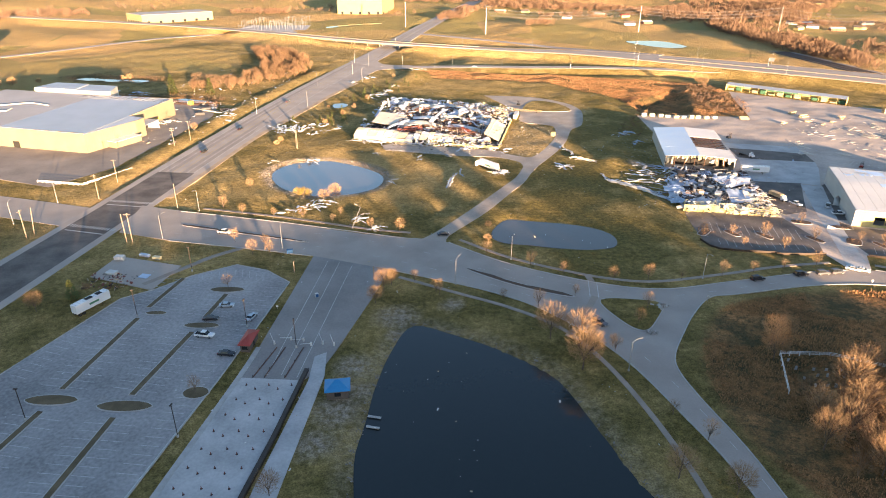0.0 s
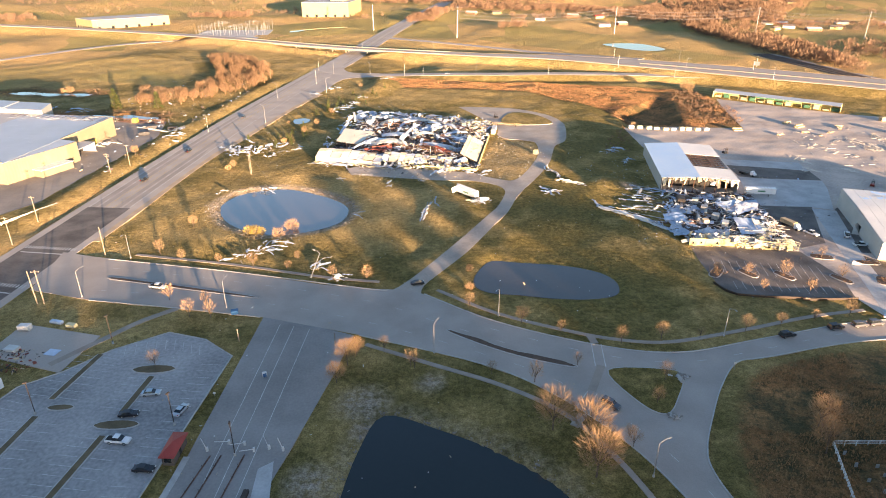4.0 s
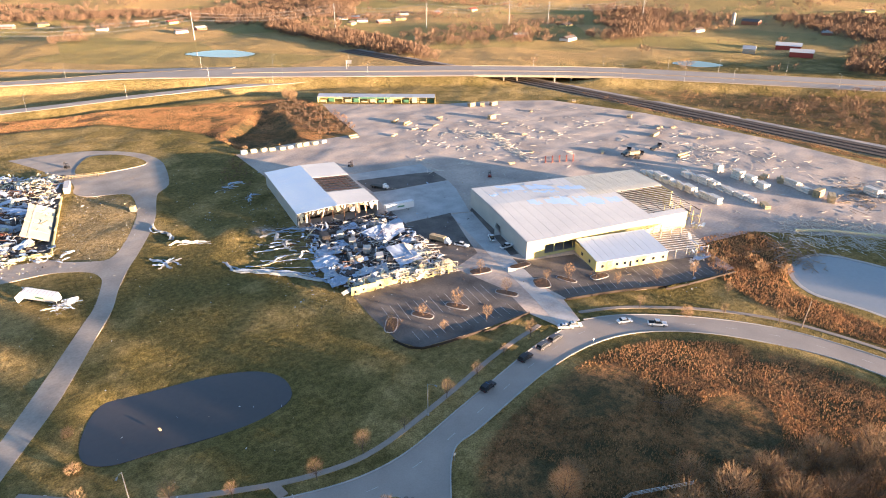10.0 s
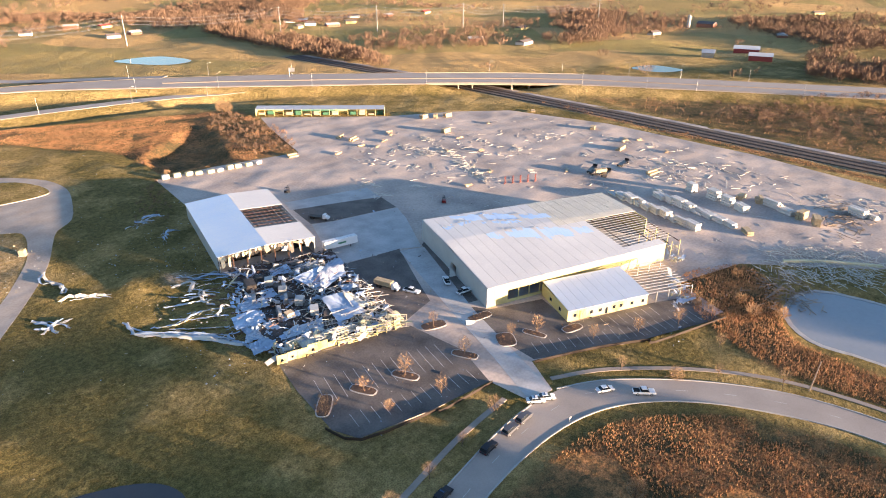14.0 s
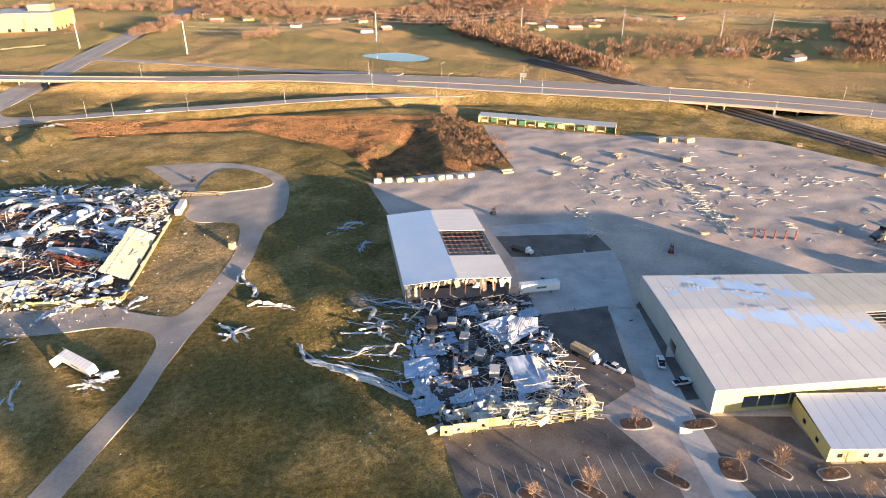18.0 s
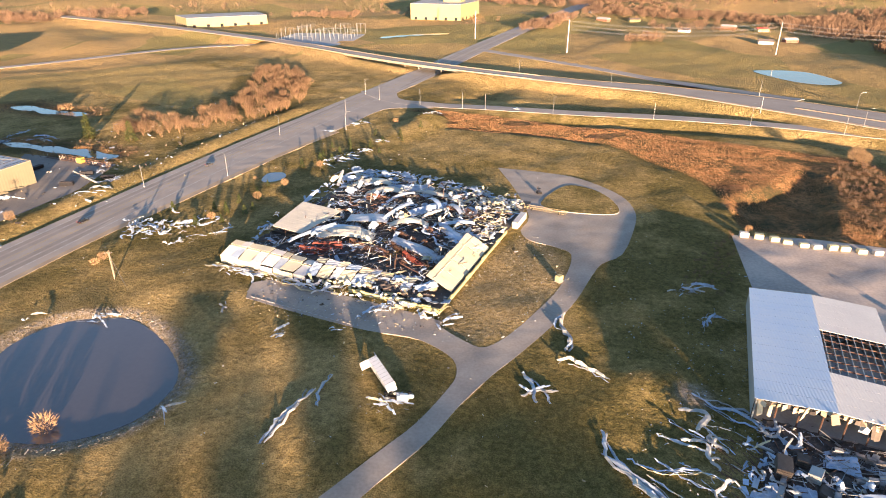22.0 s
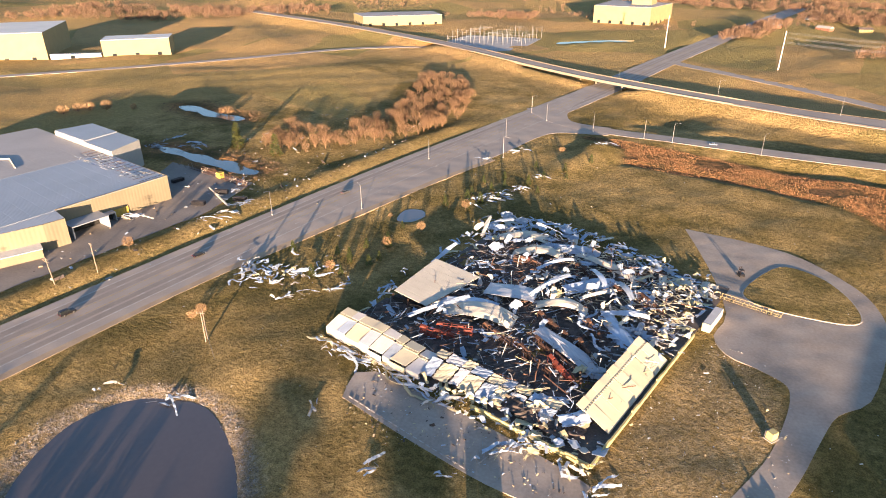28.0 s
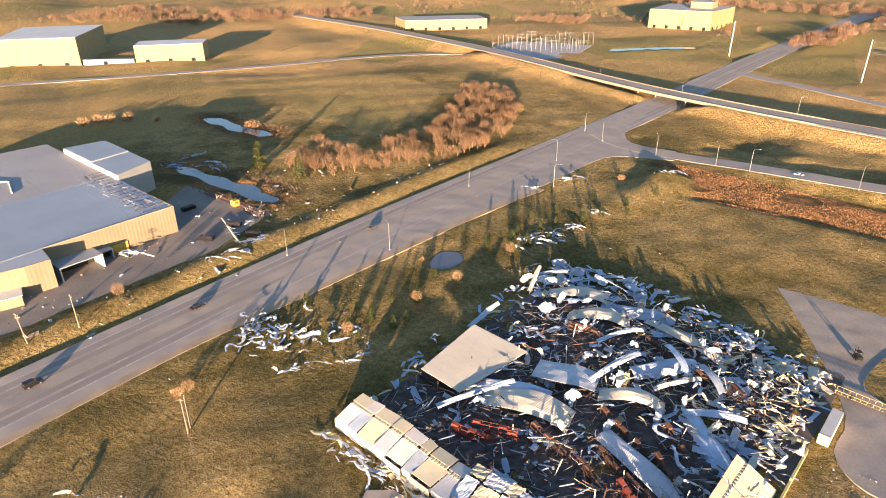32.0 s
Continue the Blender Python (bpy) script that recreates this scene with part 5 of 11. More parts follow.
def hall_w2():
    c = uu([(106, 294), (137, 288), (147, 342), (116, 347)])
    q = quad_map(c)
    e, rg = 6.7, 7.7
    P = lambda u, v: q(u, v).xy
    root = empty("half_ruined_hall", Matrix(), "grey metal hall, its roof partly stripped and its front torn away", "building")
    panel_between("wall", P(0, 0), P(0, 1), 0, e, -0.3, M_GREYW, root, "grey ribbed side wall")
    panel_between("wall", P(1, 0), P(1, 1), 0, e, 0.3, M_GREYW, root)
    panel_between("wall", P(0, 1), P(1, 1), 0, e, 0.3, M_GREYW, root)
    # near-black sheet across the hall paints the shade behind its torn front
    panel_between("partition", P(0.02, 0.14), P(0.98, 0.14), 0, 5.6, 0.2, M_DARK, root, "near-black sheet standing in for the shade inside the torn front")
    z = lambda u: e + (rg - e) * (1 - abs(2 * u - 1))
    n = 14
    for i in range(n):
        v0, v1 = i / n, (i + 1) / n - 0.001
        # western slope takes the roof colour with the sky's blue painted in
        for u0, u1 in ((-0.01, 0.25), (0.25, 0.5), (0.5, 0.75), (0.75, 1.01)):
            if u0 >= 0.5 and 0.27 < v0 < 0.62:
                continue
            roof_panel("roof_panel", [q(u0, v0, z(max(u0, 0)) + 0.1), q(u1, v0, z(min(u1, 1)) + 0.1), q(u1, v1, z(min(u1, 1)) + 0.1), q(u0, v1, z(max(u0, 0)) + 0.1)], M_ROOFSKY if u0 < 0.4 else M_ROOFW, root)
    for k in range(9):
        u = 0.52 + 0.056 * k
        bm = bmesh.new()
        rod(bm, q(u, 0.25, z(u) - 0.1), q(u, 0.66, z(u) - 0.1), 0.12, seg=4)
        part("purlin", bm, M_GALV, root)
    for k in range(7):
        v = 0.28 + 0.057 * k
        bm = bmesh.new()
        rod(bm, q(0.5, v, rg - 0.3), q(1, v, e - 0.3), 0.2, seg=4)
        part("rafter", bm, M_STEEL, root)
    slab("floor", [tuple(P(u, v)) for u, v in ((0.02, 0.02), (0.98, 0.02), (0.98, 0.98), (0.02, 0.98))], 0.02, 0.12, M_CONC, root)
    for i in range(30):
        u0, u1 = i / 30, (i + 0.97) / 30
        a, b = q(u0, rng.uniform(-0.015, 0.01), z(u0) - 0.2), q(u1, rng.uniform(-0.015, 0.01), z(u1) - 0.2)
        d0, d1 = rng.uniform(0.3, 1.3), rng.uniform(0.3, 1.3)
        roof_panel("torn_cladding", [a, b, b - Vector((0.3, rng.uniform(0, 1), d1)), a - Vector((0.3, rng.uniform(0, 1), d0))], (M_WOOD, M_CREAMP, M_BLOCK, M_WOOD)[i % 4], root, 0.08)
    for i in range(13):
        u = rng.random()
        a = q(u, rng.uniform(-0.02, 0.02), z(u) - rng.uniform(0, 0.5))
        b = a + Vector((rng.uniform(-1.2, 1.2), rng.uniform(-2.2, 0.4), -rng.uniform(0.8, 4.0) ** 1.1))
        w = Vector((rng.uniform(0.5, 2.4), rng.uniform(-0.3, 0.3), rng.uniform(-0.8, 0.8)))
        roof_panel("hanging_panel", [a, a + w, b + w * rng.uniform(0.6, 1.2), b], (M_WOOD, M_CREAMP, M_BLOCK, M_SHEETB)[i % 4], root, 0.06)
    for i in range(8):
        bm = bmesh.new()
        p = q(i / 7, 0.01, 0)
        rod(bm, p, p + Vector((0, 0, z(i / 7) - 0.3)), 0.2, seg=4)
        part("column", bm, M_STEEL, root)


hall_w2()


def hall_w4():
    root = empty("warehouse", Matrix(), "large cream flat-roofed warehouse with loading docks", "building")
    out = uu([(-179.5, 312), (-167.3, 395), (-283, 416), (-300, 341)])
    H = 11.4
    foot = uu([(-180.4, 312.4), (-167, 341), (-165.3, 348), (-174, 350.5), (-167.3, 395), (-221, 405), (-283, 416), (-300, 341)])
    for i in range(8):
        panel_between("wall", foot[i], foot[(i + 1) % 8], 0, H - (0.7 if i < 3 else 0), 0.4, M_PALEW, root, "pale beige ribbed metal wall")
    q = quad_map(out)
    n = 16
    for i in range(n):
        for j in range(2):
            v0, v1 = j * 0.42, (j + 1) * 0.42 - 0.001 if j == 0 else 1.0
            u0, u1 = i / n, (i + 1) / n - 0.0004
            roof_panel("roof_panel", [q(u0, v0, H - 0.25 + 1.0 * v0), q(u1, v0, H - 0.25 + 1.0 * v0), q(u1, v1, H - 0.25 + 1.0 * v1), q(u0, v1, H - 0.25 + 1.0 * v1)], M_ROOFB if j == 0 else M_ROOFG, root)
    roof_panel("wing_roof", [(*foot[0], H - 0.62), (*foot[1], H - 0.72), (*foot[2], H - 0.72), (*foot[3], H - 0.3)], M_ROOFB, root, 0.14)
    up = uu([(-209, 402), (-213, 420), (-257, 429), (-262, 412)])
    for i in range(4):
        panel_between("upper_wall", up[i], up[(i + 1) % 4], 0, 14.1, -0.3, M_GREYW, root)
    for k, (a_, b_) in enumerate(((0, 0.45), (0.452, 1))):
        qq = quad_map(up)
        roof_panel("upper_roof", [qq(0, a_, 14.1 + 0.5 * k), qq(1, a_, 14.1 + 0.5 * k), qq(1, b_, 14.1 + 0.5 * k), qq(0, b_, 14.1 + 0.5 * k)], M_ROOFB, root, 0.55)
    # docks and canopies on the side facing the highway
    A, B = Vector(out[0]), Vector(out[1])
    d = (B - A).normalized()
    nrm = Vector((d.y, -d.x))
    for s, w, dep, h in ((0.555, 15, 8, 5.2), (0.665, 6, 3, 3.6)):
        c = A.lerp(B, s)
        m = Matrix.Translation((*(c + nrm * dep / 2), 0)) @ Matrix.Rotation(math.atan2(d.y, d.x), 4, "Z")
        k = part("dock_canopy", boxes((-w / 2, w / 2, -dep / 2 - 0.3, dep / 2, h, h + 0.35), (-w / 2, -w / 2 + 0.4, -dep / 2, dep / 2, 0, h), (w / 2 - 0.4, w / 2, -dep / 2, dep / 2, 0, h)), M_ROOFB, root, "pale dock canopy")
        k.matrix_basis = m
        k2 = part("dock_door", boxes((-w / 2 + 0.6, w / 2 - 0.6, -0.1, 0.12, 0.2, h - 0.3)), M_DARK, root)
        k2.matrix_basis = Matrix.Translation((*(c + nrm * 0.25), 0)) @ Matrix.Rotation(math.atan2(d.y, d.x), 4, "Z")
    c = A.lerp(B, 0.74)
    k = part("yellow_door", boxes((-3.2, 3.2, -0.1, 0.15, 0.1, 3.6)), M_PAINTY, root)
    k.matrix_basis = Matrix.Translation((*(c + nrm * 0.25), 0)) @ Matrix.Rotation(math.atan2(d.y, d.x), 4, "Z")
    a0, b0 = Vector(foot[0]), Vector(foot[1])
    d0 = (b0 - a0).normalized()
    m0 = Matrix.Translation((*(a0.lerp(b0, 0.66) + Vector((d0.y, -d0.x)) * 3.2), 0)) @ Matrix.Rotation(math.atan2(d0.y, d0.x), 4, "Z")
    part("dock_box", boxes((-9, 9, -3.0, 3.0, 0, 3.6), bevel=0.05), M_PALEW, root, "low pale dock house against the wing").matrix_basis = m0
    part("dock_box_roof", boxes((-9.3, 9.3, -3.3, 3.3, 3.6, 3.8)), M_WHITE_R, root).matrix_basis = m0
    D = Vector(out[3])
    for s in (0.35, 0.75):
        c = A.lerp(D, s)
        k = part("door", boxes((-2, 2, -0.1, 0.15, 0.0, 3.8)), M_DARK, root)
        k.matrix_basis = Matrix.Translation((c.x, c.y - 0.3, 0)) @ Matrix.Rotation(math.atan2(D.y - A.y, D.x - A.x), 4, "Z")
    # roofing peeled off at the north-east corner: bare purlins, folded strips
    for k in range(15):
        t0 = k / 14
        a0, b0 = q(0.985, 0.02 + 0.46 * t0, H - 0.02 + 1.2 * (0.02 + 0.46 * t0)), q(0.86 + 0.05 * t0, 0.02 + 0.46 * t0, H - 0.02 + 1.2 * (0.02 + 0.46 * t0))
        bm = bmesh.new()
        rod(bm, a0, b0, 0.09, seg=4)
        part("purlin", bm, M_STEEL if k % 3 else M_DARK, root)
    for k in range(46):
        vv_ = rng.uniform(0.02, 0.46)
        p = q(rng.uniform(0.86, 0.975), vv_, H - 0.2 + 1.2 * vv_ + rng.uniform(0.1, 0.25))
        L2, w2 = rng.uniform(2, 6.5), rng.uniform(0.3, 1.0)
        dx = Vector((math.cos(2.94 + rng.gauss(0, 0.2)), math.sin(2.94 + rng.gauss(0, 0.2)), 0))
        sd = Vector((-dx.y, dx.x, 0)) * w2
        roof_panel("torn_strip", [p, p + dx * L2 + Vector((0, 0, rng.uniform(0, 0.2))), p + dx * L2 + sd + Vector((0, 0, rng.uniform(0, 0.35))), p + sd + Vector((0, 0, rng.uniform(0, 0.2)))], (M_WHITE_R, M_SHEETC, M_SHEET)[k % 3], root, 0.04)
    for (ua, va), (ub, vb) in (((0.45, 0.75), (0.62, 0.62)), ((0.62, 0.62), (0.58, 0.50)), ((0.3, 0.7), (0.36, 0.6)), ((0.36, 0.6), (0.44, 0.62))):
        bm = bmesh.new()
        rod(bm, q(ua, va, H - 0.1 + 1.2 * va), q(ub, vb, H - 0.1 + 1.2 * vb), 0.35, seg=5)
        part("peeled_edge", bm, M_SHEETC, root, "rolled-back edge of roofing")


hall_w4()


def open_shed():
    c = uu([(211, 483), (272.5, 433), (276, 437.5), (214.5, 487.5)])
    q = quad_map(c)
    root = empty("open_shed", Matrix(), "long open-fronted storage shed with green and cream bays", "shed")
    P = lambda u, v: q(u, v).xy
    panel_between("back_wall", P(0, 1), P(1, 1), 0, 5.4, 0.2, M_CREAM_R, root)
    panel_between("end_wall", P(0, 0), P(0, 1), 0, 5.0, -0.2, M_CREAM_R, root)
    panel_between("end_wall", P(1, 0), P(1, 1), 0, 5.0, 0.2, M_CREAM_R, root)
    for i in range(14):
        u0, u1 = i / 14, (i + 1) / 14 - 0.001
        roof_panel("roof_panel", [q(u0, -0.25, 4.7), q(u1, -0.25, 4.7), q(u1, 1, 5.6), q(u0, 1, 5.6)], M_ROOFB, root)
    for i in range(15):
        bm = bmesh.new()
        p = q(i / 14, -0.05, 0)
        rod(bm, p, p + Vector((0, 0, 4.6)), 0.16, seg=6)
        part("post", bm, M_CREAM, root)
    for i in range(14):
        u0, u1 = (i + 0.12) / 14, (i + 0.88) / 14
        h = (1.6, 3.0, 0, 2.4, 3.3, 1.2, 2.8)[i % 7]
        if h:
            a, b = q(u0, 0.5), q(u1, 0.5)
            m = Matrix.Translation(a) @ Matrix.Rotation(math.atan2(b.y - a.y, b.x - a.x), 4, "Z")
            st = empty("goods_stack", m, "goods", "stack")
            for k in range(int(h / 0.4)):
                part("pack", boxes((0.1, (b - a).length - 0.1 - 0.4 * rng.random(), -0.9, 0.9, k * 0.42, k * 0.42 + 0.36)), (M_WOOD, M_GREEN, M_SHEETY)[i % 3], st)
            tagged(st, ("stacked boards in the open shed", "green-wrapped bundles in the open shed", "cream boards in the open shed")[i % 3], "stack")
    panel_between("green_panel", P(0.35, -0.05), P(0.62, -0.05), 3.3, 4.5, -0.1, M_GREEN, root, "green fascia panel")


M_GREEN = mat("green_wrap", (0.09, 0.22, 0.13), (0.06, 0.15, 0.09), 0.6, 0, 0.6, 3, 0.05, 0.6, 0.1)
M_RED = mat("red_roof", (0.36, 0.06, 0.045), (0.28, 0.05, 0.04), 0.6, 0, 0.5, 4, 0.03, 0.6)
M_BLUE = mat("blue_roof", (0.035, 0.24, 0.5), (0.03, 0.19, 0.42), 0.5, 0, 0.5, 4, 0.03, 0.6)
M_BLUED = mat("blue_bin", (0.02, 0.09, 0.22), (0.02, 0.07, 0.18), 0.5)
open_shed()


def kiosk(x, y, lx, ly, rz, h, rh, roofm, name, label, category):
    root = empty(name, pose(x * U, y * U, 0.1, 0, 0, rz), label, category)
    part("wall", boxes((-lx / 2 + 0.5, lx / 2 - 0.5, -ly / 2 + 0.5, ly / 2 - 0.5, 0, h), bevel=0.03), M_BLOCK, root, "tan block wall")
    bm = bmesh.new()
    a, b = lx / 2, ly / 2
    r = max(0.0, lx - ly) / 2
    v = [bm.verts.new(p) for p in ((-a, -b, h), (a, -b, h), (a, b, h), (-a, b, h), (-r, 0, h + rh), (r, 0, h + rh), (-a, -b, h - 0.2), (a, -b, h - 0.2), (a, b, h - 0.2), (-a, b, h - 0.2))]
    for f in ((0, 1, 5, 4), (1, 2, 5), (2, 3, 4, 5), (3, 0, 4), (6, 7, 1, 0), (7, 8, 2, 1), (8, 9, 3, 2), (9, 6, 0, 3), (9, 8, 7, 6)):
        bm.faces.new([v[i] for i in f])
    part("roof", bm, roofm, root, "hipped metal roof with standing seams")
    sm = bmesh.new()
    for k in range(-int(a / 0.5), int(a / 0.5) + 1):
        t = k * 0.5
        top = max(0.0, 1 - max(0, abs(t) - r) / max(a - r, 0.01))
        for s in (1, -1):
            rod(sm, (t, s * b, h + 0.02), (t, s * b * (1 - top), h + rh * top + 0.02), 0.03, seg=4)
    part("seams", sm, roofm, root)
    part("door", boxes((lx / 2 - 0.52, lx / 2 - 0.46, -0.5, 0.5, 0.05, 2.05)), M_DARK, root)
    part("hatch", boxes((-0.8, 0.8, -ly / 2 + 0.44, -ly / 2 + 0.52, 0.9, 2.0)), M_GLASS, root)
    return root


kiosk(-24.5, 121, 6.6, 5.6, 8, 2.8, 1.7, M_BLUE, "kiosk", "small tan block kiosk with a bright blue hipped roof", "kiosk")
kiosk(-50.8, 141, 3.6, 8.4, -4, 2.7, 1.0, M_RED, "ticket_booth", "small tan booth with a red pitched roof", "booth")


M_FARW = ribbed("far_cream_wall", (0.33, 0.275, 0.14), (0.26, 0.22, 0.115), 0.9, 0, 0.65, 0.0, 0.4)


def far_building(name, poly, h, label, wall=None, roof=None, doors=3, band=None):
    poly = uu(poly)
    base = min(gz(*p) for p in poly) - 0.3
    root = empty(name, Matrix.Translation((0, 0, base)), label, "building")
    n = len(poly)
    area = sum(poly[i][0] * poly[(i + 1) % n][1] - poly[(i + 1) % n][0] * poly[i][1] for i in range(n))
    if area < 0:
        poly = poly[::-1]
    for i in range(n):
        panel_between("wall", poly[i], poly[(i + 1) % n], 0, h, 0.4, wall or M_FARW, root)
    slab("roof", poly, h - 0.1, h + 0.3, roof or M_ROOFW, root)
    for i in range(n):
        a, b = Vector(poly[i]), Vector(poly[(i + 1) % n])
        out = Vector((b.y - a.y, a.x - b.x))
        if (b - a).length > 14 and out.y < 0.2 * out.length:
            for k in range(doors):
                window(root, a, b, (k + 0.4) / doors, (k + 0.4) / doors + 4 / (b - a).length, 0.2, min(4.2, h - 1), out)
    return root


far_building("factory", [(-583, 547), (-537, 592), (-600, 660), (-650, 610)], 27, "big cream factory block with a pale roof")
far_building("factory_wing", [(-497, 618), (-456, 658), (-475, 680), (-518, 640)], 17, "lower cream factory wing")
far_building("pipe_gallery", [(-537, 594), (-500, 618), (-503, 623), (-540, 599)], 5, "open pipe gallery between the factory blocks", M_GALV, M_GALV, 1)
far_building("store", [(-411, 915), (-335, 978), (-365, 1010), (-445, 945)], 13, "long low store with torn cream walls", None, M_ROOFG, 6)
far_building("works", [(-170, 1080), (-99, 1078), (-85, 1150), (-165, 1160)], 23, "tall cream works building", None, M_ROOFG, 5)
far_building("works_tower", [(-130, 1110), (-105, 1110), (-103, 1135), (-130, 1136)], 32, "square cream tower of the works", None, M_ROOFG, 1)
HOUSES = [(80, 1213, 8), (92, 1110, 9), (134, 1132, 8), (184, 1011, 7), (244, 1064, 9), (277, 1040, 8), (256, 930, 8), (287, 955, 8), (394, 938, 9), (491, 952, 8), (512, 957, 10), (466, 882, 7), (497, 906, 8), (520, 888, 10), (704, 1283, 10), (609, 970, 9), (558, 650, 9), (682, 695, 10), (579, 596, 11), (654, 943, 9), (715, 928, 9), (789, 569, 9), (861, 444, 11), (1176, 525, 10), (1060, 291, 9), (40, 1090, 8), (560, 905, 8)]
M_BRICK = mat("house_brick", (0.3, 0.14, 0.09), (0.24, 0.11, 0.075), 0.9, 0, 0.8, 6, 0.1, 0.6)
M_ROOFD = mat("shingle_roof", (0.16, 0.13, 0.12), (0.11, 0.095, 0.09), 0.9, 0, 0.6, 6, 0.2, 0.6)
M_WHITE = mat("white_paint", (0.64, 0.62, 0.59), (0.5, 0.485, 0.465), 0.6, 0, 0.4, 4, 0.02, 0.6)


def house(x, y, w, wall, roof, label):
    z = gz(x * U, y * U)
    root = empty("house", pose(x * U, y * U, z - 0.2, 0, 0, (x * 37 + y * 11) % 70 - 35), label, "house", "distant houses")
    part("wall", boxes((-w, w, -w * 0.55, w * 0.55, 0, 3.4)), wall, root)
    bm = bmesh.new()
    a, b = w + 0.5, w * 0.55 + 0.5
    v = [bm.verts.new(p) for p in ((-a, -b, 3.3), (a, -b, 3.3), (a, b, 3.3), (-a, b, 3.3), (-a, 0, 5.6), (a, 0, 5.6))]
    for f in ((0, 1, 5, 4), (2, 3, 4, 5), (1, 2, 5), (3, 0, 4), (3, 2, 1, 0)):
        bm.faces.new([v[i] for i in f])
    part("roof", bm, roof, root)
    for k in range(4):
        wn_ = part("window", boxes((-w + 1.5 + k * w * 0.5, -w + 2.7 + k * w * 0.5, -w * 0.55 - 0.06, -w * 0.55 + 0.02, 1.1, 2.4)), M_GLASS, root)
    part("chimney", boxes((w * 0.4, w * 0.4 + 0.7, -0.4, 0.4, 4.4, 6.6)), M_BRICK, root)


for i, (x, y, w) in enumerate(HOUSES):
    house(x, y, w, (M_WHITE, M_BRICK, M_CREAM)[i % 3], (M_ROOFD, M_ROOFG, M_RED if i % 5 == 0 else M_ROOFD)[i % 3], ("white farmhouse with a dark pitched roof", "brick bungalow with a grey pitched roof", "cream house with a dark pitched roof")[i % 3])


def barn(x, y, rz, w, l, roofm, wallm, label):
    root = empty("barn", pose(x * U, y * U, gz(x * U, y * U) - 0.2, 0, 0, rz), label, "barn")
    part("wall", boxes((-w, w, -l, l, 0, 5)), wallm, root)
    bm = bmesh.new()
    a, b = w + 0.6, l + 0.6
    v = [bm.verts.new(p) for p in ((-a, -b, 4.9), (a, -b, 4.9), (a, b, 4.9), (-a, b, 4.9), (0, -b, 8), (0, b, 8))]
    for f in ((0, 4, 5, 3), (1, 2, 5, 4), (0, 1, 4), (2, 3, 5), (3, 2, 1, 0)):
        bm.faces.new([v[i] for i in f])
    part("roof", bm, roofm, root)
    part("door", boxes((-2.2, 2.2, -l - 0.1, -l + 0.02, 0, 4)), M_DARK, root)


barn(714, 416, 25, 8, 13, M_ROOFW, M_RED, "red barn with a white metal roof")
barn(664, 379, 25, 5, 11, M_ROOFW, M_RED, "low red shed with a pale roof")
barn(646, 421, 25, 6, 6, M_ROOFB, M_GALV, "grey farm shed with a metal roof")
barn(900, 560, 10, 8, 12, M_ROOFD, M_BRICK, "dark barn on the far farm")
bm = bmesh.new()
rod(bm, (0, 0, 0), (0, 0, 17), 2.6, seg=16)
rod(bm, (0, 0, 17), (0, 0, 18.6), 2.6, 0.6, seg=16)
silo = part("silo", bm, M_KERB)
silo.matrix_basis = Matrix.Translation((880 * U, 575 * U, gz(880 * U, 575 * U) - 0.3))
tagged(silo, "tall pale concrete farm silo", "silo")

# ---- street lamps, poles ----
def lamp_mesh_parts(h, arm):
    root = empty("street_lamp", Matrix(), "tall pale steel street lamp with one curved arm", "street lamp", "street lamps")
    bm = bmesh.new()
    rod(bm, (0, 0, 0), (0, 0, h), 0.14, 0.08, 8)
    part("pole", bm, M_GALV, root)
    bm = bmesh.new()
    rod(bm, (0, 0, h - 0.1), (arm * 0.6, 0, h + 0.55), 0.06, 0.05)
    rod(bm, (arm * 0.6, 0, h + 0.55), (arm, 0, h + 0.65), 0.05, 0.05)
    part("arm", bm, M_GALV, root)
    part("head", boxes((arm - 0.1, arm + 0.75, -0.18, 0.18, h + 0.55, h + 0.75), bevel=0.05), M_GALV, root)
    bm = bmesh.new()
    rod(bm, (0, 0, -0.3), (0, 0, 0.5), 0.3, 0.28, 8)
    part("base", bm, M_KERB, root)
    return root


LAMP = lamp_mesh_parts(9.5, 2.2)
lamp_at = [(23, 193.2, -120), (4, 175.5, 60), (83, 180.3, -75), (46.4, 130.7, 20), (-56, 201, 75), (-101, 209, 60), (-97, 235.5, -100), (-158, 244, -90), (-162, 221, 90)]
first = lamp_at[0]
LAMP.matrix_basis = pose(first[0] * U, first[1] * U, gz(first[0] * U, first[1] * U), 0, 0, first[2])
for x, y, r in lamp_at[1:]:
    copy_thing(LAMP, pose(x * U, y * U, gz(x * U, y * U), 0, 0, r))
bent = copy_thing(LAMP, pose(-34 * U, 219 * U, 0.1, 0, -24, 200))
tagged(bent, "pale street lamp bent over with sheet metal caught on it", "street lamp")
HL = lamp_mesh_parts(11, 2.6)
HL["label"] = "tall motorway lamp with one arm"
HL["group"] = "motorway lamps"
h_at = [(p[0] / U, p[1] / U, 0, 0) for p in offset(RAMP_F, -6.5)[4:44:5]] + [(-8, 571, 0, 0), (-64, 508, 0, 0), (-96, 490, 90, 0), (-76, 542, 90, 0), (-118, 400, -90, 0), (-90, 421, 90, 0)]
for off, k0 in ((24.5, 40), (-24.5, 41)):
    h_at += [(p[0] / U, p[1] / U, 0, 5.5) for p in offset(HWY, off)[k0:86:4]]
h_at += [(p[0] / U, p[1] / U, 0, 5.5) for p in offset(HWY, 9)[2:36:5]]
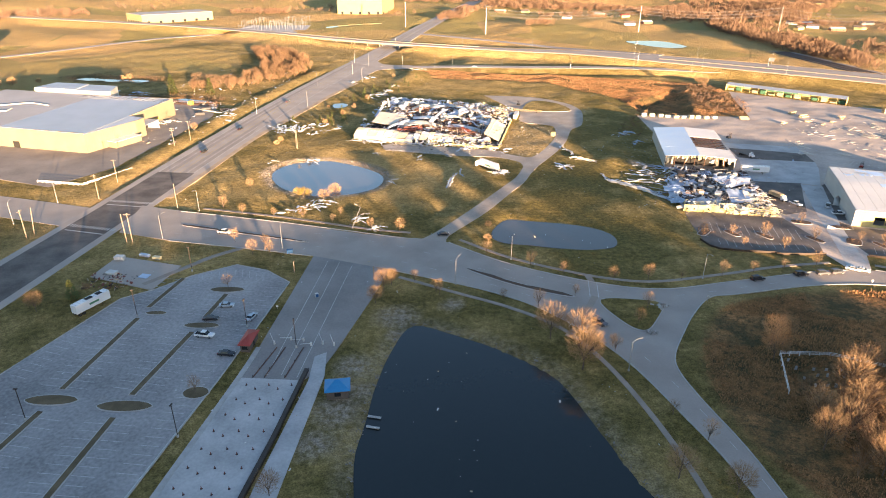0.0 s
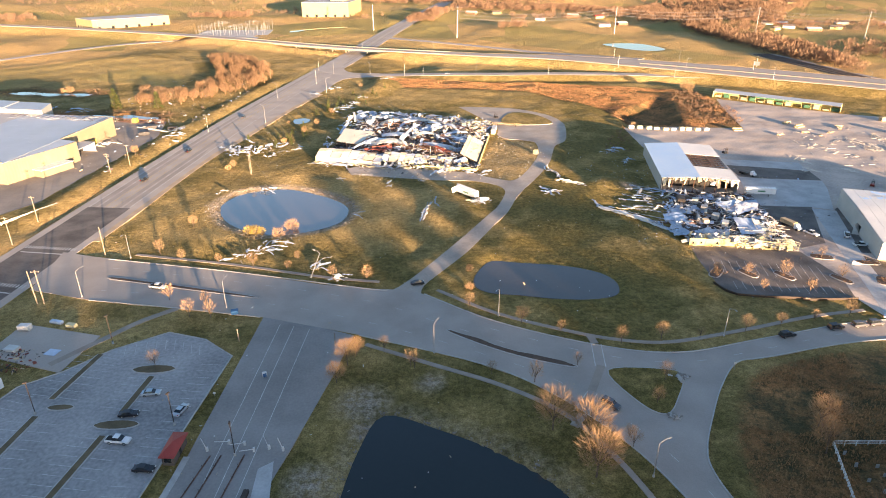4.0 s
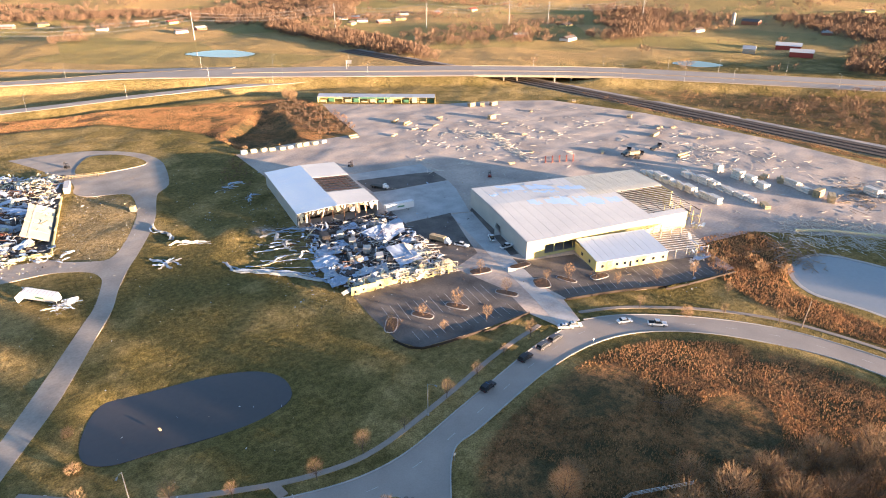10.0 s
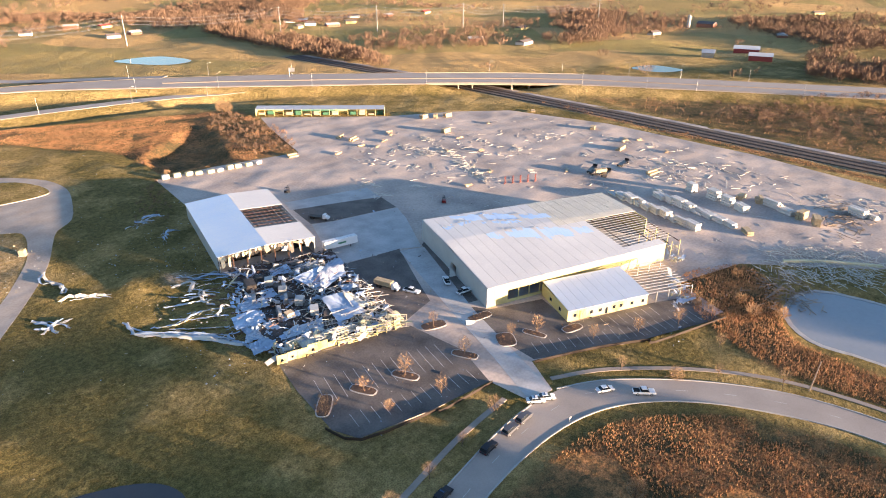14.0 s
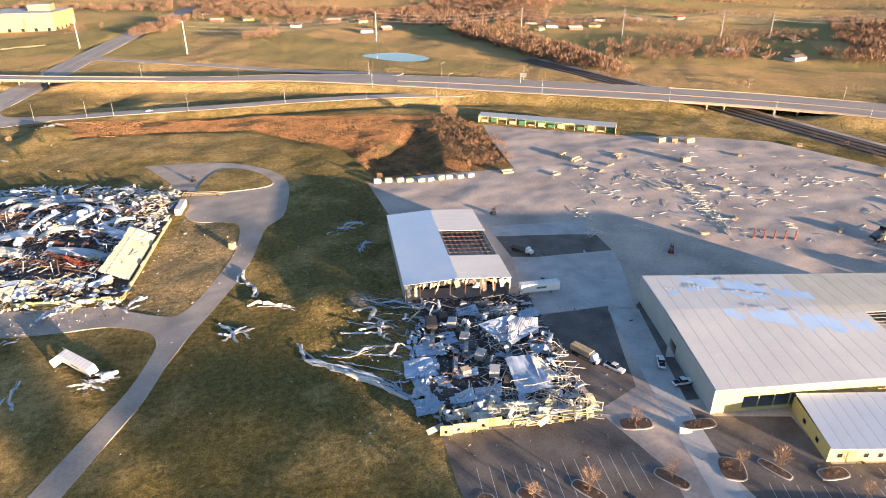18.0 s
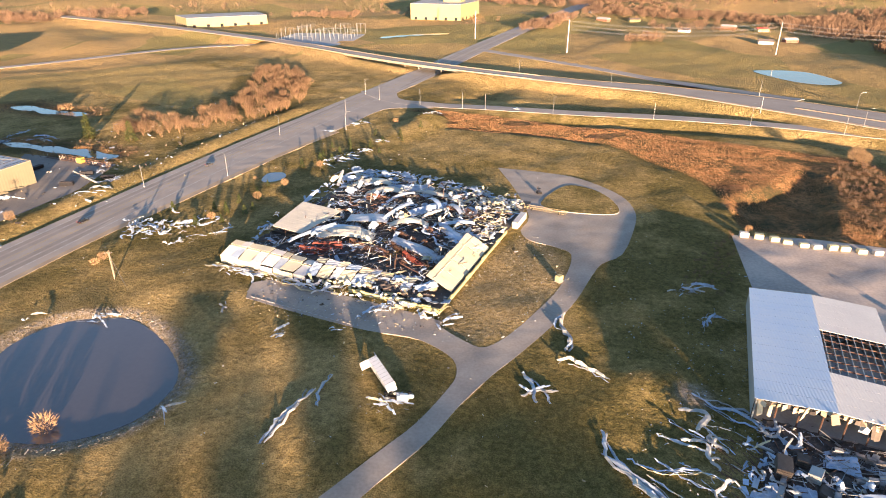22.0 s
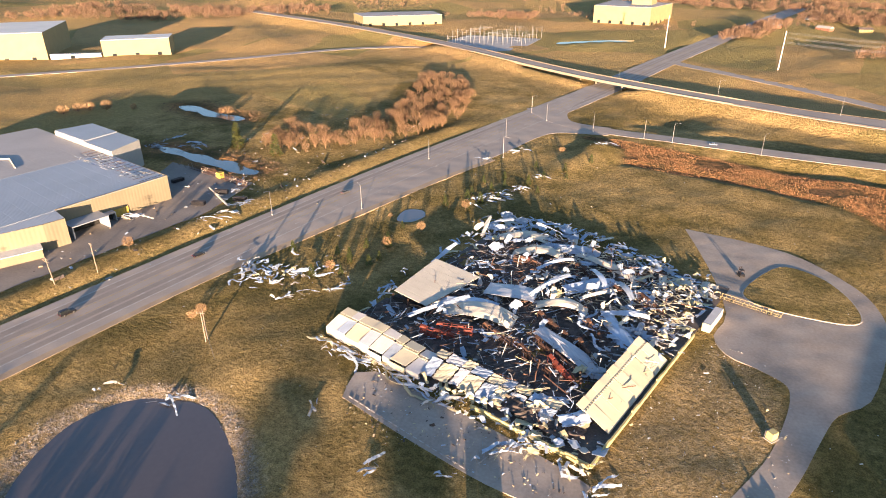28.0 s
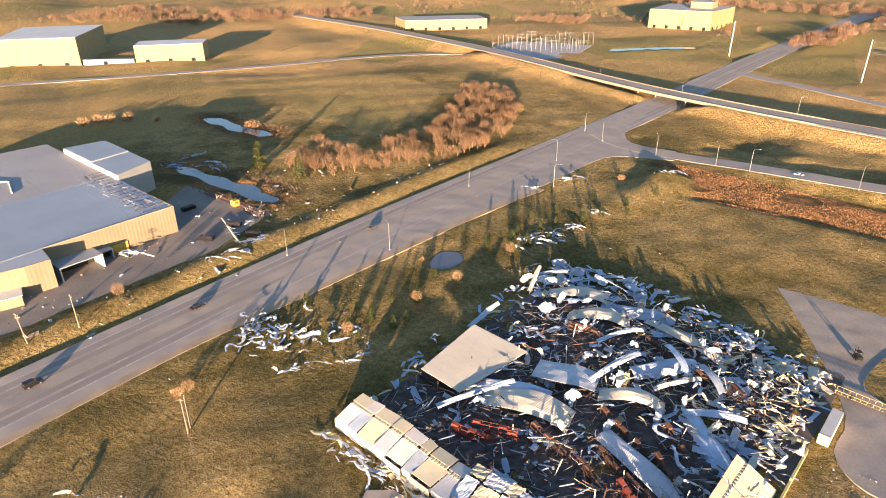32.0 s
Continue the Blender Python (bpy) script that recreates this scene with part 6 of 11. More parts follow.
for i, (x, y, r, z) in enumerate(h_at):
    m = pose(x * U, y * U, gz(x * U, y * U) if z == 0 else max(gz(x * U, y * U), 0), 0, 0, 60 * (i % 3) + r)
    if i == 0:
        HL.matrix_basis = m
    else:
        copy_thing(HL, m)


def utility_pole(x, y, h, rz, arms=1, lean=0, label="weathered wooden utility pole with a crossarm"):
    root = empty("utility_pole", pose(x * U, y * U, gz(x * U, y * U) - 0.3, lean, 0, rz), label, "utility pole", "utility poles")
    bm = bmesh.new()
    rod(bm, (0, 0, 0), (0, 0, h), 0.2, 0.13, 8)
    part("pole", bm, M_POLE, root)
    for k in range(arms):
        part("crossarm", boxes((-1.3, 1.3, -0.06, 0.06, h - 0.7 - k, h - 0.55 - k)), M_POLE, root)
        for s in (-1.15, -0.4, 0.4, 1.15):
            bm = bmesh.new()
            rod(bm, (s, 0, h - 0.55 - k), (s, 0, h - 0.3 - k), 0.06, 0.05)
            part("insulator", bm, M_GALV, root)
    return root


for x, y, h, rz, a, le in ((-76.3, 323.7, 11, 20, 1, 0), (-77.2, 325.2, 10.6, 20, 0, 0), (-107, 239, 12, 10, 0, 0), (-110, 205, 12.5, 5, 1, 0), (-112, 205, 12.5, 5, 0, 2), (-150, 209, 12, 80, 1, 0), (-149, 212, 12, 80, 0, 8), (-143, 248, 12, 0, 1, 0), (-145, 269, 12, -10, 1, 0), (-137, 337, 12, -10, 1, 0), (-141, 325, 11, 0, 2, 3), (186.8, 147, 10, 0, 0, 4)):
    utility_pole(x, y, h, rz, a, le)
gw = bmesh.new()
rod(gw, (-76.3 * U, 323.7 * U, 9.5), (-68 * U, 318.5 * U, 0), 0.04, seg=4)
tagged(part("guy_wire", gw, M_GALV), "slack steel guy wire of the utility pole", "wire")


def pylon(x, y, h, rz):
    root = empty("pylon", pose(x * U, y * U, gz(x * U, y * U) - 0.5, 0, 0, rz), "tall pale transmission pole with crossarms", "pylon", "pylons")
    bm = bmesh.new()
    rod(bm, (0, 0, 0), (0, 0, h), 0.75, 0.35, 8)
    part("pole", bm, M_GALV, root)
    for k in range(3):
        bm = bmesh.new()
        rod(bm, (-4, 0, h - 2 - 4 * k), (4, 0, h - 2 - 4 * k), 0.22, seg=5)
        part("crossarm", bm, M_GALV, root)


PY = [(-52, 905), (51, 823), (250, 862), (418, 839), (520, 785), (640, 760), (705, 750), (850, 700)]
for x, y in PY:
    pylon(x, y, 34, 80)
bm = bmesh.new()
for (ax, ay), (bx, by) in zip(PY[1:-1], PY[2:]):
    za, zb = gz(ax * U, ay * U), gz(bx * U, by * U)
    for h in (24, 28, 32):
        for s in (-3.6, 3.6):
            pts = [Vector((ax * U + (bx - ax) * U * t, ay * U + (by - ay) * U * t + s, za + (zb - za) * t + h - 6 * 4 * t * (1 - t))) for t in (0, 0.25, 0.5, 0.75, 1)]
            for p, q_ in zip(pts[:-1], pts[1:]):
                rod(bm, p, q_, 0.07, seg=3)
tagged(part("power_lines", bm, M_GALV), "sagging transmission wires between the pylons", "wire", kind="stuff")

# substation
bm = bmesh.new()
for i in range(9):
    for j in range(6):
        x, y = -255 + i * 9 + rng.uniform(-1, 1), 830 + j * 12 + i * 3
        h = rng.choice((6, 9, 13))
        rod(bm, (x * U, y * U, 0), (x * U, y * U, h), 0.25, seg=4)
        if i < 8:
            rod(bm, (x * U, y * U, h - 1), ((x + 9) * U, (y + 3) * U, h - 1), 0.14, seg=3)
sub = part("substation", bm, M_GALV)
tagged(sub, "grey steel frames and posts of a switchyard", "substation", kind="stuff")
structure(slab("pavement", uu([(-262, 822), (-172, 798), (-180, 905), (-262, 898)]), -0.2, 0.15, M_CONC), "pale gravel pad of the switchyard", "pad")

# motorway sign gantry
g_ = empty("sign_gantry", pose(277 * U, 560 * U, 5.0, 0, 0, -35), "steel motorway gantry seen from the back of its sign", "gantry")
bm = bmesh.new()
rod(bm, (0, 0, 0), (0, 0, 8.5), 0.3, 0.25, 8)
part("post", bm, M_GALV, g_)
part("sign_back", boxes((-0.6, 4.4, -0.12, 0.12, 5.2, 8.4), bevel=0.03), M_GALV, g_)
bm = bmesh.new()
for k in range(5):
    rod(bm, (k - 0.2, 0.15, 5.3), (k + 0.6, 0.15, 8.3), 0.06, seg=4)
part("bracing", bm, M_GALV, g_)


# ---- car park lamps ----
def lot_lamp():
    root = empty("car_park_lamp", Matrix(), "dark bronze car-park lamp with a box head", "street lamp", "car park lamps")
    bm = bmesh.new()
    rod(bm, (0, 0, 0.8), (0, 0, 9.5), 0.11, 0.1, 6)
    part("pole", bm, M_BRONZE, root)
    part("head", boxes((-0.5, 0.5, -0.2, 0.2, 9.4, 9.65), bevel=0.03), M_BRONZE, root)
    bm = bmesh.new()
    rod(bm, (0, 0, 0), (0, 0, 0.8), 0.3, 0.3, 10)
    part("base", bm, M_KERB, root)
    return root


M_BRONZE = mat("dark_bronze", (0.06, 0.045, 0.035), (0.04, 0.03, 0.025), 0.5, 0.4, 1, 6, 0.02)
LL = lot_lamp()
ll = [(-92, 111), (-86.5, 155), (-81, 183), (-54, 150), (-56.5, 106), (-38.3, 140)]
for i, (x, y) in enumerate(ll):
    m = pose(x * U, y * U, 0.1, 0, 0, 20 * i)
    if i == 0:
        LL.matrix_basis = m
    else:
        copy_thing(LL, m)
for x, y in ((-48, 183), (-22, 180)):
    bm = bmesh.new()
    rod(bm, (0, 0, -0.3), (0, 0, 4.2), 0.16, 0.13, 8)
    p = part("post", bm, M_POLE)
    p.matrix_basis = Matrix.Translation((x * U, y * U, 0))
    tagged(p, "short broken brown wooden post", "post")


# ---- gate lanes: barrier gates, cones, rails ----
def gate(x, y, rz, up):
    root = empty("barrier_gate", pose(x * U, y * U, 0.1, 0, 0, rz), "white lane barrier with its arm raised" if up else "white lane barrier with its arm across the lane", "barrier gate", "barrier gates")
    part("cabinet", boxes((-0.25, 0.25, -0.25, 0.25, 0, 1.15), bevel=0.03), M_WHITE, root)
    a = part("arm", boxes((0, 3.2, -0.05, 0.05, -0.07, 0.07)), M_WHITE, root)
    a.matrix_basis = pose(0, 0.3, 1.0, 0, -75 if up else 0, 0)


for x, y, rz, up in ((-44.4, 141.5, 180, True), (-40.4, 143.5, 180, False), (-37, 143, 190, False), (-34.6, 141, 190, False), (-31.6, 141.6, 170, True), (-28.6, 141, 180, True)):
    gate(x, y, rz, up)


def cone():
    root = empty("traffic_marker", Matrix(), "short dark lane marker post on a square base", "traffic cone", "lane markers")
    part("base", boxes((-0.24, 0.24, -0.24, 0.24, 0, 0.07), bevel=0.02), M_RUBBER, root)
    bm = bmesh.new()
    rod(bm, (0, 0, 0.07), (0, 0, 0.75), 0.13, 0.05, 8)
    part("post", bm, M_STEELR, root)
    return root


CN = cone()
k = 0
for lane in range(5):
    for j in range(9):
        y = 124 - j * 5.4 - (lane % 2) * 1.5
        x = -46.8 + lane * 2.7 + (y - 126) * (0.155 + 0.02 * (2 - lane) * 0.0) + 0.2
        m = pose(x * U, y * U, 0.125, 0, 0, 13 * k)
        if k == 0:
            CN.matrix_basis = m
        else:
            copy_thing(CN, m)
        k += 1
for x0, x1 in ((-46.2, -43.4), (-43.4, -41.2), (-38.4, -36.4)):
    rt = empty("lane_divider", Matrix(), "low yellow and black lane divider with posts", "lane divider", "lane dividers")
    for j in range(4):
        t = j / 4
        a, b = Vector((x0 + (x1 - x0) * t, 127 + 13 * t)), Vector((x0 + (x1 - x0) * (t + 0.25), 127 + 13 * (t + 0.25)))
        ribbon("rail", [(a.x * U, a.y * U), (b.x * U, b.y * U)], 0.25, 0.1, 0.32, M_STEEL, rt)
        bm = bmesh.new()
        rod(bm, (a.x * U, a.y * U, 0.1), (a.x * U, a.y * U, 0.95), 0.07, seg=6)
        part("post", bm, M_BRONZE, rt)
hedge = ribbon("hedge", uu([(-33.6, 130), (-36, 105), (-40.5, 70), (-45, 30)]), 1.1, 0.0, 0.9, M_BRONZE)
tagged(hedge, "dark metal rail fence along the gate lanes", "fence", kind="structure")
for dx in (0, 3.4):
    rt = empty("small_dock", pose(-15.3 * U, (110 + dx) * U, -0.75, 0, 0, -12), "little pale jetty at the pond's edge", "jetty")
    part("deck", boxes((-1.6, 1.8, -0.35, 0.35, 0.3, 0.42)), M_KERB, rt)
    for s in (-1.2, 1.4):
        part("leg", boxes((s - 0.06, s + 0.06, -0.3, 0.3, -0.6, 0.3)), M_POLE, rt)
b_ = empty("skip", pose(-52.5 * U, 197 * U, 0.1, 0, 0, 15), "dark blue refuse skip", "skip")
part("body", boxes((-1.1, 1.1, -0.8, 0.8, 0.15, 1.4), bevel=0.05), M_BLUED, b_)
part("lid", boxes((-1.15, 1.15, -0.85, 0.85, 1.4, 1.5), bevel=0.03), M_BLUED, b_)
w_ = empty("washed_up_cabinet", pose(-37.8 * U, 167 * U, 0.1, 0, 0, 20), "white cabinet thrown into the lane", "cabinet")
part("body", boxes((-0.6, 0.6, -0.45, 0.45, 0, 1.3), bevel=0.05), M_WHITE, w_)
part("door", boxes((-0.5, 0.5, -0.48, -0.45, 0.1, 1.2)), M_BLUED, w_)


# ---- vehicles ----
M_BUNDLE = ribbed("board_bundle", (0.5, 0.4, 0.25), (0.36, 0.28, 0.17), 0.17, 2, 0.85, 0.0, 1.0, 0.8)
def paint(name, col, metal=0.2):
    return mat(name, col, tuple(c * 0.9 for c in col), 0.3, metal, 0.5, 3, 0.0, 0.6, spec=0.5)


P_WHITE, P_BLACK, P_GREY, P_BLUE, P_SILV, P_RED = paint("car_white", (0.72, 0.72, 0.72), 0), paint("car_black", (0.018, 0.018, 0.022)), paint("car_grey", (0.1, 0.1, 0.11)), paint("car_blue", (0.05, 0.1, 0.2)), paint("car_silver", (0.4, 0.45, 0.5)), paint("car_red", (0.3, 0.03, 0.02))
M_LIGHTR, M_LIGHTW = paint("tail_lamp", (0.3, 0.01, 0.01), 0), paint("head_lamp", (0.8, 0.8, 0.75), 0)


def prism(bm, prof, w, taper=0.0):
    """A side profile (x, z) extruded across the width, narrowed at the top by taper."""
    zs = [p[1] for p in prof]
    lo, hi = min(zs), max(zs)
    rows = []
    for s in (-1, 1):
        rows.append([bm.verts.new((x, s * (w / 2 - taper * (z - lo) / (hi - lo)), z)) for x, z in prof])
    n = len(prof)
    bm.faces.new(rows[0])
    bm.faces.new(rows[1][::-1])
    for i in range(n):
        bm.faces.new((rows[0][(i + 1) % n], rows[0][i], rows[1][i], rows[1][(i + 1) % n]))
    bmesh.ops.recalc_face_normals(bm, faces=bm.faces)
    bmesh.ops.bevel(bm, geom=[e for e in bm.edges if e.calc_face_angle(0) > 0.5], offset=0.05, segments=1, affect="EDGES")


SHAPES = {
    "sedan": dict(l=4.8, w=1.85, body=[(-2.4, 0.35), (-2.4, 0.85), (-1.5, 0.98), (1.0, 0.95), (2.2, 0.8), (2.4, 0.6), (2.38, 0.32)], cab=[(-1.7, 0.95), (-1.0, 1.4), (0.4, 1.43), (1.25, 0.93)], wb=(-1.45, 1.45), r=0.33),
    "suv": dict(l=5.0, w=2.0, body=[(-2.5, 0.4), (-2.5, 1.05), (1.0, 1.1), (2.3, 1.0), (2.5, 0.75), (2.48, 0.4)], cab=[(-2.42, 1.05), (-2.2, 1.75), (0.3, 1.8), (1.15, 1.08)], wb=(-1.5, 1.5), r=0.38),
    "pickup": dict(l=5.8, w=2.0, body=[(-2.9, 0.5), (-2.9, 1.1), (-0.9, 1.1), (1.3, 1.12), (2.75, 1.05), (2.9, 0.8), (2.88, 0.48)], cab=[(-0.95, 1.08), (-0.75, 1.85), (0.6, 1.88), (1.35, 1.1)], wb=(-1.75, 1.85), r=0.4),
}


def car(kind, x, y, rz, m_body, label, roofrack=False, z=0.11):
    s = SHAPES[kind]
    root = empty({"sedan": "car", "suv": "suv", "pickup": "pickup_truck"}[kind], pose(x * U, y * U, z, 0, 0, rz), label, {"sedan": "car", "suv": "car", "pickup": "pickup"}[kind])
    bm = bmesh.new()
    prism(bm, s["body"], s["w"], 0.06)
    body = part("body", bm, m_body, root)
    bm = bmesh.new()
    prism(bm, s["cab"], s["w"] - 0.12, 0.2)
    part("window_band", bm, M_GLASS, root, "dark car glass")
    c = s["cab"]
    top = [p for p in c if p[1] > (c[0][1] + 0.3)]
    x0, x1, zt = min(p[0] for p in top), max(p[0] for p in top), max(p[1] for p in top)
    part("roof", boxes((x0 - 0.05, x1 + 0.05, -s["w"] / 2 + 0.24, s["w"] / 2 - 0.24, zt - 0.04, zt + 0.05), bevel=0.02), m_body, root)
    if kind == "pickup":
        part("load_bed", boxes((-2.7, -1.05, -0.8, 0.8, 1.105, 1.13)), M_RUBBER, root, "dark open load bed")
    for wx in s["wb"]:
        for sy in (-1, 1):
            bm = bmesh.new()
            rod(bm, (wx, sy * (s["w"] / 2 - 0.22), s["r"]), (wx, sy * (s["w"] / 2 + 0.01), s["r"]), s["r"], seg=12)
            wheel = part("wheel", bm, M_RUBBER, root)
            bm = bmesh.new()
            rod(bm, (wx, sy * (s["w"] / 2), s["r"]), (wx, sy * (s["w"] / 2 + 0.025), s["r"]), s["r"] * 0.6, seg=10)
            part("rim", bm, M_GALV, wheel)
    for sy in (-1, 1):
        part("tail_lamp", boxes((-s["l"] / 2 - 0.02, -s["l"] / 2 + 0.05, sy * 0.7 - 0.14, sy * 0.7 + 0.14, 0.72, 0.92)), M_LIGHTR, root)
        part("headlamp", boxes((s["l"] / 2 - 0.14, s["l"] / 2 + 0.015, sy * 0.68 - 0.18, sy * 0.68 + 0.18, 0.6, 0.74)), M_LIGHTW, root)
    if roofrack:
        part("light_bar", boxes((-0.5, -0.2, -0.55, 0.55, zt + 0.05, zt + 0.17), bevel=0.02), P_BLUE, root, "blue roof light bar")
    return root


car("pickup", -64, 145, -8, P_WHITE, "white pickup parked in a bay")
car("sedan", -54, 154.5, 75, P_SILV, "pale blue saloon parked by the booth")
car("sedan", -63, 161, 5, P_SILV, "silver-blue saloon parked in a bay")
car("sedan", -65.2, 153.6, 5, P_BLACK, "dark saloon parked by the kerb island")
car("sedan", -55.5, 136.5, -5, P_BLACK, "black saloon parked in a bay")
car("pickup", -80, 213.5, -14, P_WHITE, "white pickup on the boulevard")
car("sedan", 0, 213, 15, P_BLACK, "dark car parked at the mouth of the drive")
car("suv", 100, 179.3, 12, P_BLACK, "black patrol car parked along the kerb", True)
car("suv", 115.5, 182.6, 10, P_BLACK, "black off-roader parked along the kerb")
car("suv", 123, 183.5, 8, P_GREY, "dark grey off-roader parked along the kerb")
car("suv", 128, 184.2, 8, P_GREY, "dark off-roader parked beside the drive")
car("sedan", 134.6, 186.6, -35, P_WHITE, "white patrol car blocking the yard drive", True)
car("sedan", 137.2, 185.8, -35, P_WHITE, "white patrol car parked beside another", True)
car("sedan", 150, 178.6, -25, P_WHITE, "white saloon on the curve")
car("pickup", 156, 172, -43, P_WHITE, "white pickup on the curve")
car("suv", 44, 152.5, -48, P_GREY, "dark grey people carrier on the side carriageway")
car("pickup", 157, 235, -5, P_WHITE, "white pickup beside the hall")
car("pickup", 157.3, 243.5, 60, P_WHITE, "white pickup crushed by the torn wall")
car("sedan", -117, 361, 81, P_BLACK, "black car driving on the highway")
car("suv", -122.5, 316, 82, P_BLACK, "dark off-roader driving on the highway")
car("sedan", -106, 433, 81, P_GREY, "dark car driving on the highway")
car("sedan", 27, 571, -8, P_WHITE, "white car on the slip road", z=1.4)
car("suv", 200, 560, -25, P_WHITE, "white van on the motorway", z=5.76) if False else None


def box_trailer(x, y, z, rz, ry=0, L=13.5, label="white box trailer", tractor=False, rx=0):
    root = empty("semi_trailer", pose(x * U, y * U, z, rx, ry, rz), label, "trailer")
    part("box", boxes((-L / 2, L / 2, -1.28, 1.28, 1.15, 4.0), bevel=0.04), P_WHITE, root)
    part("chassis", boxes((-L / 2, L / 2 - 1, -0.5, 0.5, 0.85, 1.15)), M_BRONZE, root)
    for wx in (-L / 2 + 1.0, -L / 2 + 2.3):
        for s in (-1, 1):
            bm = bmesh.new()
            rod(bm, (wx, s * 0.75, 0.52), (wx, s * 1.28, 0.52), 0.52, seg=12)
            part("wheel", bm, M_RUBBER, root)
    for s in (-1, 1):
        part("landing_leg", boxes((L / 2 - 3, L / 2 - 2.8, s * 0.9 - 0.08, s * 0.9 + 0.08, 0.0, 1.15)), M_BRONZE, root)
    part("marking", boxes((-1.4, 2.0, -1.295, -1.28, 2.2, 2.9)), M_GREEN, root, "plain green marking on the side")
    for k in range(9):
        part("rib", boxes((-L / 2 + 0.6 + k * (L - 1.2) / 8 - 0.03, -L / 2 + 0.6 + k * (L - 1.2) / 8 + 0.03, -1.3, 1.3, 3.98, 4.03)), M_GALV, root)
    return root


box_trailer(146, 286.5, 0.1, -8, label="white box trailer parked beside the ruined hall")
box_trailer(-101.5, 159.5, 0.1, 64, L=12.0, label="white box trailer with roof vents parked on the asphalt")
part("roof_vent", boxes((-0.9, 0.9, -0.8, 0.8, 4.0, 4.12)), M_DARK, bpy.data.objects["semi_trailer.001"]).location = (3, 0, 0)
part("roof_vent", boxes((-1.2, 1.2, -0.8, 0.8, 4.0, 4.12)), M_DARK, bpy.data.objects["semi_trailer.001"]).location = (-0.5, 0, 0)
box_trailer(22, 290.5, 0.3, -52, L=13.0, label="white box trailer thrown down beside the drive, its rear torn open", rx=14)
WRECK = bpy.data.objects["semi_trailer.002"]
part("door_leaf", boxes((-6.62, -6.52, -3.75, -1.32, 1.25, 3.9), bevel=0.03), P_WHITE, WRECK, "torn rear door hanging open")
part("door_leaf", boxes((-8.4, -6.6, 1.2, 1.28, 1.4, 3.8), bevel=0.03), P_WHITE, WRECK, "torn rear door hanging open")
# near-black plate on the closed box paints the shade of its inside
part("opening", boxes((-6.53, -6.51, -1.15, 1.15, 1.3, 3.85)), M_DARK, WRECK, "near-black plate standing in for the shade inside the torn rear")


def crushed_tractor(x, y, rz):
    """The lorry's tractor, on its side, its roof and fairing torn off."""
    root = empty("lorry_tractor", pose(x * U, y * U, gz(x * U, y * U) + 0.1, 78, 6, rz), "white lorry tractor on its side, crushed and torn open", "lorry")
    part("cab", boxes((0.6, 2.9, -1.2, 1.2, 1.0, 2.7), bevel=0.22), P_WHITE, root)
    part("bonnet", boxes((2.85, 4.4, -0.9, 0.9, 0.9, 1.75), bevel=0.2), P_WHITE, root)
    part("windscreen", boxes((2.88, 2.95, -1.0, 1.0, 1.8, 2.5), bevel=0.02), M_GLASS, root)
    part("chassis", boxes((-3.4, 4.2, -0.45, 0.45, 0.6, 0.95), bevel=0.04), M_BRONZE, root)
    part("fairing", boxes((-0.2, 0.5, -1.25, 1.25, 1.1, 3.4), bevel=0.1), P_WHITE, root)
    part("fuel_tank", boxes((-0.9, 1.0, 0.55, 1.2, 0.35, 0.95), bevel=0.15), M_GALV, root)
    for wx in (3.4, -1.6, -2.8):
        for s in (-1, 1):
            bm = bmesh.new()
            rod(bm, (wx, s * 0.7, 0.5), (wx, s * 1.2, 0.5), 0.5, seg=12)
            part("wheel", bm, M_RUBBER, root)


crushed_tractor(26.2, 285.8, 20)


def flat_truck(x, y, rz, label, load=True, col=None):
    root = empty("lorry", pose(x * U, y * U, 0.1, 0, 0, rz), label, "lorry")
    bm = bmesh.new()
    prism(bm, [(2.2, 0.6), (2.2, 2.5), (3.2, 2.55), (3.7, 1.6), (4.6, 1.4), (4.7, 0.6)], 2.3, 0.1)
    part("cab", bm, col or P_WHITE, root)
    part("windscreen", boxes((3.3, 3.42, -0.9, 0.9, 1.75, 2.3)), M_GLASS, root)
    part("bed", boxes((-4.6, 2.1, -1.25, 1.25, 1.0, 1.2), bevel=0.03), M_BRONZE, root)
    for wx in (-3.2, -2.0, 3.8):
        for s in (-1, 1):
            bm = bmesh.new()
            rod(bm, (wx, s * 0.8, 0.5), (wx, s * 1.25, 0.5), 0.5, seg=12)
            part("wheel", bm, M_RUBBER, root)
    if load:
        for i in range(3):
            for j in range(2):
                part("timber_pack", boxes((-4.5 + i * 2.2, -2.4 + i * 2.2, -1.2 + j * 1.22, -0.02 + j * 1.22, 1.2, 2.8), bevel=0.03), M_BUNDLE, root, "pale sawn boards strapped in bundles")
    return root


flat_truck(141, 252.5, -68, "white flatbed lorry loaded with sawn timber")
flat_truck(154, 314, -58, "white flatbed lorry standing empty in the yard", False)
flat_truck(280, 277, 160, "dark flatbed lorry in the yard", True, P_BLACK)
car("pickup", 145, 245.5, -65, P_WHITE, "white van-bodied pickup beside the loaded lorry")


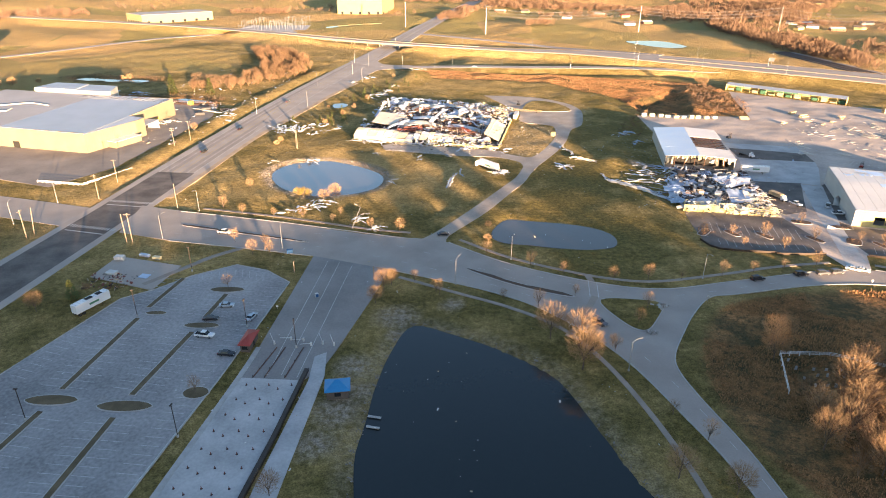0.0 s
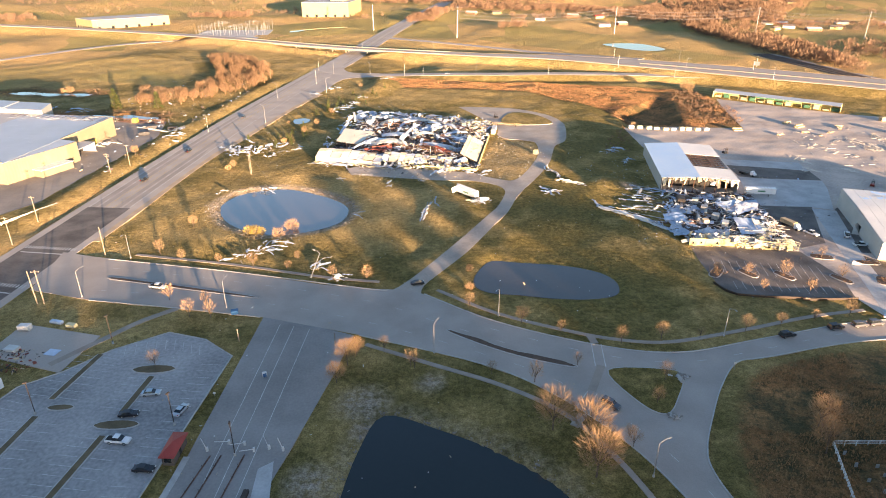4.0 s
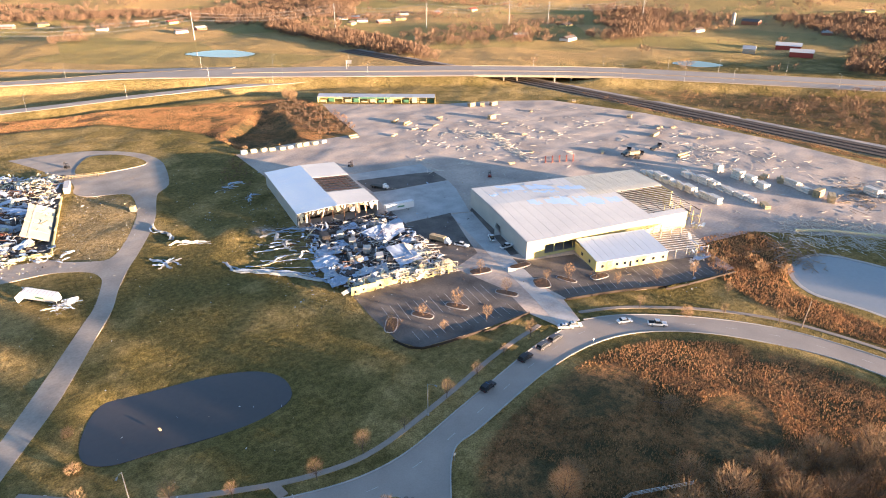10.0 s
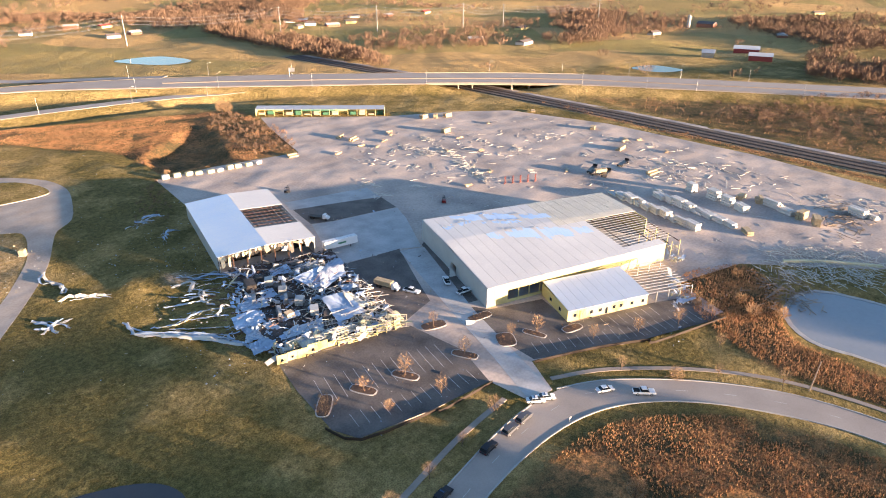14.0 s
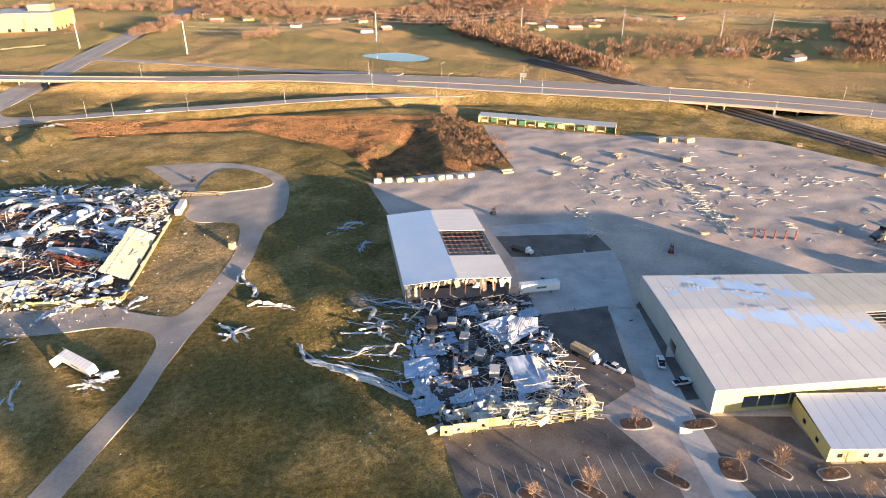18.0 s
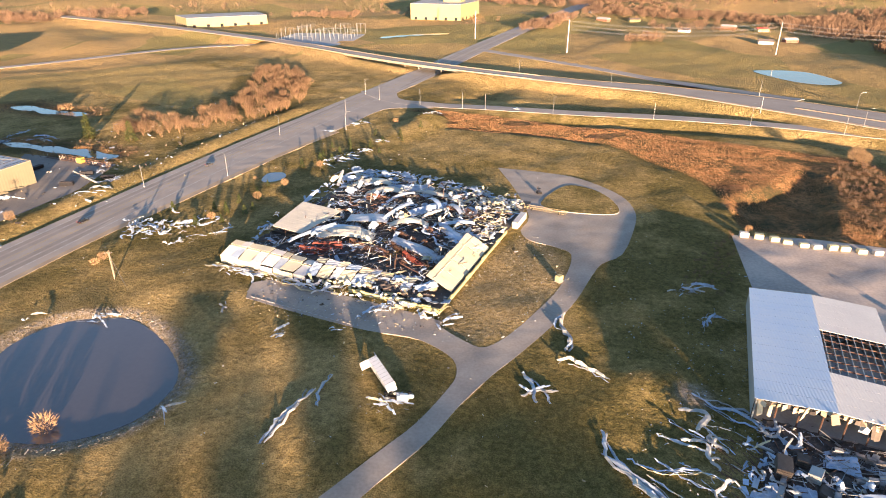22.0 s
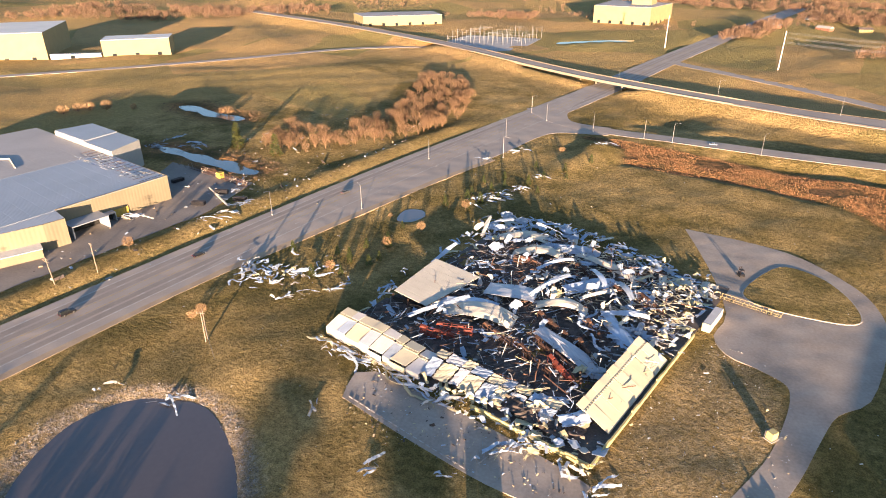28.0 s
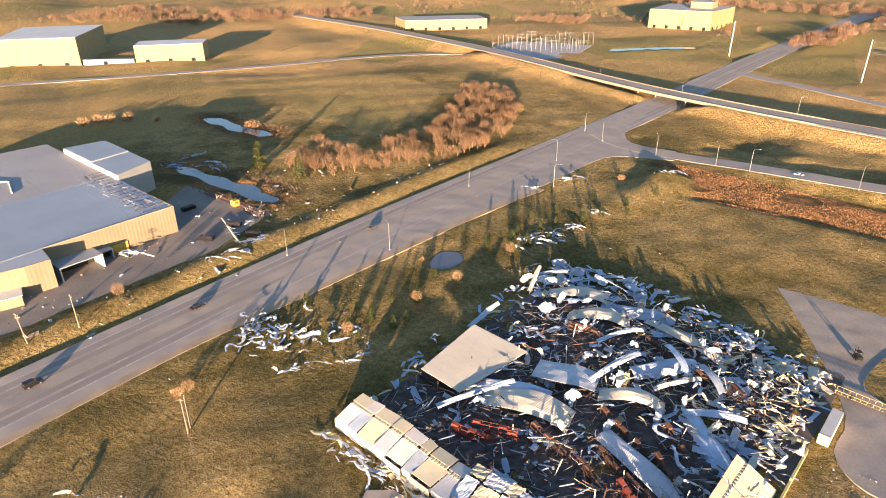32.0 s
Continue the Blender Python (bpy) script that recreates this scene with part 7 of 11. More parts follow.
def forklift(x, y, rz, col, label):
    root = empty("forklift", pose(x * U, y * U, 0.1, 0, 0, rz), label, "forklift")
    part("body", boxes((-1.4, 0.9, -0.8, 0.8, 0.4, 1.3), bevel=0.08), col, root)
    part("roof_guard", boxes((-0.9, 0.7, -0.7, 0.7, 2.4, 2.5)), M_BRONZE, root)
    for sx in (-0.8, 0.6):
        for sy in (-0.62, 0.62):
            part("guard_post", boxes((sx - 0.05, sx + 0.05, sy - 0.05, sy + 0.05, 1.3, 2.4)), M_BRONZE, root)
    for sy in (-0.35, 0.35):
        part("mast", boxes((1.0, 1.12, sy - 0.07, sy + 0.07, 0.2, 3.2)), M_BRONZE, root)
        part("fork", boxes((1.1, 2.3, sy - 0.07, sy + 0.07, 0.15, 0.22)), M_STEEL, root)
    for wx in (-0.9, 0.5):
        for s in (-1, 1):
            bm = bmesh.new()
            rod(bm, (wx, s * 0.6, 0.42), (wx, s * 0.95, 0.42), 0.42, seg=10)
            part("wheel", bm, M_RUBBER, root)


forklift(159, 348, 20, P_BLACK, "dark forklift parked in the yard")
forklift(202, 296, 50, P_RED, "red forklift standing by the hall")
forklift(50, 428, 120, P_BLACK, "dark yard tractor standing on the paved loop")


# ---- trees ----
def twig_cloud(r, n, sx, sz, zc, length, width, upright=0.6):
    """Fine twigs as slender blades: vertices and faces."""
    v, f = [], []
    for _ in range(n):
        while True:
            p = Vector((r.uniform(-1, 1), r.uniform(-1, 1), r.uniform(-1, 1)))
            if 0.12 < p.length < 1 + 0.12 * r.random():
                break
        d = Vector((p.x, p.y, upright + abs(p.z) * 0.5)).normalized()
        d = (d + Vector((r.uniform(-0.5, 0.5), r.uniform(-0.5, 0.5), r.uniform(-0.3, 0.5)))).normalized()
        q = Vector((p.x * sx, p.y * sx, zc + p.z * sz))
        L = length * r.uniform(0.6, 1.4)
        s = d.cross(Vector((r.uniform(-1, 1), r.uniform(-1, 1), r.uniform(-1, 1)))).normalized() * width * r.uniform(0.6, 1.3)
        k = len(v)
        v += [q - s, q + s, q + d * L]
        f.append((k, k + 1, k + 2))
    return v, f


def bare_tree_mesh(seed, h, spread, n, blade=0.035):
    """Trunk with limbs that fork twice, and the cloud of twigs they carry."""
    r = random.Random(seed)
    bm = bmesh.new()
    th = h * 0.28
    rod(bm, (0, 0, -0.3), (0, 0, th), h * 0.02, h * 0.014, 6)
    for i in range(7):
        a = i * 2.4 + r.uniform(-0.3, 0.3)
        z0 = th * r.uniform(0.75, 1.0)
        p = Vector((math.cos(a) * spread * 0.42, math.sin(a) * spread * 0.42, h * r.uniform(0.5, 0.7)))
        rod(bm, (0, 0, z0), p, h * 0.009, h * 0.005, 4)
        for j in range(3):
            q = p + Vector((math.cos(a + r.uniform(-1, 1)) * spread * 0.4, math.sin(a + r.uniform(-1, 1)) * spread * 0.4, h * r.uniform(0.08, 0.3)))
            rod(bm, p, q, h * 0.005, h * 0.002, 3)
    rod(bm, (0, 0, th), (r.uniform(-0.2, 0.2), r.uniform(-0.2, 0.2), h * 0.9), h * 0.012, h * 0.003, 4)
    t = bpy.data.meshes.new("trunk")
    bm.to_mesh(t)
    bm.free()
    t.materials.append(M_BARK)
    v, f = twig_cloud(r, n, spread, h * 0.36, h * 0.62, h * 0.16, blade)
    c = mesh("crown", v, f, M_TWIG)
    return t, c


def tree_thing(meshes, m, name, label, group):
    root = empty(name, m, label, "tree", group)
    obj("trunk", meshes[0], root)
    obj("crown", meshes[1], root)
    return root


rng_c = random.Random(57)
STREET = [bare_tree_mesh(40 + i, 5.2, 1.5, 260, 0.03) for i in range(4)]
LARGE = [bare_tree_mesh(60 + i, 10.5, 3.9, 1100, 0.045) for i in range(3)]
SMALL = [(15, 198), (29, 189), (39, 183.5), (54, 177.8), (65, 178.5), (76, 179.5), (90, 182.5), (-79, 233), (-66, 230), (-54, 227), (-42, 223.5), (-27, 218.5), (-16, 215.5), (-74, 206), (-62, 202.5), (-65, 196), (-59, 195.5),
         (-2, 170), (18, 166), (28, 162), (40, 168.5), (39, 149), (45, 139), (55, 153), (60, 161.5), (52, 114), (57, 106), (45, 142), (-58, 121), (-66, 172), (101, 184.5), (112, 187), (124, 189.5), (160, 181), (176, 164), (184, 152), (-1, 169), (-9, 177),
         (150, 209), (138, 227), (135, 211), (118, 214), (107, 216), (97, 217), (157, 206), (120, 203), (107, 206), (95, 213), (166, 194), (178, 188), (190, 183), (202, 180), (-40, 231), (-88, 238), (205, 186), (188, 170)]
for i, (x, y) in enumerate(SMALL):
    s = 0.75 + 0.5 * rng.random()
    tree_thing(STREET[i % 4], pose(x * U, y * U, gz(x * U, y * U), 0, rng.uniform(-4, 4), rng.uniform(0, 360)) @ Matrix.Scale(s, 4), "street_tree", "young bare street tree with fine russet twigs", "street trees")
for i, (x, y, s) in enumerate([(29, 145, 1.1), (36, 141, 1.12), (35, 131, 1.2), (38, 136, 0.8), (80, 103, 1.0), (86, 106, 1.05), (93, 100, 0.95), (88, 96, 1.0), (-18, 171, 0.75), (-16, 175, 0.55), (-20, 164, 0.6), (47, 95, 0.8), (57, 91, 0.75), (-33, 90, 0.6), (-117, 158, 0.65), (127, 155, 0.5), (-84, 262, 0.45), (196, 498, 0.95), (199, 496, 0.8), (128, 402, 0.35), (-87, 333, 0.4), (-140, 352, 0.5), (-63, 396, 0.42), (-58, 412, 0.42), (-70, 372, 0.4), (-52, 438, 0.45)]):
    tree_thing(LARGE[i % 3], pose(x * U, y * U, gz(x * U, y * U), 0, 0, rng.uniform(0, 360)) @ Matrix.Scale(s, 4), "bare_tree", "spreading bare tree with a dense crown of fine twigs", "bare trees")
COPSE = [(88, 144, 0.8), (92, 146, 0.7), (85, 136, 0.85), (96, 122, 1.1), (101, 127, 1.0), (92, 112, 1.15), (98, 107, 1.2), (105, 116, 1.2), (111, 124, 1.1), (88, 100, 1.0), (95, 94, 1.1), (103, 99, 1.2), (113, 108, 1.2), (109, 116, 1.0), (84, 112, 0.9), (118, 116, 1.1), (121, 123, 0.9), (133, 119, 1.0), (140, 110, 1.15), (110, 132, 0.8), (137, 113, 1.0), (143, 112.5, 1.1), (147, 108, 0.95), (141, 105, 1.05), (132, 117, 0.8), (127, 121, 0.75), (124, 126, 0.6), (135, 108, 0.9), (151, 100, 0.95), (130, 112, 0.8), (120, 119, 0.7), (146, 102, 1.1), (156, 97, 0.9), (126, 113, 0.85), (138, 100, 1.0), (115, 125, 0.6), (138, 118, 0.7), (152, 93, 1.0), (131, 104, 0.9), (120, 109, 0.8)]
for i, (x, y, s) in enumerate(COPSE):
    tree_thing(LARGE[i % 3], pose(x * U, y * U, gz(x * U, y * U), 0, rng_c.uniform(-6, 6), rng_c.uniform(0, 360)) @ Matrix.Scale(s, 4), "bare_tree", "bare brown tree in a copse on the rough field", "copse trees")
fallen = tree_thing(LARGE[1], pose(165 * U, 172 * U, 0.6, 78, 0, 60) @ Matrix.Scale(0.5, 4), "fallen_tree", "uprooted bare tree lying beside the road", "")
fallen = tree_thing(LARGE[0], pose(127 * U, 152 * U, 0.6, 80, 0, 20) @ Matrix.Scale(0.6, 4), "fallen_tree", "bare tree blown flat in the rough field", "")


def bush_mesh(seed, n, w, h, blade):
    v, f = twig_cloud(random.Random(seed), n, w, h * 0.5, h * 0.5, h * 0.3, blade, 0.4)
    return v, f


def cone_mesh(seed, n, w, h, blade):
    """A conical evergreen of drooping needle sprays."""
    r = random.Random(seed)
    v, f = [], []
    for _ in range(n):
        t = r.random() ** 1.4
        a, rad = r.uniform(0, math.tau), w * (1 - t) ** 0.8 * r.uniform(0.55, 1.1)
        q = Vector((rad * math.cos(a), rad * math.sin(a), 0.15 + t * h))
        d = Vector((math.cos(a), math.sin(a), r.uniform(-0.3, 0.6))).normalized()
        sd = Vector((-d.y, d.x, r.uniform(-0.4, 0.4))).normalized() * blade * r.uniform(0.6, 1.4)
        k = len(v)
        v += [q - sd, q + sd, q + d * r.uniform(0.3, 0.6)]
        f.append((k, k + 1, k + 2))
    return v, f


def bush(x, y, s, material, label, seed=5, name="bush"):
    v, f = cone_mesh(seed, 460, 1.15, 4.4, 0.17) if name == "evergreen_shrub" else bush_mesh(seed, 260, 1.3, 2.2, 0.07)
    root = empty(name, pose(x * U, y * U, gz(x * U, y * U) - 0.05, 0, 0, seed * 40) @ Matrix.Scale(s, 4), label, "bush")
    obj("foliage", mesh("foliage", v, f, material), root)
    bm = bmesh.new()
    for k in range(5):
        rod(bm, (0, 0, -0.1), (math.cos(k * 1.3) * 0.5, math.sin(k * 1.3) * 0.5, 1.3), 0.05, 0.02, 4)
    part("stems", bm, M_BARK, root)


for i, (x, y, s) in enumerate([(-71, 374, 1.0), (-73, 366, 1.1), (-61, 381, 1.0), (-60, 386, 0.8), (-62, 440, 1.1), (-55, 446, 1.4), (-50, 448, 1.2), (-70, 383, 0.9), (-48, 470, 0.8), (-168, 462, 2.6), (-90, 378, 1.0), (-65, 400, 1.0), (-68, 380, 0.8), (-66, 412, 0.7), (-58, 470, 0.8), (-52, 480, 0.9), (-44, 500, 0.9), (-57, 455, 0.9), (-51, 462, 1.0), (-45, 455, 0.8), (-40, 478, 1.1), (-36, 487, 0.9), (-30, 500, 1.0), (-66, 372, 0.8), (-69, 392, 0.9), (-63, 397, 1.1), (-27, 492, 0.8), (-52, 440, 0.9), (-22, 515, 1.0), (-75, 383, 0.8), (-33, 470, 0.7), (-197, 466, 3.0), (-194, 463, 2.2), (-110, 165, 1.5)]):
    bush(x, y, s, M_EVER, "yellow-green evergreen shrub with dense needles", i, "evergreen_shrub")
for i, (x, y, s) in enumerate([(-47, 260, 2.0), (-50, 251, 1.7), (-109, 171, 0.9), (17, 222, 1.0), (16, 209, 1.1), (-340, 468, 2.6), (-337, 476, 2.4), (-333, 481, 2.4), (-326, 488, 2.6), (-255, 513, 2.0), (-250, 515, 2.3), (-310, 495, 1.5), (-89, 331, 1.1), (-76, 420, 0.7), (-41, 531, 1.2), (215, 178, 1.4), (211, 172, 1.6), (216, 166, 1.5), (204, 185, 1.0), (230, 186, 1.2)]):
    bush(x, y, s, M_TWIG, "russet bare shrub with fine twigs", i + 30)
M_GOLD = mat("golden_needles", (0.34, 0.24, 0.05), (0.17, 0.125, 0.03), 0.9, 0, 0.5, 4, 0.0, 0.5, 0.2)
for i, (x, y, s) in enumerate(((-61.5, 254.5, 1.5), (-59.2, 254, 1.7), (-57.2, 255, 1.3))):
    bush(x, y, s, M_GOLD, "spreading golden evergreen bush at the pond's edge", i + 60)


def scatter(name, spots, tv, tf, material, label, category, zoff=0.0):
    """Many copies of one clump, as a single mesh."""
    tv = np.array([tuple(v) for v in tv], np.float32)
    tf = np.array(tf, np.int64)
    sp = np.array(spots, float)
    zz = relief(sp[:, 0], sp[:, 1])
    vs, fs = [], []
    for k, (x, y, s, a) in enumerate(sp):
        c, sn = math.cos(a), math.sin(a)
        r = np.array([[c, sn, 0], [-sn, c, 0], [0, 0, 1]], np.float32)
        vs.append((tv @ r) * s + (x, y, zz[k] + zoff))
        fs.append(tf + k * len(tv))
    v, f = np.concatenate(vs), np.concatenate(fs)
    me = bpy.data.meshes.new(name)
    me.vertices.add(len(v)), me.loops.add(f.size), me.polygons.add(len(f))
    me.vertices.foreach_set("co", v.astype(np.float32).ravel())
    me.loops.foreach_set("vertex_index", f.ravel())
    me.polygons.foreach_set("loop_start", np.arange(len(f)) * f.shape[1])
    me.update()
    me.materials.append(material)
    return tagged(obj(name, me), label, category, kind="stuff")


def spots_in(poly, n, s0, s1, seed):
    r = np.random.default_rng(seed)
    p = np.array(poly)
    out = []
    while len(out) < n:
        X, Y = r.uniform(p[:, 0].min(), p[:, 0].max(), n), r.uniform(p[:, 1].min(), p[:, 1].max(), n)
        ok = inside(poly, X, Y) < 0
        out += [(x, y, s, a) for x, y, s, a in zip(X[ok], Y[ok], r.uniform(s0, s1, ok.sum()), r.uniform(0, 6.28, ok.sum()))]
    return out[:n]


WOOD_T = twig_cloud(random.Random(3), 210, 2.9, 3.0, 4.6, 1.7, 0.075)
for i in range(7):
    a = i * 0.9
    k = len(WOOD_T[0])
    WOOD_T[0].extend([Vector((-0.12, 0, -0.3)), Vector((0.12, 0, -0.3)), Vector((math.cos(a) * 1.2, math.sin(a) * 1.2, 6.5))])
    WOOD_T[1].append((k, k + 1, k + 2))
W_POLY = uu([(-190, 470), (-196, 505), (-160, 500), (-155, 545), (-160, 580), (-195, 668), (-165, 672), (-128, 615), (-112, 555), (-122, 515), (-142, 490), (-157, 470)])
scatter("thicket", spots_in(W_POLY, 330, 0.5, 1.05, 1), *WOOD_T, M_TWIGR, "russet bare thicket beside the highway", "woods")
scatter("thicket", spots_in(uu([(85, 120), (82, 90), (118, 70), (150, 85), (152, 105), (138, 120), (128, 128), (112, 118), (100, 126)]), 130, 0.55, 1.1, 2), *WOOD_T, M_TWIGR, "bare trees round the small graveyard", "woods")
scatter("thicket", spots_in(uu([(265, 110), (262, 150), (290, 138), (345, 108), (345, 20), (262, 20)]), 160, 0.3, 0.6, 3), *WOOD_T, M_TWIGG, "brown scrub beyond the pond", "woods")
scatter("thicket", spots_in(uu([(408, 330), (405, 200), (408, 60), (560, 60), (540, 170), (470, 270)]), 170, 0.3, 0.65, 4), *WOOD_T, M_TWIGG, "brown scrub between railway and motorway", "woods")
BRUSH_Y = uu([(172, 406), (175, 450), (182, 486), (194, 504), (203, 502), (206, 470), (207, 446), (198, 406)])
scatter("thicket", spots_in(BRUSH_Y, 420, 0.12, 0.3, 5), *WOOD_T, M_TWIGG, "dark brambles behind the timber yard", "woods")
scatter("thicket", spots_in(uu([(98, 352), (112, 350), (124, 400), (120, 404), (104, 372)]), 70, 0.12, 0.24, 25), *WOOD_T, M_TWIGG, "dark brush on the bank below the hall", "woods")
far_sp = []
for poly, n, sd in ((uu([(345, 893), (350, 765), (352, 680), (368, 572), (392, 590), (408, 700), (405, 785), (392, 850), (390, 940)]), 520, 6), (uu([(275, 1042), (395, 962), (420, 1005), (530, 905), (560, 1050), (765, 1300), (565, 1360), (396, 1240)]), 900, 7), (uu([(680, 624), (755, 570), (847, 556), (943, 611), (974, 860), (850, 800)]), 420, 9), (uu([(891, 476), (804, 380), (819, 300), (1005, 341), (1005, 457)]), 300, 10), (uu([(606, 318), (633, 248), (677, 198), (737, 158), (838, 191), (733, 276), (673, 330)]), 420, 11),
                    (uu([(60, 1180), (330, 1090), (400, 1180), (80, 1300)]), 420, 8), (uu([(-12, 960), (30, 1000), (60, 1110), (30, 1120), (0, 1040)]), 110, 12), (uu([(-900, 760), (-640, 860), (-520, 1000), (-560, 1060), (-900, 900)]), 420, 13), (uu([(-200, 1300), (200, 1330), (200, 1420), (-200, 1400)]), 300, 14), (uu([(900, 480), (1150, 350), (1180, 430), (950, 560)]), 240, 15), (uu([(-330, 1040), (-250, 1060), (-250, 1110), (-330, 1090)]), 70, 16), (uu([(600, 560), (660, 540), (680, 580), (620, 610)]), 60, 17), (uu([(110, 893), (150, 900), (145, 935), (125, 930)]), 26, 18), (uu([(203, 1070), (218, 1075), (216, 1090), (205, 1088)]), 7, 19), (uu([(420, 640), (560, 620), (640, 700), (560, 760), (440, 740)]), 120, 21)):
    far_sp += spots_in(poly, n, 0.9, 1.5, sd)
for poly, n, sd in (([(423, 1296), (320, 997), (361, 917), (389, 770), (359, 590), (384, 561), (399, 684), (429, 855), (553, 1018), (640, 1183)], 620, 61), ([(644, 594), (697, 551), (946, 720), (900, 800)], 330, 62), ([(967, 583), (840, 431), (780, 348), (832, 302), (989, 359), (1073, 520)], 380, 63),
                    ([(597, 312), (614, 283), (779, 341), (755, 370)], 90, 64), ([(601, 277), (691, 172), (791, 185), (680, 303)], 170, 65), ([(997, 320), (1115, 271), (1409, 343), (1333, 391)], 150, 66)):
    far_sp += spots_in(uu(poly), n, 0.8, 1.5, sd)
r_far = np.random.default_rng(77)
for _ in range(2600):
    x, y = r_far.uniform(-900, 1300), r_far.uniform(560, 1500)
    if y > (1010 if x < 345 else 640) and line_dist(HWY, np.array([x * U]), np.array([y * U]))[0] > 40 and line_dist(R1, np.array([x * U]), np.array([y * U]))[0] > 25 and math.sin(x / 47) * math.sin(y / 61 + 1) + 0.5 * math.sin(x / 19 + y / 23) > 0.25:
        far_sp.append((x * U, y * U, r_far.uniform(0.5, 1.2), r_far.uniform(0, 6.28)))
for _ in range(700):
    x, y = r_far.uniform(420, 1300), r_far.uniform(-60, 560)
    if line_dist(HWY, np.array([x * U]), np.array([y * U]))[0] > 45 and math.sin(x / 47) * math.sin(y / 41 + 1) + 0.5 * math.sin(x / 19 + y / 23) > 0.2:
        far_sp.append((x * U, y * U, r_far.uniform(0.4, 1.1), r_far.uniform(0, 6.28)))
for _ in range(5200):
    x, y = r_far.uniform(150, 1400), r_far.uniform(600, 1600)
    if not (x < 345 and y < 1010) and math.sin(x / 70 + 0.5 * math.sin(y / 90)) * math.sin(y / 52 + x / 210) + 0.35 * math.sin(x / 23 + y / 17) > 0.42 and line_dist(HWY, np.array([x * U]), np.array([y * U]))[0] > 60 and line_dist(R1, np.array([x * U]), np.array([y * U]))[0] > 40:
        far_sp.append((x * U, y * U, r_far.uniform(0.6, 1.3), r_far.uniform(0, 6.28)))
FAR_T = twig_cloud(random.Random(9), 80, 3.8, 3.0, 4.2, 2.0, 0.2)
scatter("woodland", far_sp, *FAR_T, M_TWIGG, "bare brown woodland and hedgerows on the far hills", "woods")
# unseen tall woods added to the south, behind the start of the flight, to lay long shade over the car park and pond
SOUTH = spots_in(uu([(-150, -70), (-150, 12), (-60, 14), (60, 20), (100, 26), (120, -20), (120, -70)]), 900, 1.9, 2.9, 20)
r_s = random.Random(91)
for k in range(150):
    cx, cy, w = r_s.uniform(-190, 420), r_s.uniform(-150, -60), r_s.choice((6, 9, 14))
    if math.sin(cx / 13.0) + 0.7 * math.sin(cx / 5.1 + 1) < (-0.35 if cx < 130 else -0.1 if cx < 181 else 9 if cx < 300 else 0.9):
        continue
    if 78 < cx + 0.383 * cy + 0.0 < 97 or -26 < cx + 0.383 * cy < -14:
        continue
    for _ in range(9):
        SOUTH.append(((cx + r_s.gauss(0, w)) * U, (cy + r_s.gauss(0, w)) * U, r_s.uniform(1.7, 3.3), r_s.uniform(0, 6.28)))
SCR_B = spots_in(VERGE_R, 900, 0.16, 0.42, 81) + spots_in(SCRUB_E, 260, 0.12, 0.3, 82) + spots_in(SCRUB_R, 160, 0.12, 0.26, 83)
scatter("thicket", [p for p in SCR_B if math.sin(p[0] / 23 + 1) * math.sin(p[1] / 31) + 0.5 * math.sin(p[0] / 9 + p[1] / 13) > -0.25], *FAR_T, M_TWIGG, "bare brown brush beside the railway", "brush")
SOUTH = [p for p in SOUTH if not 79 < (p[0] + 0.383 * p[1]) / U < 96 and not -25 < (p[0] + 0.383 * p[1]) / U < -15]
scatter("thicket", spots_in(uu([(432, 300), (424, 235), (440, 180), (520, 150), (600, 150), (560, 230), (490, 290)]), 330, 0.3, 0.75, 84), *FAR_T, M_TWIGG, "dense dark brush on the slope below the motorway", "brush")
SOUTH = [(x + 18 * U, y, s_, a) for x, y, s_, a in SOUTH]
LEAN = math.tan(math.pi - SUN_FROM)
capped = []
for x, y, s_, a in SOUTH:
    p_ = (x + LEAN * y) / U
    end = r_s.uniform(178, 215) if not 121 < p_ < 196 else r_s.uniform(140, 165)
    top = (end * U - y) / -math.cos(SUN_FROM) * math.tan(SUN_EL) - 16.2 * math.exp(-((y + 125) / 62) ** 2)
    capped.append((x, y, min(s_, max(0.5, top / 7.4)), a))
SOUTH = capped
TALL_T = twig_cloud(random.Random(31), 120, 4.6, 1.7, 17.2, 1.6, 0.2)
for i in range(5):
    k = len(TALL_T[0])
    TALL_T[0].extend([Vector((-0.22, 0, -0.3)), Vector((0.22, 0, -0.3)), Vector((math.cos(i * 1.3) * 2.2, math.sin(i * 1.3) * 2.2, 17.5))])
    TALL_T[1].append((k, k + 1, k + 2))
# unseen trees, each set so its crown's shadow falls on a chosen spot
tall = []
for p_, ye, n_, wp, wy in ((160, 256, 14, 13, 8), (176, 248, 8, 7, 8), (142, 262, 6, 5, 6), (115, 316, 7, 3, 5), (119, 272, 7, 3, 6), (100, 253, 8, 4, 7), (82, 289, 8, 4, 5), (210, 327, 8, 4, 6), (150, 190, 8, 12, 9), (77, 222, 5, 4, 6)):
    for _ in range(n_):
        yt, pt, y0 = ye + r_s.gauss(0, wy * 0.6), p_ + r_s.gauss(0, wp * 0.6), r_s.uniform(-140, -85)
        h_ = (yt - y0) * U / -math.cos(SUN_FROM) * math.tan(SUN_EL) - 16.2 * math.exp(-((y0 * U + 125) / 62) ** 2)
        tall.append(((pt - 0.383 * yt + LEAN * (yt - y0)) * U, y0 * U, h_ / 17.2, r_s.uniform(0, 6.28)))
scatter("woodland", tall, *TALL_T, M_TWIGG, "tall bare trees with high crowns on the southern ridge", "woods")
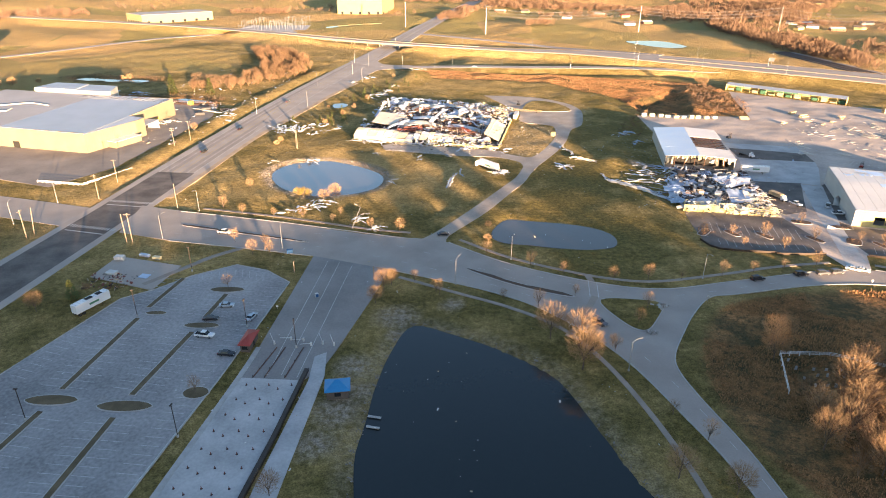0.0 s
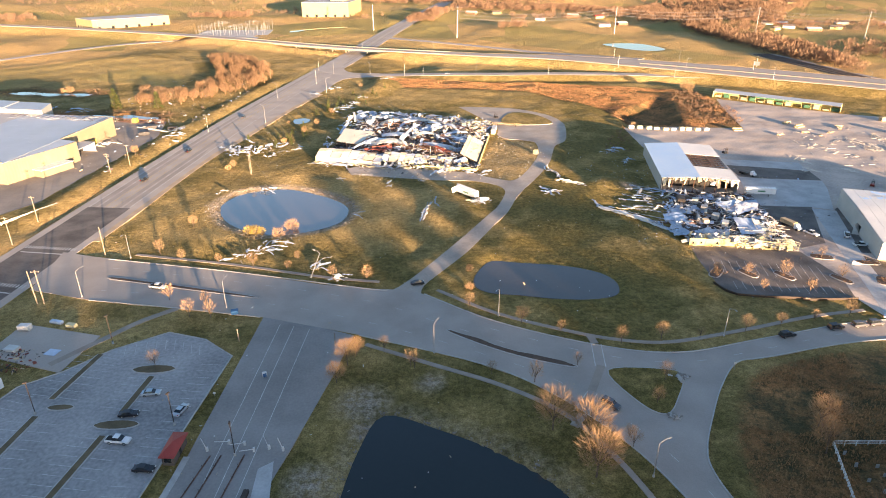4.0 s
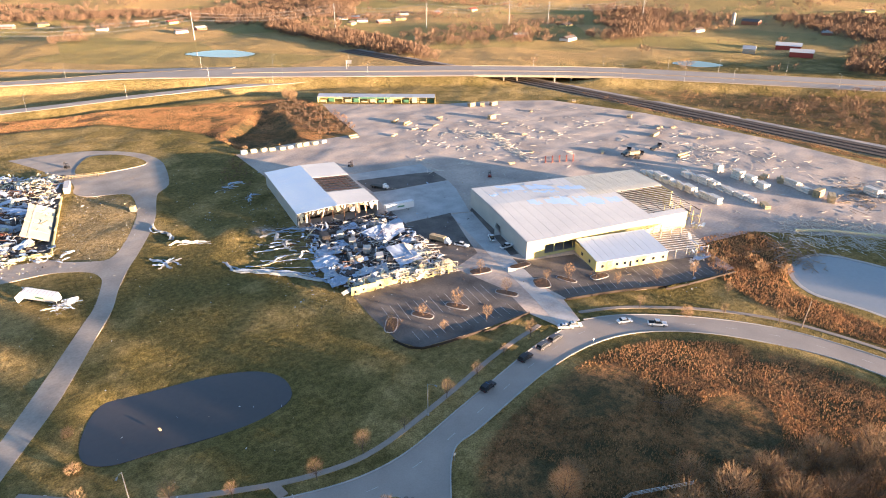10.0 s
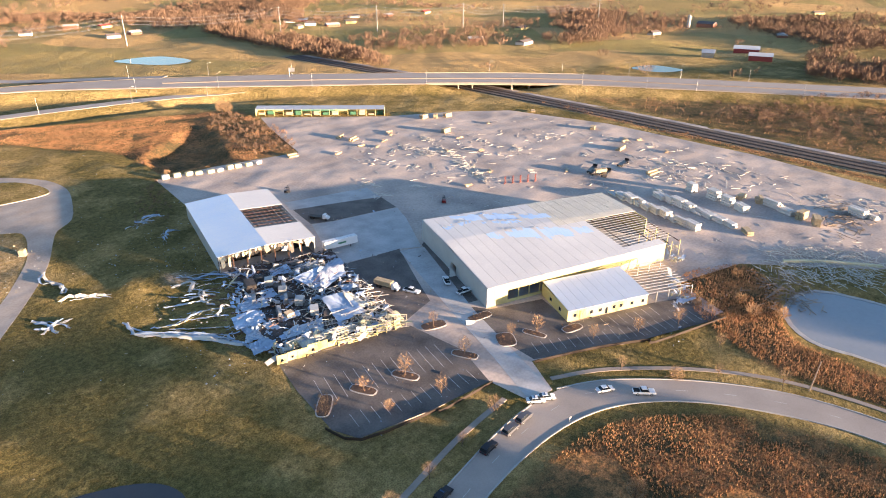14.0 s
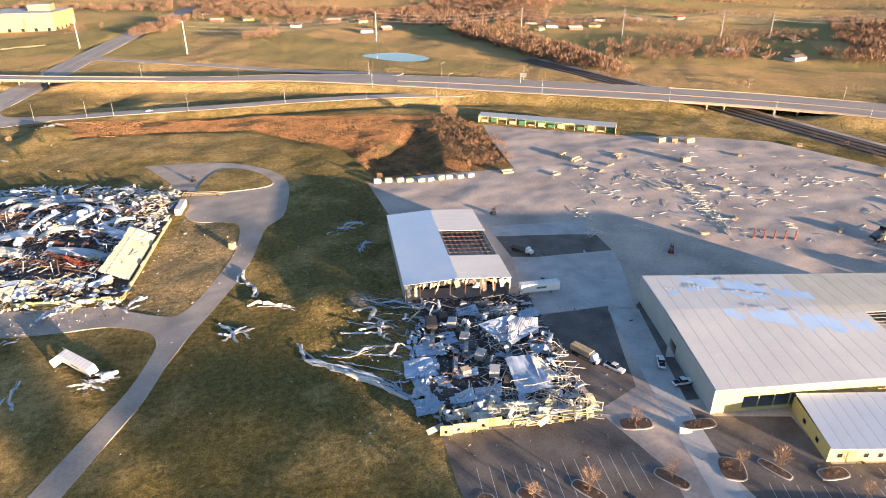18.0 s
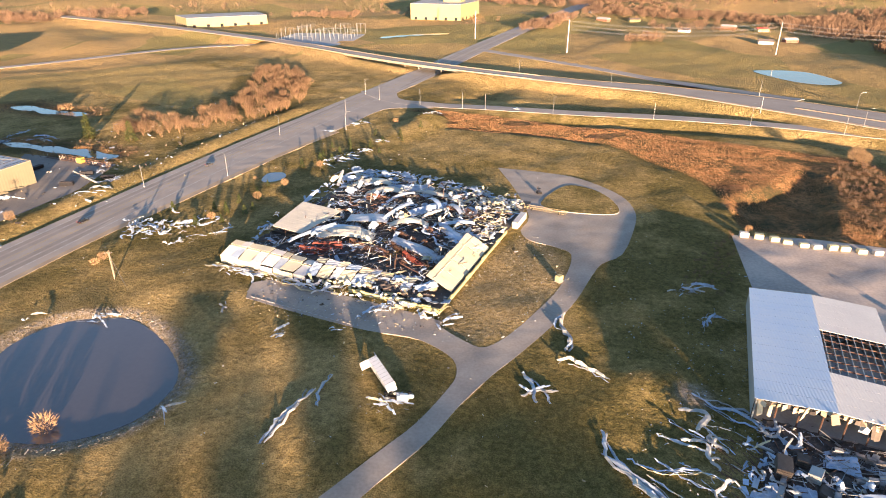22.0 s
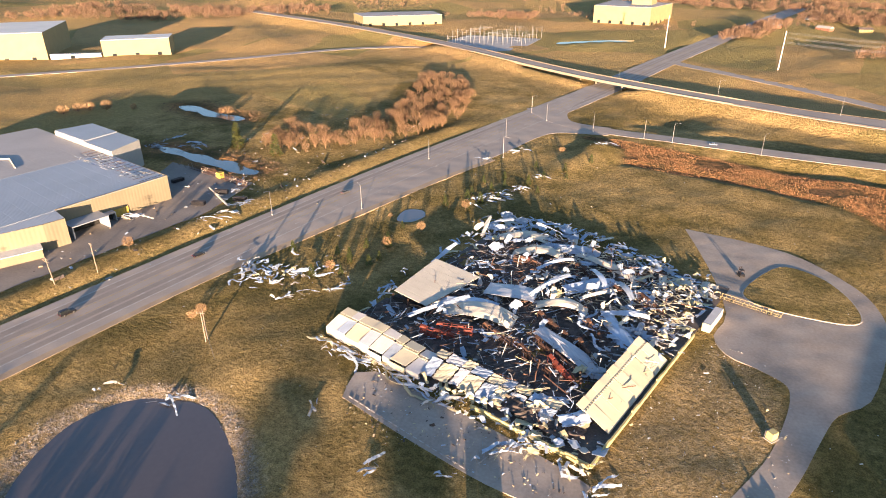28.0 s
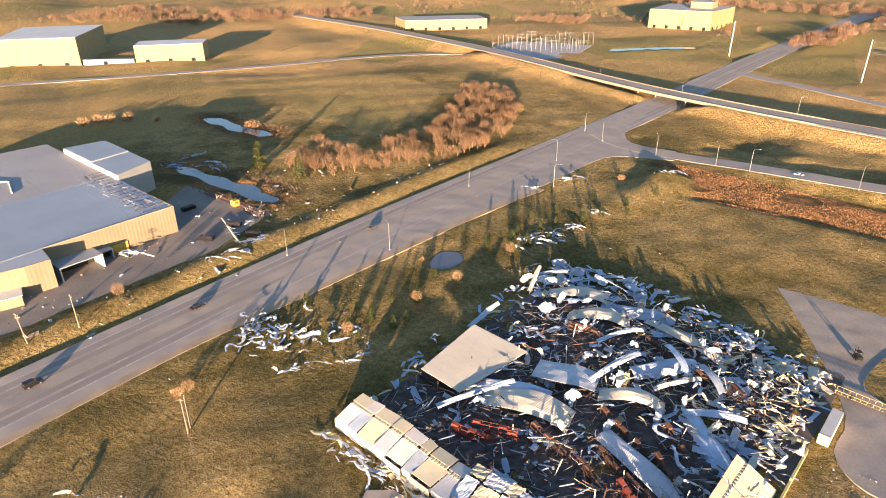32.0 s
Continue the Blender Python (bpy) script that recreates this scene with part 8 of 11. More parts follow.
scatter("woodland", SOUTH, *FAR_T, M_TWIGG, "tall bare woods on the ridge to the south", "woods")

# reeds and brush on the banks of the two creek ponds
bank = [p for p in spots_in(uu([(-335, 490), (-335, 555), (-215, 535), (-150, 455), (-150, 425), (-240, 430)]), 2600, 0.05, 0.16, 86) if 0.5 < min(float(inside(CREEK_1, np.array([p[0]]), np.array([p[1]]))[0]), float(inside(CREEK_2, np.array([p[0]]), np.array([p[1]]))[0])) < 13]
scatter("thicket", bank, *FAR_T, M_TWIGG, "dark brambles and reeds on the creek banks", "brush")
# tall dry grass and reeds
REED_T = ([Vector((-0.10, 0, 0)), Vector((0.10, 0, 0)), Vector((0.05, 0.12, 1.0)), Vector((0.1, -0.1, 0)), Vector((0.2, 0.05, 0)), Vector((0.3, -0.05, 0.8)), Vector((-0.2, 0.1, 0)), Vector((-0.12, -0.06, 0)), Vector((-0.32, 0.06, 0.9))], [(0, 1, 2), (3, 4, 5), (6, 7, 8)])
scatter("tall_grass", [p for p in spots_in(FIELD, 46000, 0.35, 0.9, 30) if math.sin(p[0] / 11 + 1.2 * math.sin(p[1] / 17)) * math.sin(p[1] / 8 + p[0] / 31) > -0.35], *REED_T, M_REED, "tussocks of tall straw and russet grass", "grass")
scatter("tall_grass", [p for p in spots_in(SCRUB, 60000, 0.18, 0.62, 31) if math.sin(p[0] / 13 + 1.4 * math.sin(p[1] / 11)) * math.sin(p[1] / 9 + p[0] / 27) + 0.4 * math.sin(p[0] / 4.1) * math.sin(p[1] / 3.7) > (-0.62 if p[0] < 172 * U or p[1] > 500 * U else 0.35)], *REED_T, M_REED, "tall russet reeds round the lawn", "grass")
scatter("tall_grass", spots_in(SCRUB_P3, 9000, 0.4, 1.0, 32), *REED_T, M_REED, "straw reeds along the pond", "grass")
scatter("tall_grass", spots_in(SCRUB_E, 1800, 0.6, 1.2, 33) + spots_in(SCRUB_R, 1500, 0.5, 1.0, 34) + spots_in(VERGE_R, 2500, 0.8, 1.6, 35), *REED_T, M_REED, "brown rough grass beside the railway", "grass")

# low dark shrubs on the planting islands of the two car parks
isl = []
for cx, cy, lx in ((151, 222, 4.3), (148, 209, 3.4), (156, 206, 3.2), (166, 201, 3.4), (138, 227, 4.0), (135, 211, 3.6), (118, 214, 3.6), (107, 216, 3.4), (97, 217, 4.0)):
    isl += [(cx * U + r_s.gauss(0, lx * 0.4), cy * U + r_s.gauss(0, lx * 0.4), r_s.uniform(0.05, 0.11), r_s.uniform(0, 6.28)) for _ in range(16)]
scatter("shrub_bed", isl, *WOOD_T, M_TWIGR, "low dark russet shrubs on mulch", "shrubs", 0.2)

# graveyard fence and stones
M_FENCE = mat("white_fence_paint", (0.8, 0.79, 0.77), (0.68, 0.67, 0.65), 0.6, 0, 0.6, 4, 0.02, 0.6)


def rail_fence(pts, label):
    root = empty("fence", Matrix(), label, "fence")
    for (ax, ay), (bx, by) in zip(pts[:-1], pts[1:]):
        a, b = Vector((ax * U, ay * U)), Vector((bx * U, by * U))
        n = max(1, int((b - a).length / 2.4))
        for i in range(n + 1):
            p = a.lerp(b, i / n)
            part("post", boxes((p.x - 0.07, p.x + 0.07, p.y - 0.07, p.y + 0.07, -0.2, 1.4)), M_FENCE, root)
        for z in (0.45, 0.85, 1.25):
            ribbon("rail", [tuple(a), tuple(b)], 0.06, z, z + 0.14, M_FENCE, root)


rail_fence([(82, 122), (87.5, 138), (100, 137.5), (112, 132)], "white three-rail fence round the small graveyard")
for i in range(16):
    x, y = 89 + (i % 5) * 3.2 + rng.uniform(-0.8, 0.8), 125 + (i // 5) * 3.2 + rng.uniform(-0.8, 0.8)
    g = part("headstone", boxes((-0.35, 0.35, -0.09, 0.09, -0.1, 0.8 + 0.3 * rng.random()), bevel=0.03), M_KERB)
    g.matrix_basis = pose(x * U, y * U, 0, rng.uniform(-8, 8), 0, rng.uniform(-15, 15))
    tagged(g, "small weathered pale headstone in rough grass", "headstone", "headstones")
rail_fence([(-180, 268), (-158, 264), (-146, 286)], "white panel fence before the warehouse lot")
for x, y, h, lab in ((79, 165.5, 2.2, "give-way sign on a thin post"), (135, 177, 1.6, "white marker post beside the curve"), (-48, 160, 1.2, "small white post beside the lane")):
    s = empty("road_sign", pose(x * U, y * U, 0.1), lab, "sign")
    part("post", boxes((-0.05, 0.05, -0.05, 0.05, -0.2, h)), M_GALV, s)
    part("plate", boxes((-0.35, 0.35, -0.07, -0.05, h - 0.6, h), bevel=0.005), M_WHITE, s)

# ---- collapsed buildings ----
def crumple(seed, L, W, n=7, curl=0.5, twist=0.4, rise=1.0):
    """A bent strip of sheet metal with two skins: vertices and faces."""
    r = random.Random(seed)
    p, h, pitch, roll = Vector((0, 0, 0)), 0.0, r.uniform(-0.2, 0.6) * rise, r.uniform(-0.4, 0.4)
    v, f = [], []
    for i in range(n + 1):
        fwd = Vector((math.cos(h) * math.cos(pitch), math.sin(h) * math.cos(pitch), math.sin(pitch)))
        side = Vector((-math.sin(h), math.cos(h), 0))
        up = fwd.cross(side) * -1
        s = side * math.cos(roll) + up * math.sin(roll)
        nn = fwd.cross(s).normalized()
        w = W * (0.5 + r.uniform(-0.1, 0.1)) * (0.75 + 0.5 * math.sin(math.pi * (i + 0.6) / (n + 1.2)))
        for a, lift in ((-1, r.uniform(-0.12, 0.12) * W), (0, r.uniform(-0.25, 0.25) * W * curl), (1, r.uniform(-0.12, 0.12) * W)):
            q = p + s * (a * w) + nn * lift
            v += [q + nn * 0.03, q - nn * 0.03]
        p = p + fwd * (L / n)
        h += r.gauss(0, 0.25 * curl)
        pitch = max(-1.2 * rise, min(1.2 * rise, pitch + r.gauss(-0.08, 0.45 * curl * rise)))
        roll += r.gauss(0, twist)
    for i in range(n):
        a, b = 6 * i, 6 * i + 6
        for j in (0, 2):
            f += [(a + j, a + j + 2, b + j + 2, b + j), (a + j + 1, b + j + 1, b + j + 3, a + j + 3)]
        f += [(a, b, b + 1, a + 1), (a + 4, a + 5, b + 5, b + 4)]
    f += [(0, 1, 3, 2), (2, 3, 5, 4), (6 * n, 6 * n + 2, 6 * n + 3, 6 * n + 1), (6 * n + 2, 6 * n + 4, 6 * n + 5, 6 * n + 3)]
    zmin = min(q.z for q in v)
    return [q - Vector((0, 0, zmin + L * 0.04)) for q in v], f




def folded(seed, L, W, nx=11, ny=6):
    """A wide roof sheet dented along a few creases, with torn ends and two skins."""
    r = random.Random(seed)
    cre = [(r.uniform(0, math.pi), r.uniform(-0.3, 0.3) * L, r.uniform(0.15, 0.55), r.uniform(0.5, 1.4)) for _ in range(4)]
    tear = [[r.uniform(-0.5, 0.5) for _ in range(ny + 1)] for _ in range(2)]
    v, f = [], []
    for i in range(nx + 1):
        for j in range(ny + 1):
            x, y = (i / nx - 0.5) * L, (j / ny - 0.5) * W
            if i in (0, nx):
                x += tear[0 if i == 0 else 1][j]
            h = sum(a * math.exp(-((x * math.cos(t) + y * math.sin(t) - o) / w) ** 2) for t, o, a, w in cre) + r.uniform(-0.05, 0.05)
            h += 0.06 * L * (abs(x) / L) ** 2 * math.sin(seed)
            v += [Vector((x, y, h + 0.03)), Vector((x, y, h - 0.03))]
    k = 2 * (ny + 1)
    for i in range(nx):
        for j in range(ny):
            a, b = k * i + 2 * j, k * (i + 1) + 2 * j
            f += [(a, b, b + 2, a + 2), (a + 1, a + 3, b + 3, b + 1)]
        for j in (0, ny):
            a, b = k * i + 2 * j, k * (i + 1) + 2 * j
            f.append((a, a + 1, b + 1, b))
    for i in (0, nx):
        for j in range(ny):
            a = k * i + 2 * j
            f.append((a, a + 2, a + 3, a + 1))
    return v, f


M_SHEETW = ribbed("corrugated_white", (0.55, 0.575, 0.62), (0.42, 0.44, 0.485), 0.5, 0, 0.5, 0.1, 0.8)
BIG = []
for i in range(12):
    vv, ff = folded(700 + i, (7.0, 10.0, 14.0, 8.5)[i % 4], (2.8, 3.8, 3.2, 4.6)[i % 4])
    BIG.append([mesh("roof_sheet", vv, ff, m) for m in (M_SHEET, M_SHEETC, M_SHEETW)])
LONGS = []
for i in range(10):
    vv, ff = folded(800 + i, (9.0, 12.0, 14.0, 10.5)[i % 4], (0.9, 1.3, 1.7, 1.1)[i % 4], 14, 3)
    LONGS.append([mesh("roof_sheet", vv, ff, m) for m in (M_SHEET, M_SHEETC, M_SHEETW)])
SHORTS = []
for i in range(12):
    vv, ff = folded(850 + i, (2.2, 3.4, 5.0, 1.6)[i % 4], (0.7, 0.5, 0.9, 1.0)[i % 4], 6, 3)
    SHORTS.append([mesh("strip", vv, ff, m) for m in (M_SHEET, M_SHEETY, M_SHEETB)])
SHEETS = []
for i in range(14):
    vv, ff = crumple(200 + i, (4.0, 5.5, 7.5, 10.0)[i % 4], (0.55, 0.8, 1.1, 0.65)[i % 4], 9, 0.5 + 0.2 * (i % 3), 0.3, 0.55)
    SHEETS.append([mesh("sheet", vv, ff, m) for m in (M_SHEET, M_SHEETY, M_SHEETB)])
FLAT = []
for i in range(8):
    vv, ff = crumple(300 + i, (2.2, 3.0, 4.0)[i % 3], (1.5, 2.2, 1.2)[i % 3], 3, 0.15, 0.06)
    FLAT.append([mesh("panel", vv, ff, m) for m in (M_SHEET, M_SHEETY, M_SHEETB)])


THIN = []
for i in range(12):
    vv, ff = crumple(400 + i, (2.0, 3.4, 5.0, 7.0)[i % 4], (0.16, 0.26, 0.34, 0.2)[i % 4], 9, 0.6 + 0.25 * (i % 3), 0.3, 0.22)
    THIN.append([mesh("strip", vv, ff, m) for m in (M_SHEET, M_SHEETY, M_SHEETB)])
RIBS = []
for i in range(10):
    vv, ff = crumple(900 + i, (5.0, 7.0, 9.0, 11.0)[i % 4], (0.45, 0.7, 0.9, 0.6)[i % 4], 14, 0.45, 0.42, 0.22)
    RIBS.append([mesh("ribbon", vv, ff, m) for m in (M_SHEET, M_SHEETY, M_SHEETB)])
WIDE = []
for i in range(10):
    vv, ff = crumple(500 + i, (4.0, 5.0, 7.0)[i % 3], (1.7, 2.4, 2.0)[i % 3], 8, 0.4, 0.18, 0.6)
    WIDE.append([mesh("roofing", vv, ff, m) for m in (M_SHEET, M_SHEETY, M_SHEETC)])


def strip_mesh(name, path, W, seed, material, twist=0.5):
    """A two-skinned strip of sheet along a path of points."""
    r = random.Random(seed)
    v, f = [], []
    roll, n = r.uniform(-0.5, 0.5), len(path)
    for i, p in enumerate(path):
        a, b = path[max(i - 1, 0)], path[min(i + 1, n - 1)]
        fwd = (b - a).normalized()
        side = Vector((-fwd.y, fwd.x, 0.0001)).normalized()
        up = side.cross(fwd) * -1
        roll += r.gauss(0, twist * 0.4)
        roll *= 0.9
        s = side * math.cos(roll) + up * math.sin(roll)
        nn = fwd.cross(s).normalized()
        w = W * 0.5 * (0.6 + 0.5 * math.sin(math.pi * (i + 0.7) / (n + 0.6))) * r.uniform(0.8, 1.2)
        for k, lift in ((-1, 0.0), (0, r.uniform(0.05, 0.22) * W), (1, 0.0)):
            q = p + s * (k * w) + nn * lift
            v += [q + nn * 0.025, q - nn * 0.025]
    for i in range(n - 1):
        a, b = 6 * i, 6 * i + 6
        for j in (0, 2):
            f += [(a + j, a + j + 2, b + j + 2, b + j), (a + j + 1, b + j + 1, b + j + 3, a + j + 3)]
        f += [(a, b, b + 1, a + 1), (a + 4, a + 5, b + 5, b + 4)]
    zmin = min(q.z for q in v)
    return mesh(name, [q - Vector((0, 0, zmin)) for q in v], f, material)


def swirl_path(seed, L, n=20, curl=0.35, rise=1.0):
    """A path that loops over the ground and lifts here and there."""
    r = random.Random(seed)
    p, h, k = Vector((0, 0, 0)), 0.0, r.uniform(-0.25, 0.25)
    ph, out = r.uniform(0, 6), []
    for i in range(n):
        out.append(Vector((p.x, p.y, rise * (0.15 + max(0.0, math.sin(ph + i * 5.5 / n)) * r.uniform(0.7, 1.1)))))
        k = 0.8 * k + r.gauss(0, curl * 0.5)
        h += k
        p = p + Vector((math.cos(h), math.sin(h), 0)) * (L / n)
    return out


SWIRL = []
for i in range(14):
    L = (5.0, 8.0, 11.0, 14.0)[i % 4]
    path = swirl_path(950 + i, L, 18, 0.4, 0.9)
    SWIRL.append([strip_mesh("ribbon", path, (0.7, 1.0, 0.85, 1.3)[i % 4], 970 + i, m) for m in (M_SHEET, M_SHEETY, M_SHEETB)])


def trail(name, pts, W, material, label, seed, lift=0.5, category="debris"):
    """One long torn strip lying along a line of plan points."""
    r = random.Random(seed)
    line = smooth(uu(pts), 5)
    x0, y0 = line[0]
    path = [Vector((x - x0 + r.gauss(0, 0.25), y - y0 + r.gauss(0, 0.25), gz(x, y) + lift * abs(math.sin(i * 0.8 + seed)) * r.random())) for i, (x, y) in enumerate(line)]
    z0 = min(p.z for p in path)
    ob = obj(name, strip_mesh(name, path, W, seed, material, 0.6), None, Matrix.Translation((x0, y0, z0 + 0.03)))
    return tagged(ob, label, category, "torn strips on the grass")


def drape(root, c, z, folds, seed, material, label):
    """A large sheet hung over the rubble between four corners, with soft folds."""
    r = random.Random(seed)
    q = quad_map(c)
    nx, ny = 12, 9
    v, f = [], []
    ph = [r.uniform(0, 6) for _ in range(4)]
    for i in range(nx + 1):
        for j in range(ny + 1):
            u, w = i / nx, j / ny
            p = q(u, w)
            h = (z[0] * (1 - u) + z[1] * u) * (1 - w) + (z[3] * (1 - u) + z[2] * u) * w
            h += folds * (math.sin(5 * u + 2.4 * w + ph[0]) * 0.5 + abs(math.sin(7 * w - 3 * u + ph[1])) * 0.6) + r.uniform(-0.06, 0.06)
            p = Vector((p.x + r.uniform(-0.15, 0.15), p.y + r.uniform(-0.15, 0.15), h))
            v += [p, p - Vector((0, 0, 0.05))]
    k = 2 * (ny + 1)
    for i in range(nx):
        for j in range(ny):
            a, b = k * i + 2 * j, k * (i + 1) + 2 * j
            f += [(a, b, b + 2, a + 2), (a + 1, a + 3, b + 3, b + 1)]
    return tagged(obj("roof_sheet", mesh("roof_sheet", v, f, material), root), label)


def sail(root, x, y, z, H, W, heading, seed, material, label="torn roof sheet standing in a twist"):
    """A torn sheet that lies on the rubble, then rears up and bends over."""
    r = random.Random(seed)
    d = Vector((math.cos(heading), math.sin(heading), 0))
    e = Vector((-d.y, d.x, 0))
    bend, path = r.uniform(-0.5, 0.5), []
    for i in range(12):
        t = i / 11
        up = H * (math.sin(min(1.0, t * 1.25) * math.pi / 2) ** 1.6 - 0.35 * max(0.0, t - 0.75) / 0.25)
        path.append(d * (H * (0.9 * t + 0.35 * t * t)) + e * (bend * H * t * t + r.gauss(0, 0.12)) + Vector((0, 0, up + r.gauss(0, 0.08))))
    ob = obj("roof_sheet", strip_mesh("roof_sheet", path, W, seed, material, 0.9), root, Matrix.Translation((x, y, z)))
    return tagged(ob, label)


def strew(root, spots, lib, name, weights, zfun, tilt=25, scale=(0.7, 1.3), heading=None, label=""):
    """Single crumpled pieces, each a part of its ruin."""
    for (x, y) in spots:
        me = rng.choice(lib)[rng.choices((0, 1, 2), weights)[0]]
        ob = obj(name, me, root)
        rz = rng.uniform(0, 360) if heading is None else heading + rng.gauss(0, 28)
        ob.matrix_basis = pose(x, y, zfun(x, y), rng.gauss(0, tilt * 0.7), rng.gauss(0, tilt * 0.35), rz) @ Matrix.Scale(rng.uniform(*scale), 4)


def bits(name, spots, zfun, size, material, label, flat=0.35, parent=None):
    """Many small broken pieces as one mesh."""
    v, f = [], []
    for (x, y) in spots:
        s = size * math.exp(rng.gauss(0, 0.5))
        m = pose(x, y, zfun(x, y) + s * 0.15, rng.gauss(0, 25), rng.gauss(0, 25), rng.uniform(0, 360))
        a, b, c = s * rng.uniform(0.5, 1.6), s * rng.uniform(0.2, 0.7), s * flat * rng.uniform(0.15, 0.5)
        k = len(v)
        v += [tuple(m @ Vector((sx * a, sy * b, sz * c))) for sz in (-1, 1) for sx, sy in ((-1, -1), (1, -1), (1, 1), (-1, 1))]
        f += [(k, k + 3, k + 2, k + 1), (k + 4, k + 5, k + 6, k + 7)] + [(k + j, k + (j + 1) % 4, k + 4 + (j + 1) % 4, k + 4 + j) for j in range(4)]
    ob = obj(name, mesh(name, v, f, *(material if isinstance(material, tuple) else (material,))), parent)
    if isinstance(material, tuple):
        n = len(material)
        pick = np.repeat(nrg.integers(0, n, len(f) // 6), 6).astype(np.int32)
        ob.data.polygons.foreach_set("material_index", pick)
    if parent is None:
        tagged(ob, label, "debris", kind="stuff")
    else:
        tagged(ob, label, kind="stuff")
    return ob


def beams(name, spots, zfun, L, r0, material, parent, heading=None, spread=60, up=12):
    """Loose beams and posts as one mesh."""
    v, f = [], []
    for (x, y) in spots:
        l = L * rng.uniform(0.5, 1.4)
        m = pose(x, y, zfun(x, y) + 0.3, 0, rng.gauss(0, up), (rng.uniform(0, 360) if heading is None else heading + rng.gauss(0, spread)))
        k = len(v)
        v += [tuple(m @ Vector((sx * l / 2, sy * r0, sz * r0))) for sx in (-1, 1) for sy, sz in ((-1, -1), (1, -1), (1, 1), (-1, 1))]
        f += [(k, k + 1, k + 2, k + 3), (k + 7, k + 6, k + 5, k + 4)] + [(k + j, k + 4 + j, k + 4 + (j + 1) % 4, k + (j + 1) % 4) for j in range(4)]
    ob = obj(name, mesh(name, v, f, material), parent)
    return tagged(ob, kind="stuff") if parent else ob


def arch(root, a, b, width, rise, sag, material, label="", n=10, lean=0.0, name="roof_sheet"):
    """A long roof sheet bent into an arch between two points."""
    a, b = Vector(a), Vector(b)
    d = (b - a)
    s = Vector((-d.y, d.x, 0)).normalized()
    v, f = [], []
    for i in range(n + 1):
        t = i / n
        c = a + d * t + Vector((0, 0, rise * math.sin(math.pi * t)))
        for j in range(5):
            w = (j / 4 - 0.5) * width * (1 + 0.12 * math.sin(5 * t + j))
            z = -sag * (2 * (j / 4) - 1) ** 2 + lean * w + 0.12 * math.sin(9 * t + 2 * j)
            q = c + s * w + Vector((0, 0, z))
            v += [q, q - Vector((0, 0, 0.07))]
    for i in range(n):
        for j in range(4):
            k, l = 10 * i + 2 * j, 10 * i + 10 + 2 * j
            f += [(k, l, l + 2, k + 2), (k + 1, k + 3, l + 3, l + 1)]
        for j in (0, 4):
            k, l = 10 * i + 2 * j, 10 * i + 10 + 2 * j
            f.append((k, k + 1, l + 1, l) if j == 0 else (k, l, l + 1, k + 1))
    for i in (0, n):
        for j in range(4):
            k = 10 * i + 2 * j
            f.append((k, k + 2, k + 3, k + 1) if i == 0 else (k, k + 1, k + 3, k + 2))
    me = mesh(name, v, f, material)
    ob = obj(name, me, root)
    return tagged(ob, label) if label else ob




def rubble_bed(root, x0, x1, y0, y1, hfun, step, material):
    xs, ys = np.arange(x0, x1, step), np.arange(y0, y1, step)
    v = [(x + rng.uniform(-0.3, 0.3), y + rng.uniform(-0.3, 0.3), hfun(x, y) + rng.uniform(-0.25, 0.35)) for y in ys for x in xs]
    n = len(xs)
    f = [(j * n + i, j * n + i + 1, (j + 1) * n + i + 1, (j + 1) * n + i) for j in range(len(ys) - 1) for i in range(n - 1)]
    ob = obj("rubble", mesh("rubble", v, f, material), root)
    return tagged(ob, "dark heaped rubble and shredded contents", kind="stuff")


def rack(root, x, y, z, rz, ry, L, H, D, material):
    bm = bmesh.new()
    n = int(L / 2.2)
    for i in range(n + 1):
        for d in (0, D):
            box(bm, i * 2.2 - 0.05, i * 2.2 + 0.05, d - 0.05, d + 0.05, 0, H)
    for k in (0.3, 0.62, 0.95):
        for d in (0, D):
            box(bm, 0, n * 2.2, d - 0.04, d + 0.04, H * k - 0.06, H * k + 0.06)
        for i in range(n):
            if rng.random() < 0.5:
                box(bm, i * 2.2 + 0.2, i * 2.2 + 2.0, 0.1, D - 0.1, H * k + 0.06, H * k + 0.5 * rng.random() + 0.2)
    ob = part("rack", bm, material, root)
    ob.matrix_basis = pose(x, y, z, rng.gauss(0, 10), ry, rz)
    return ob


def spots(n, x0, x1, y0, y1, test=None):
    out = []
    while len(out) < n:
        x, y = rng.uniform(x0, x1), rng.uniform(y0, y1)
        if test is None or test(x, y):
            out.append((x, y))
    return out


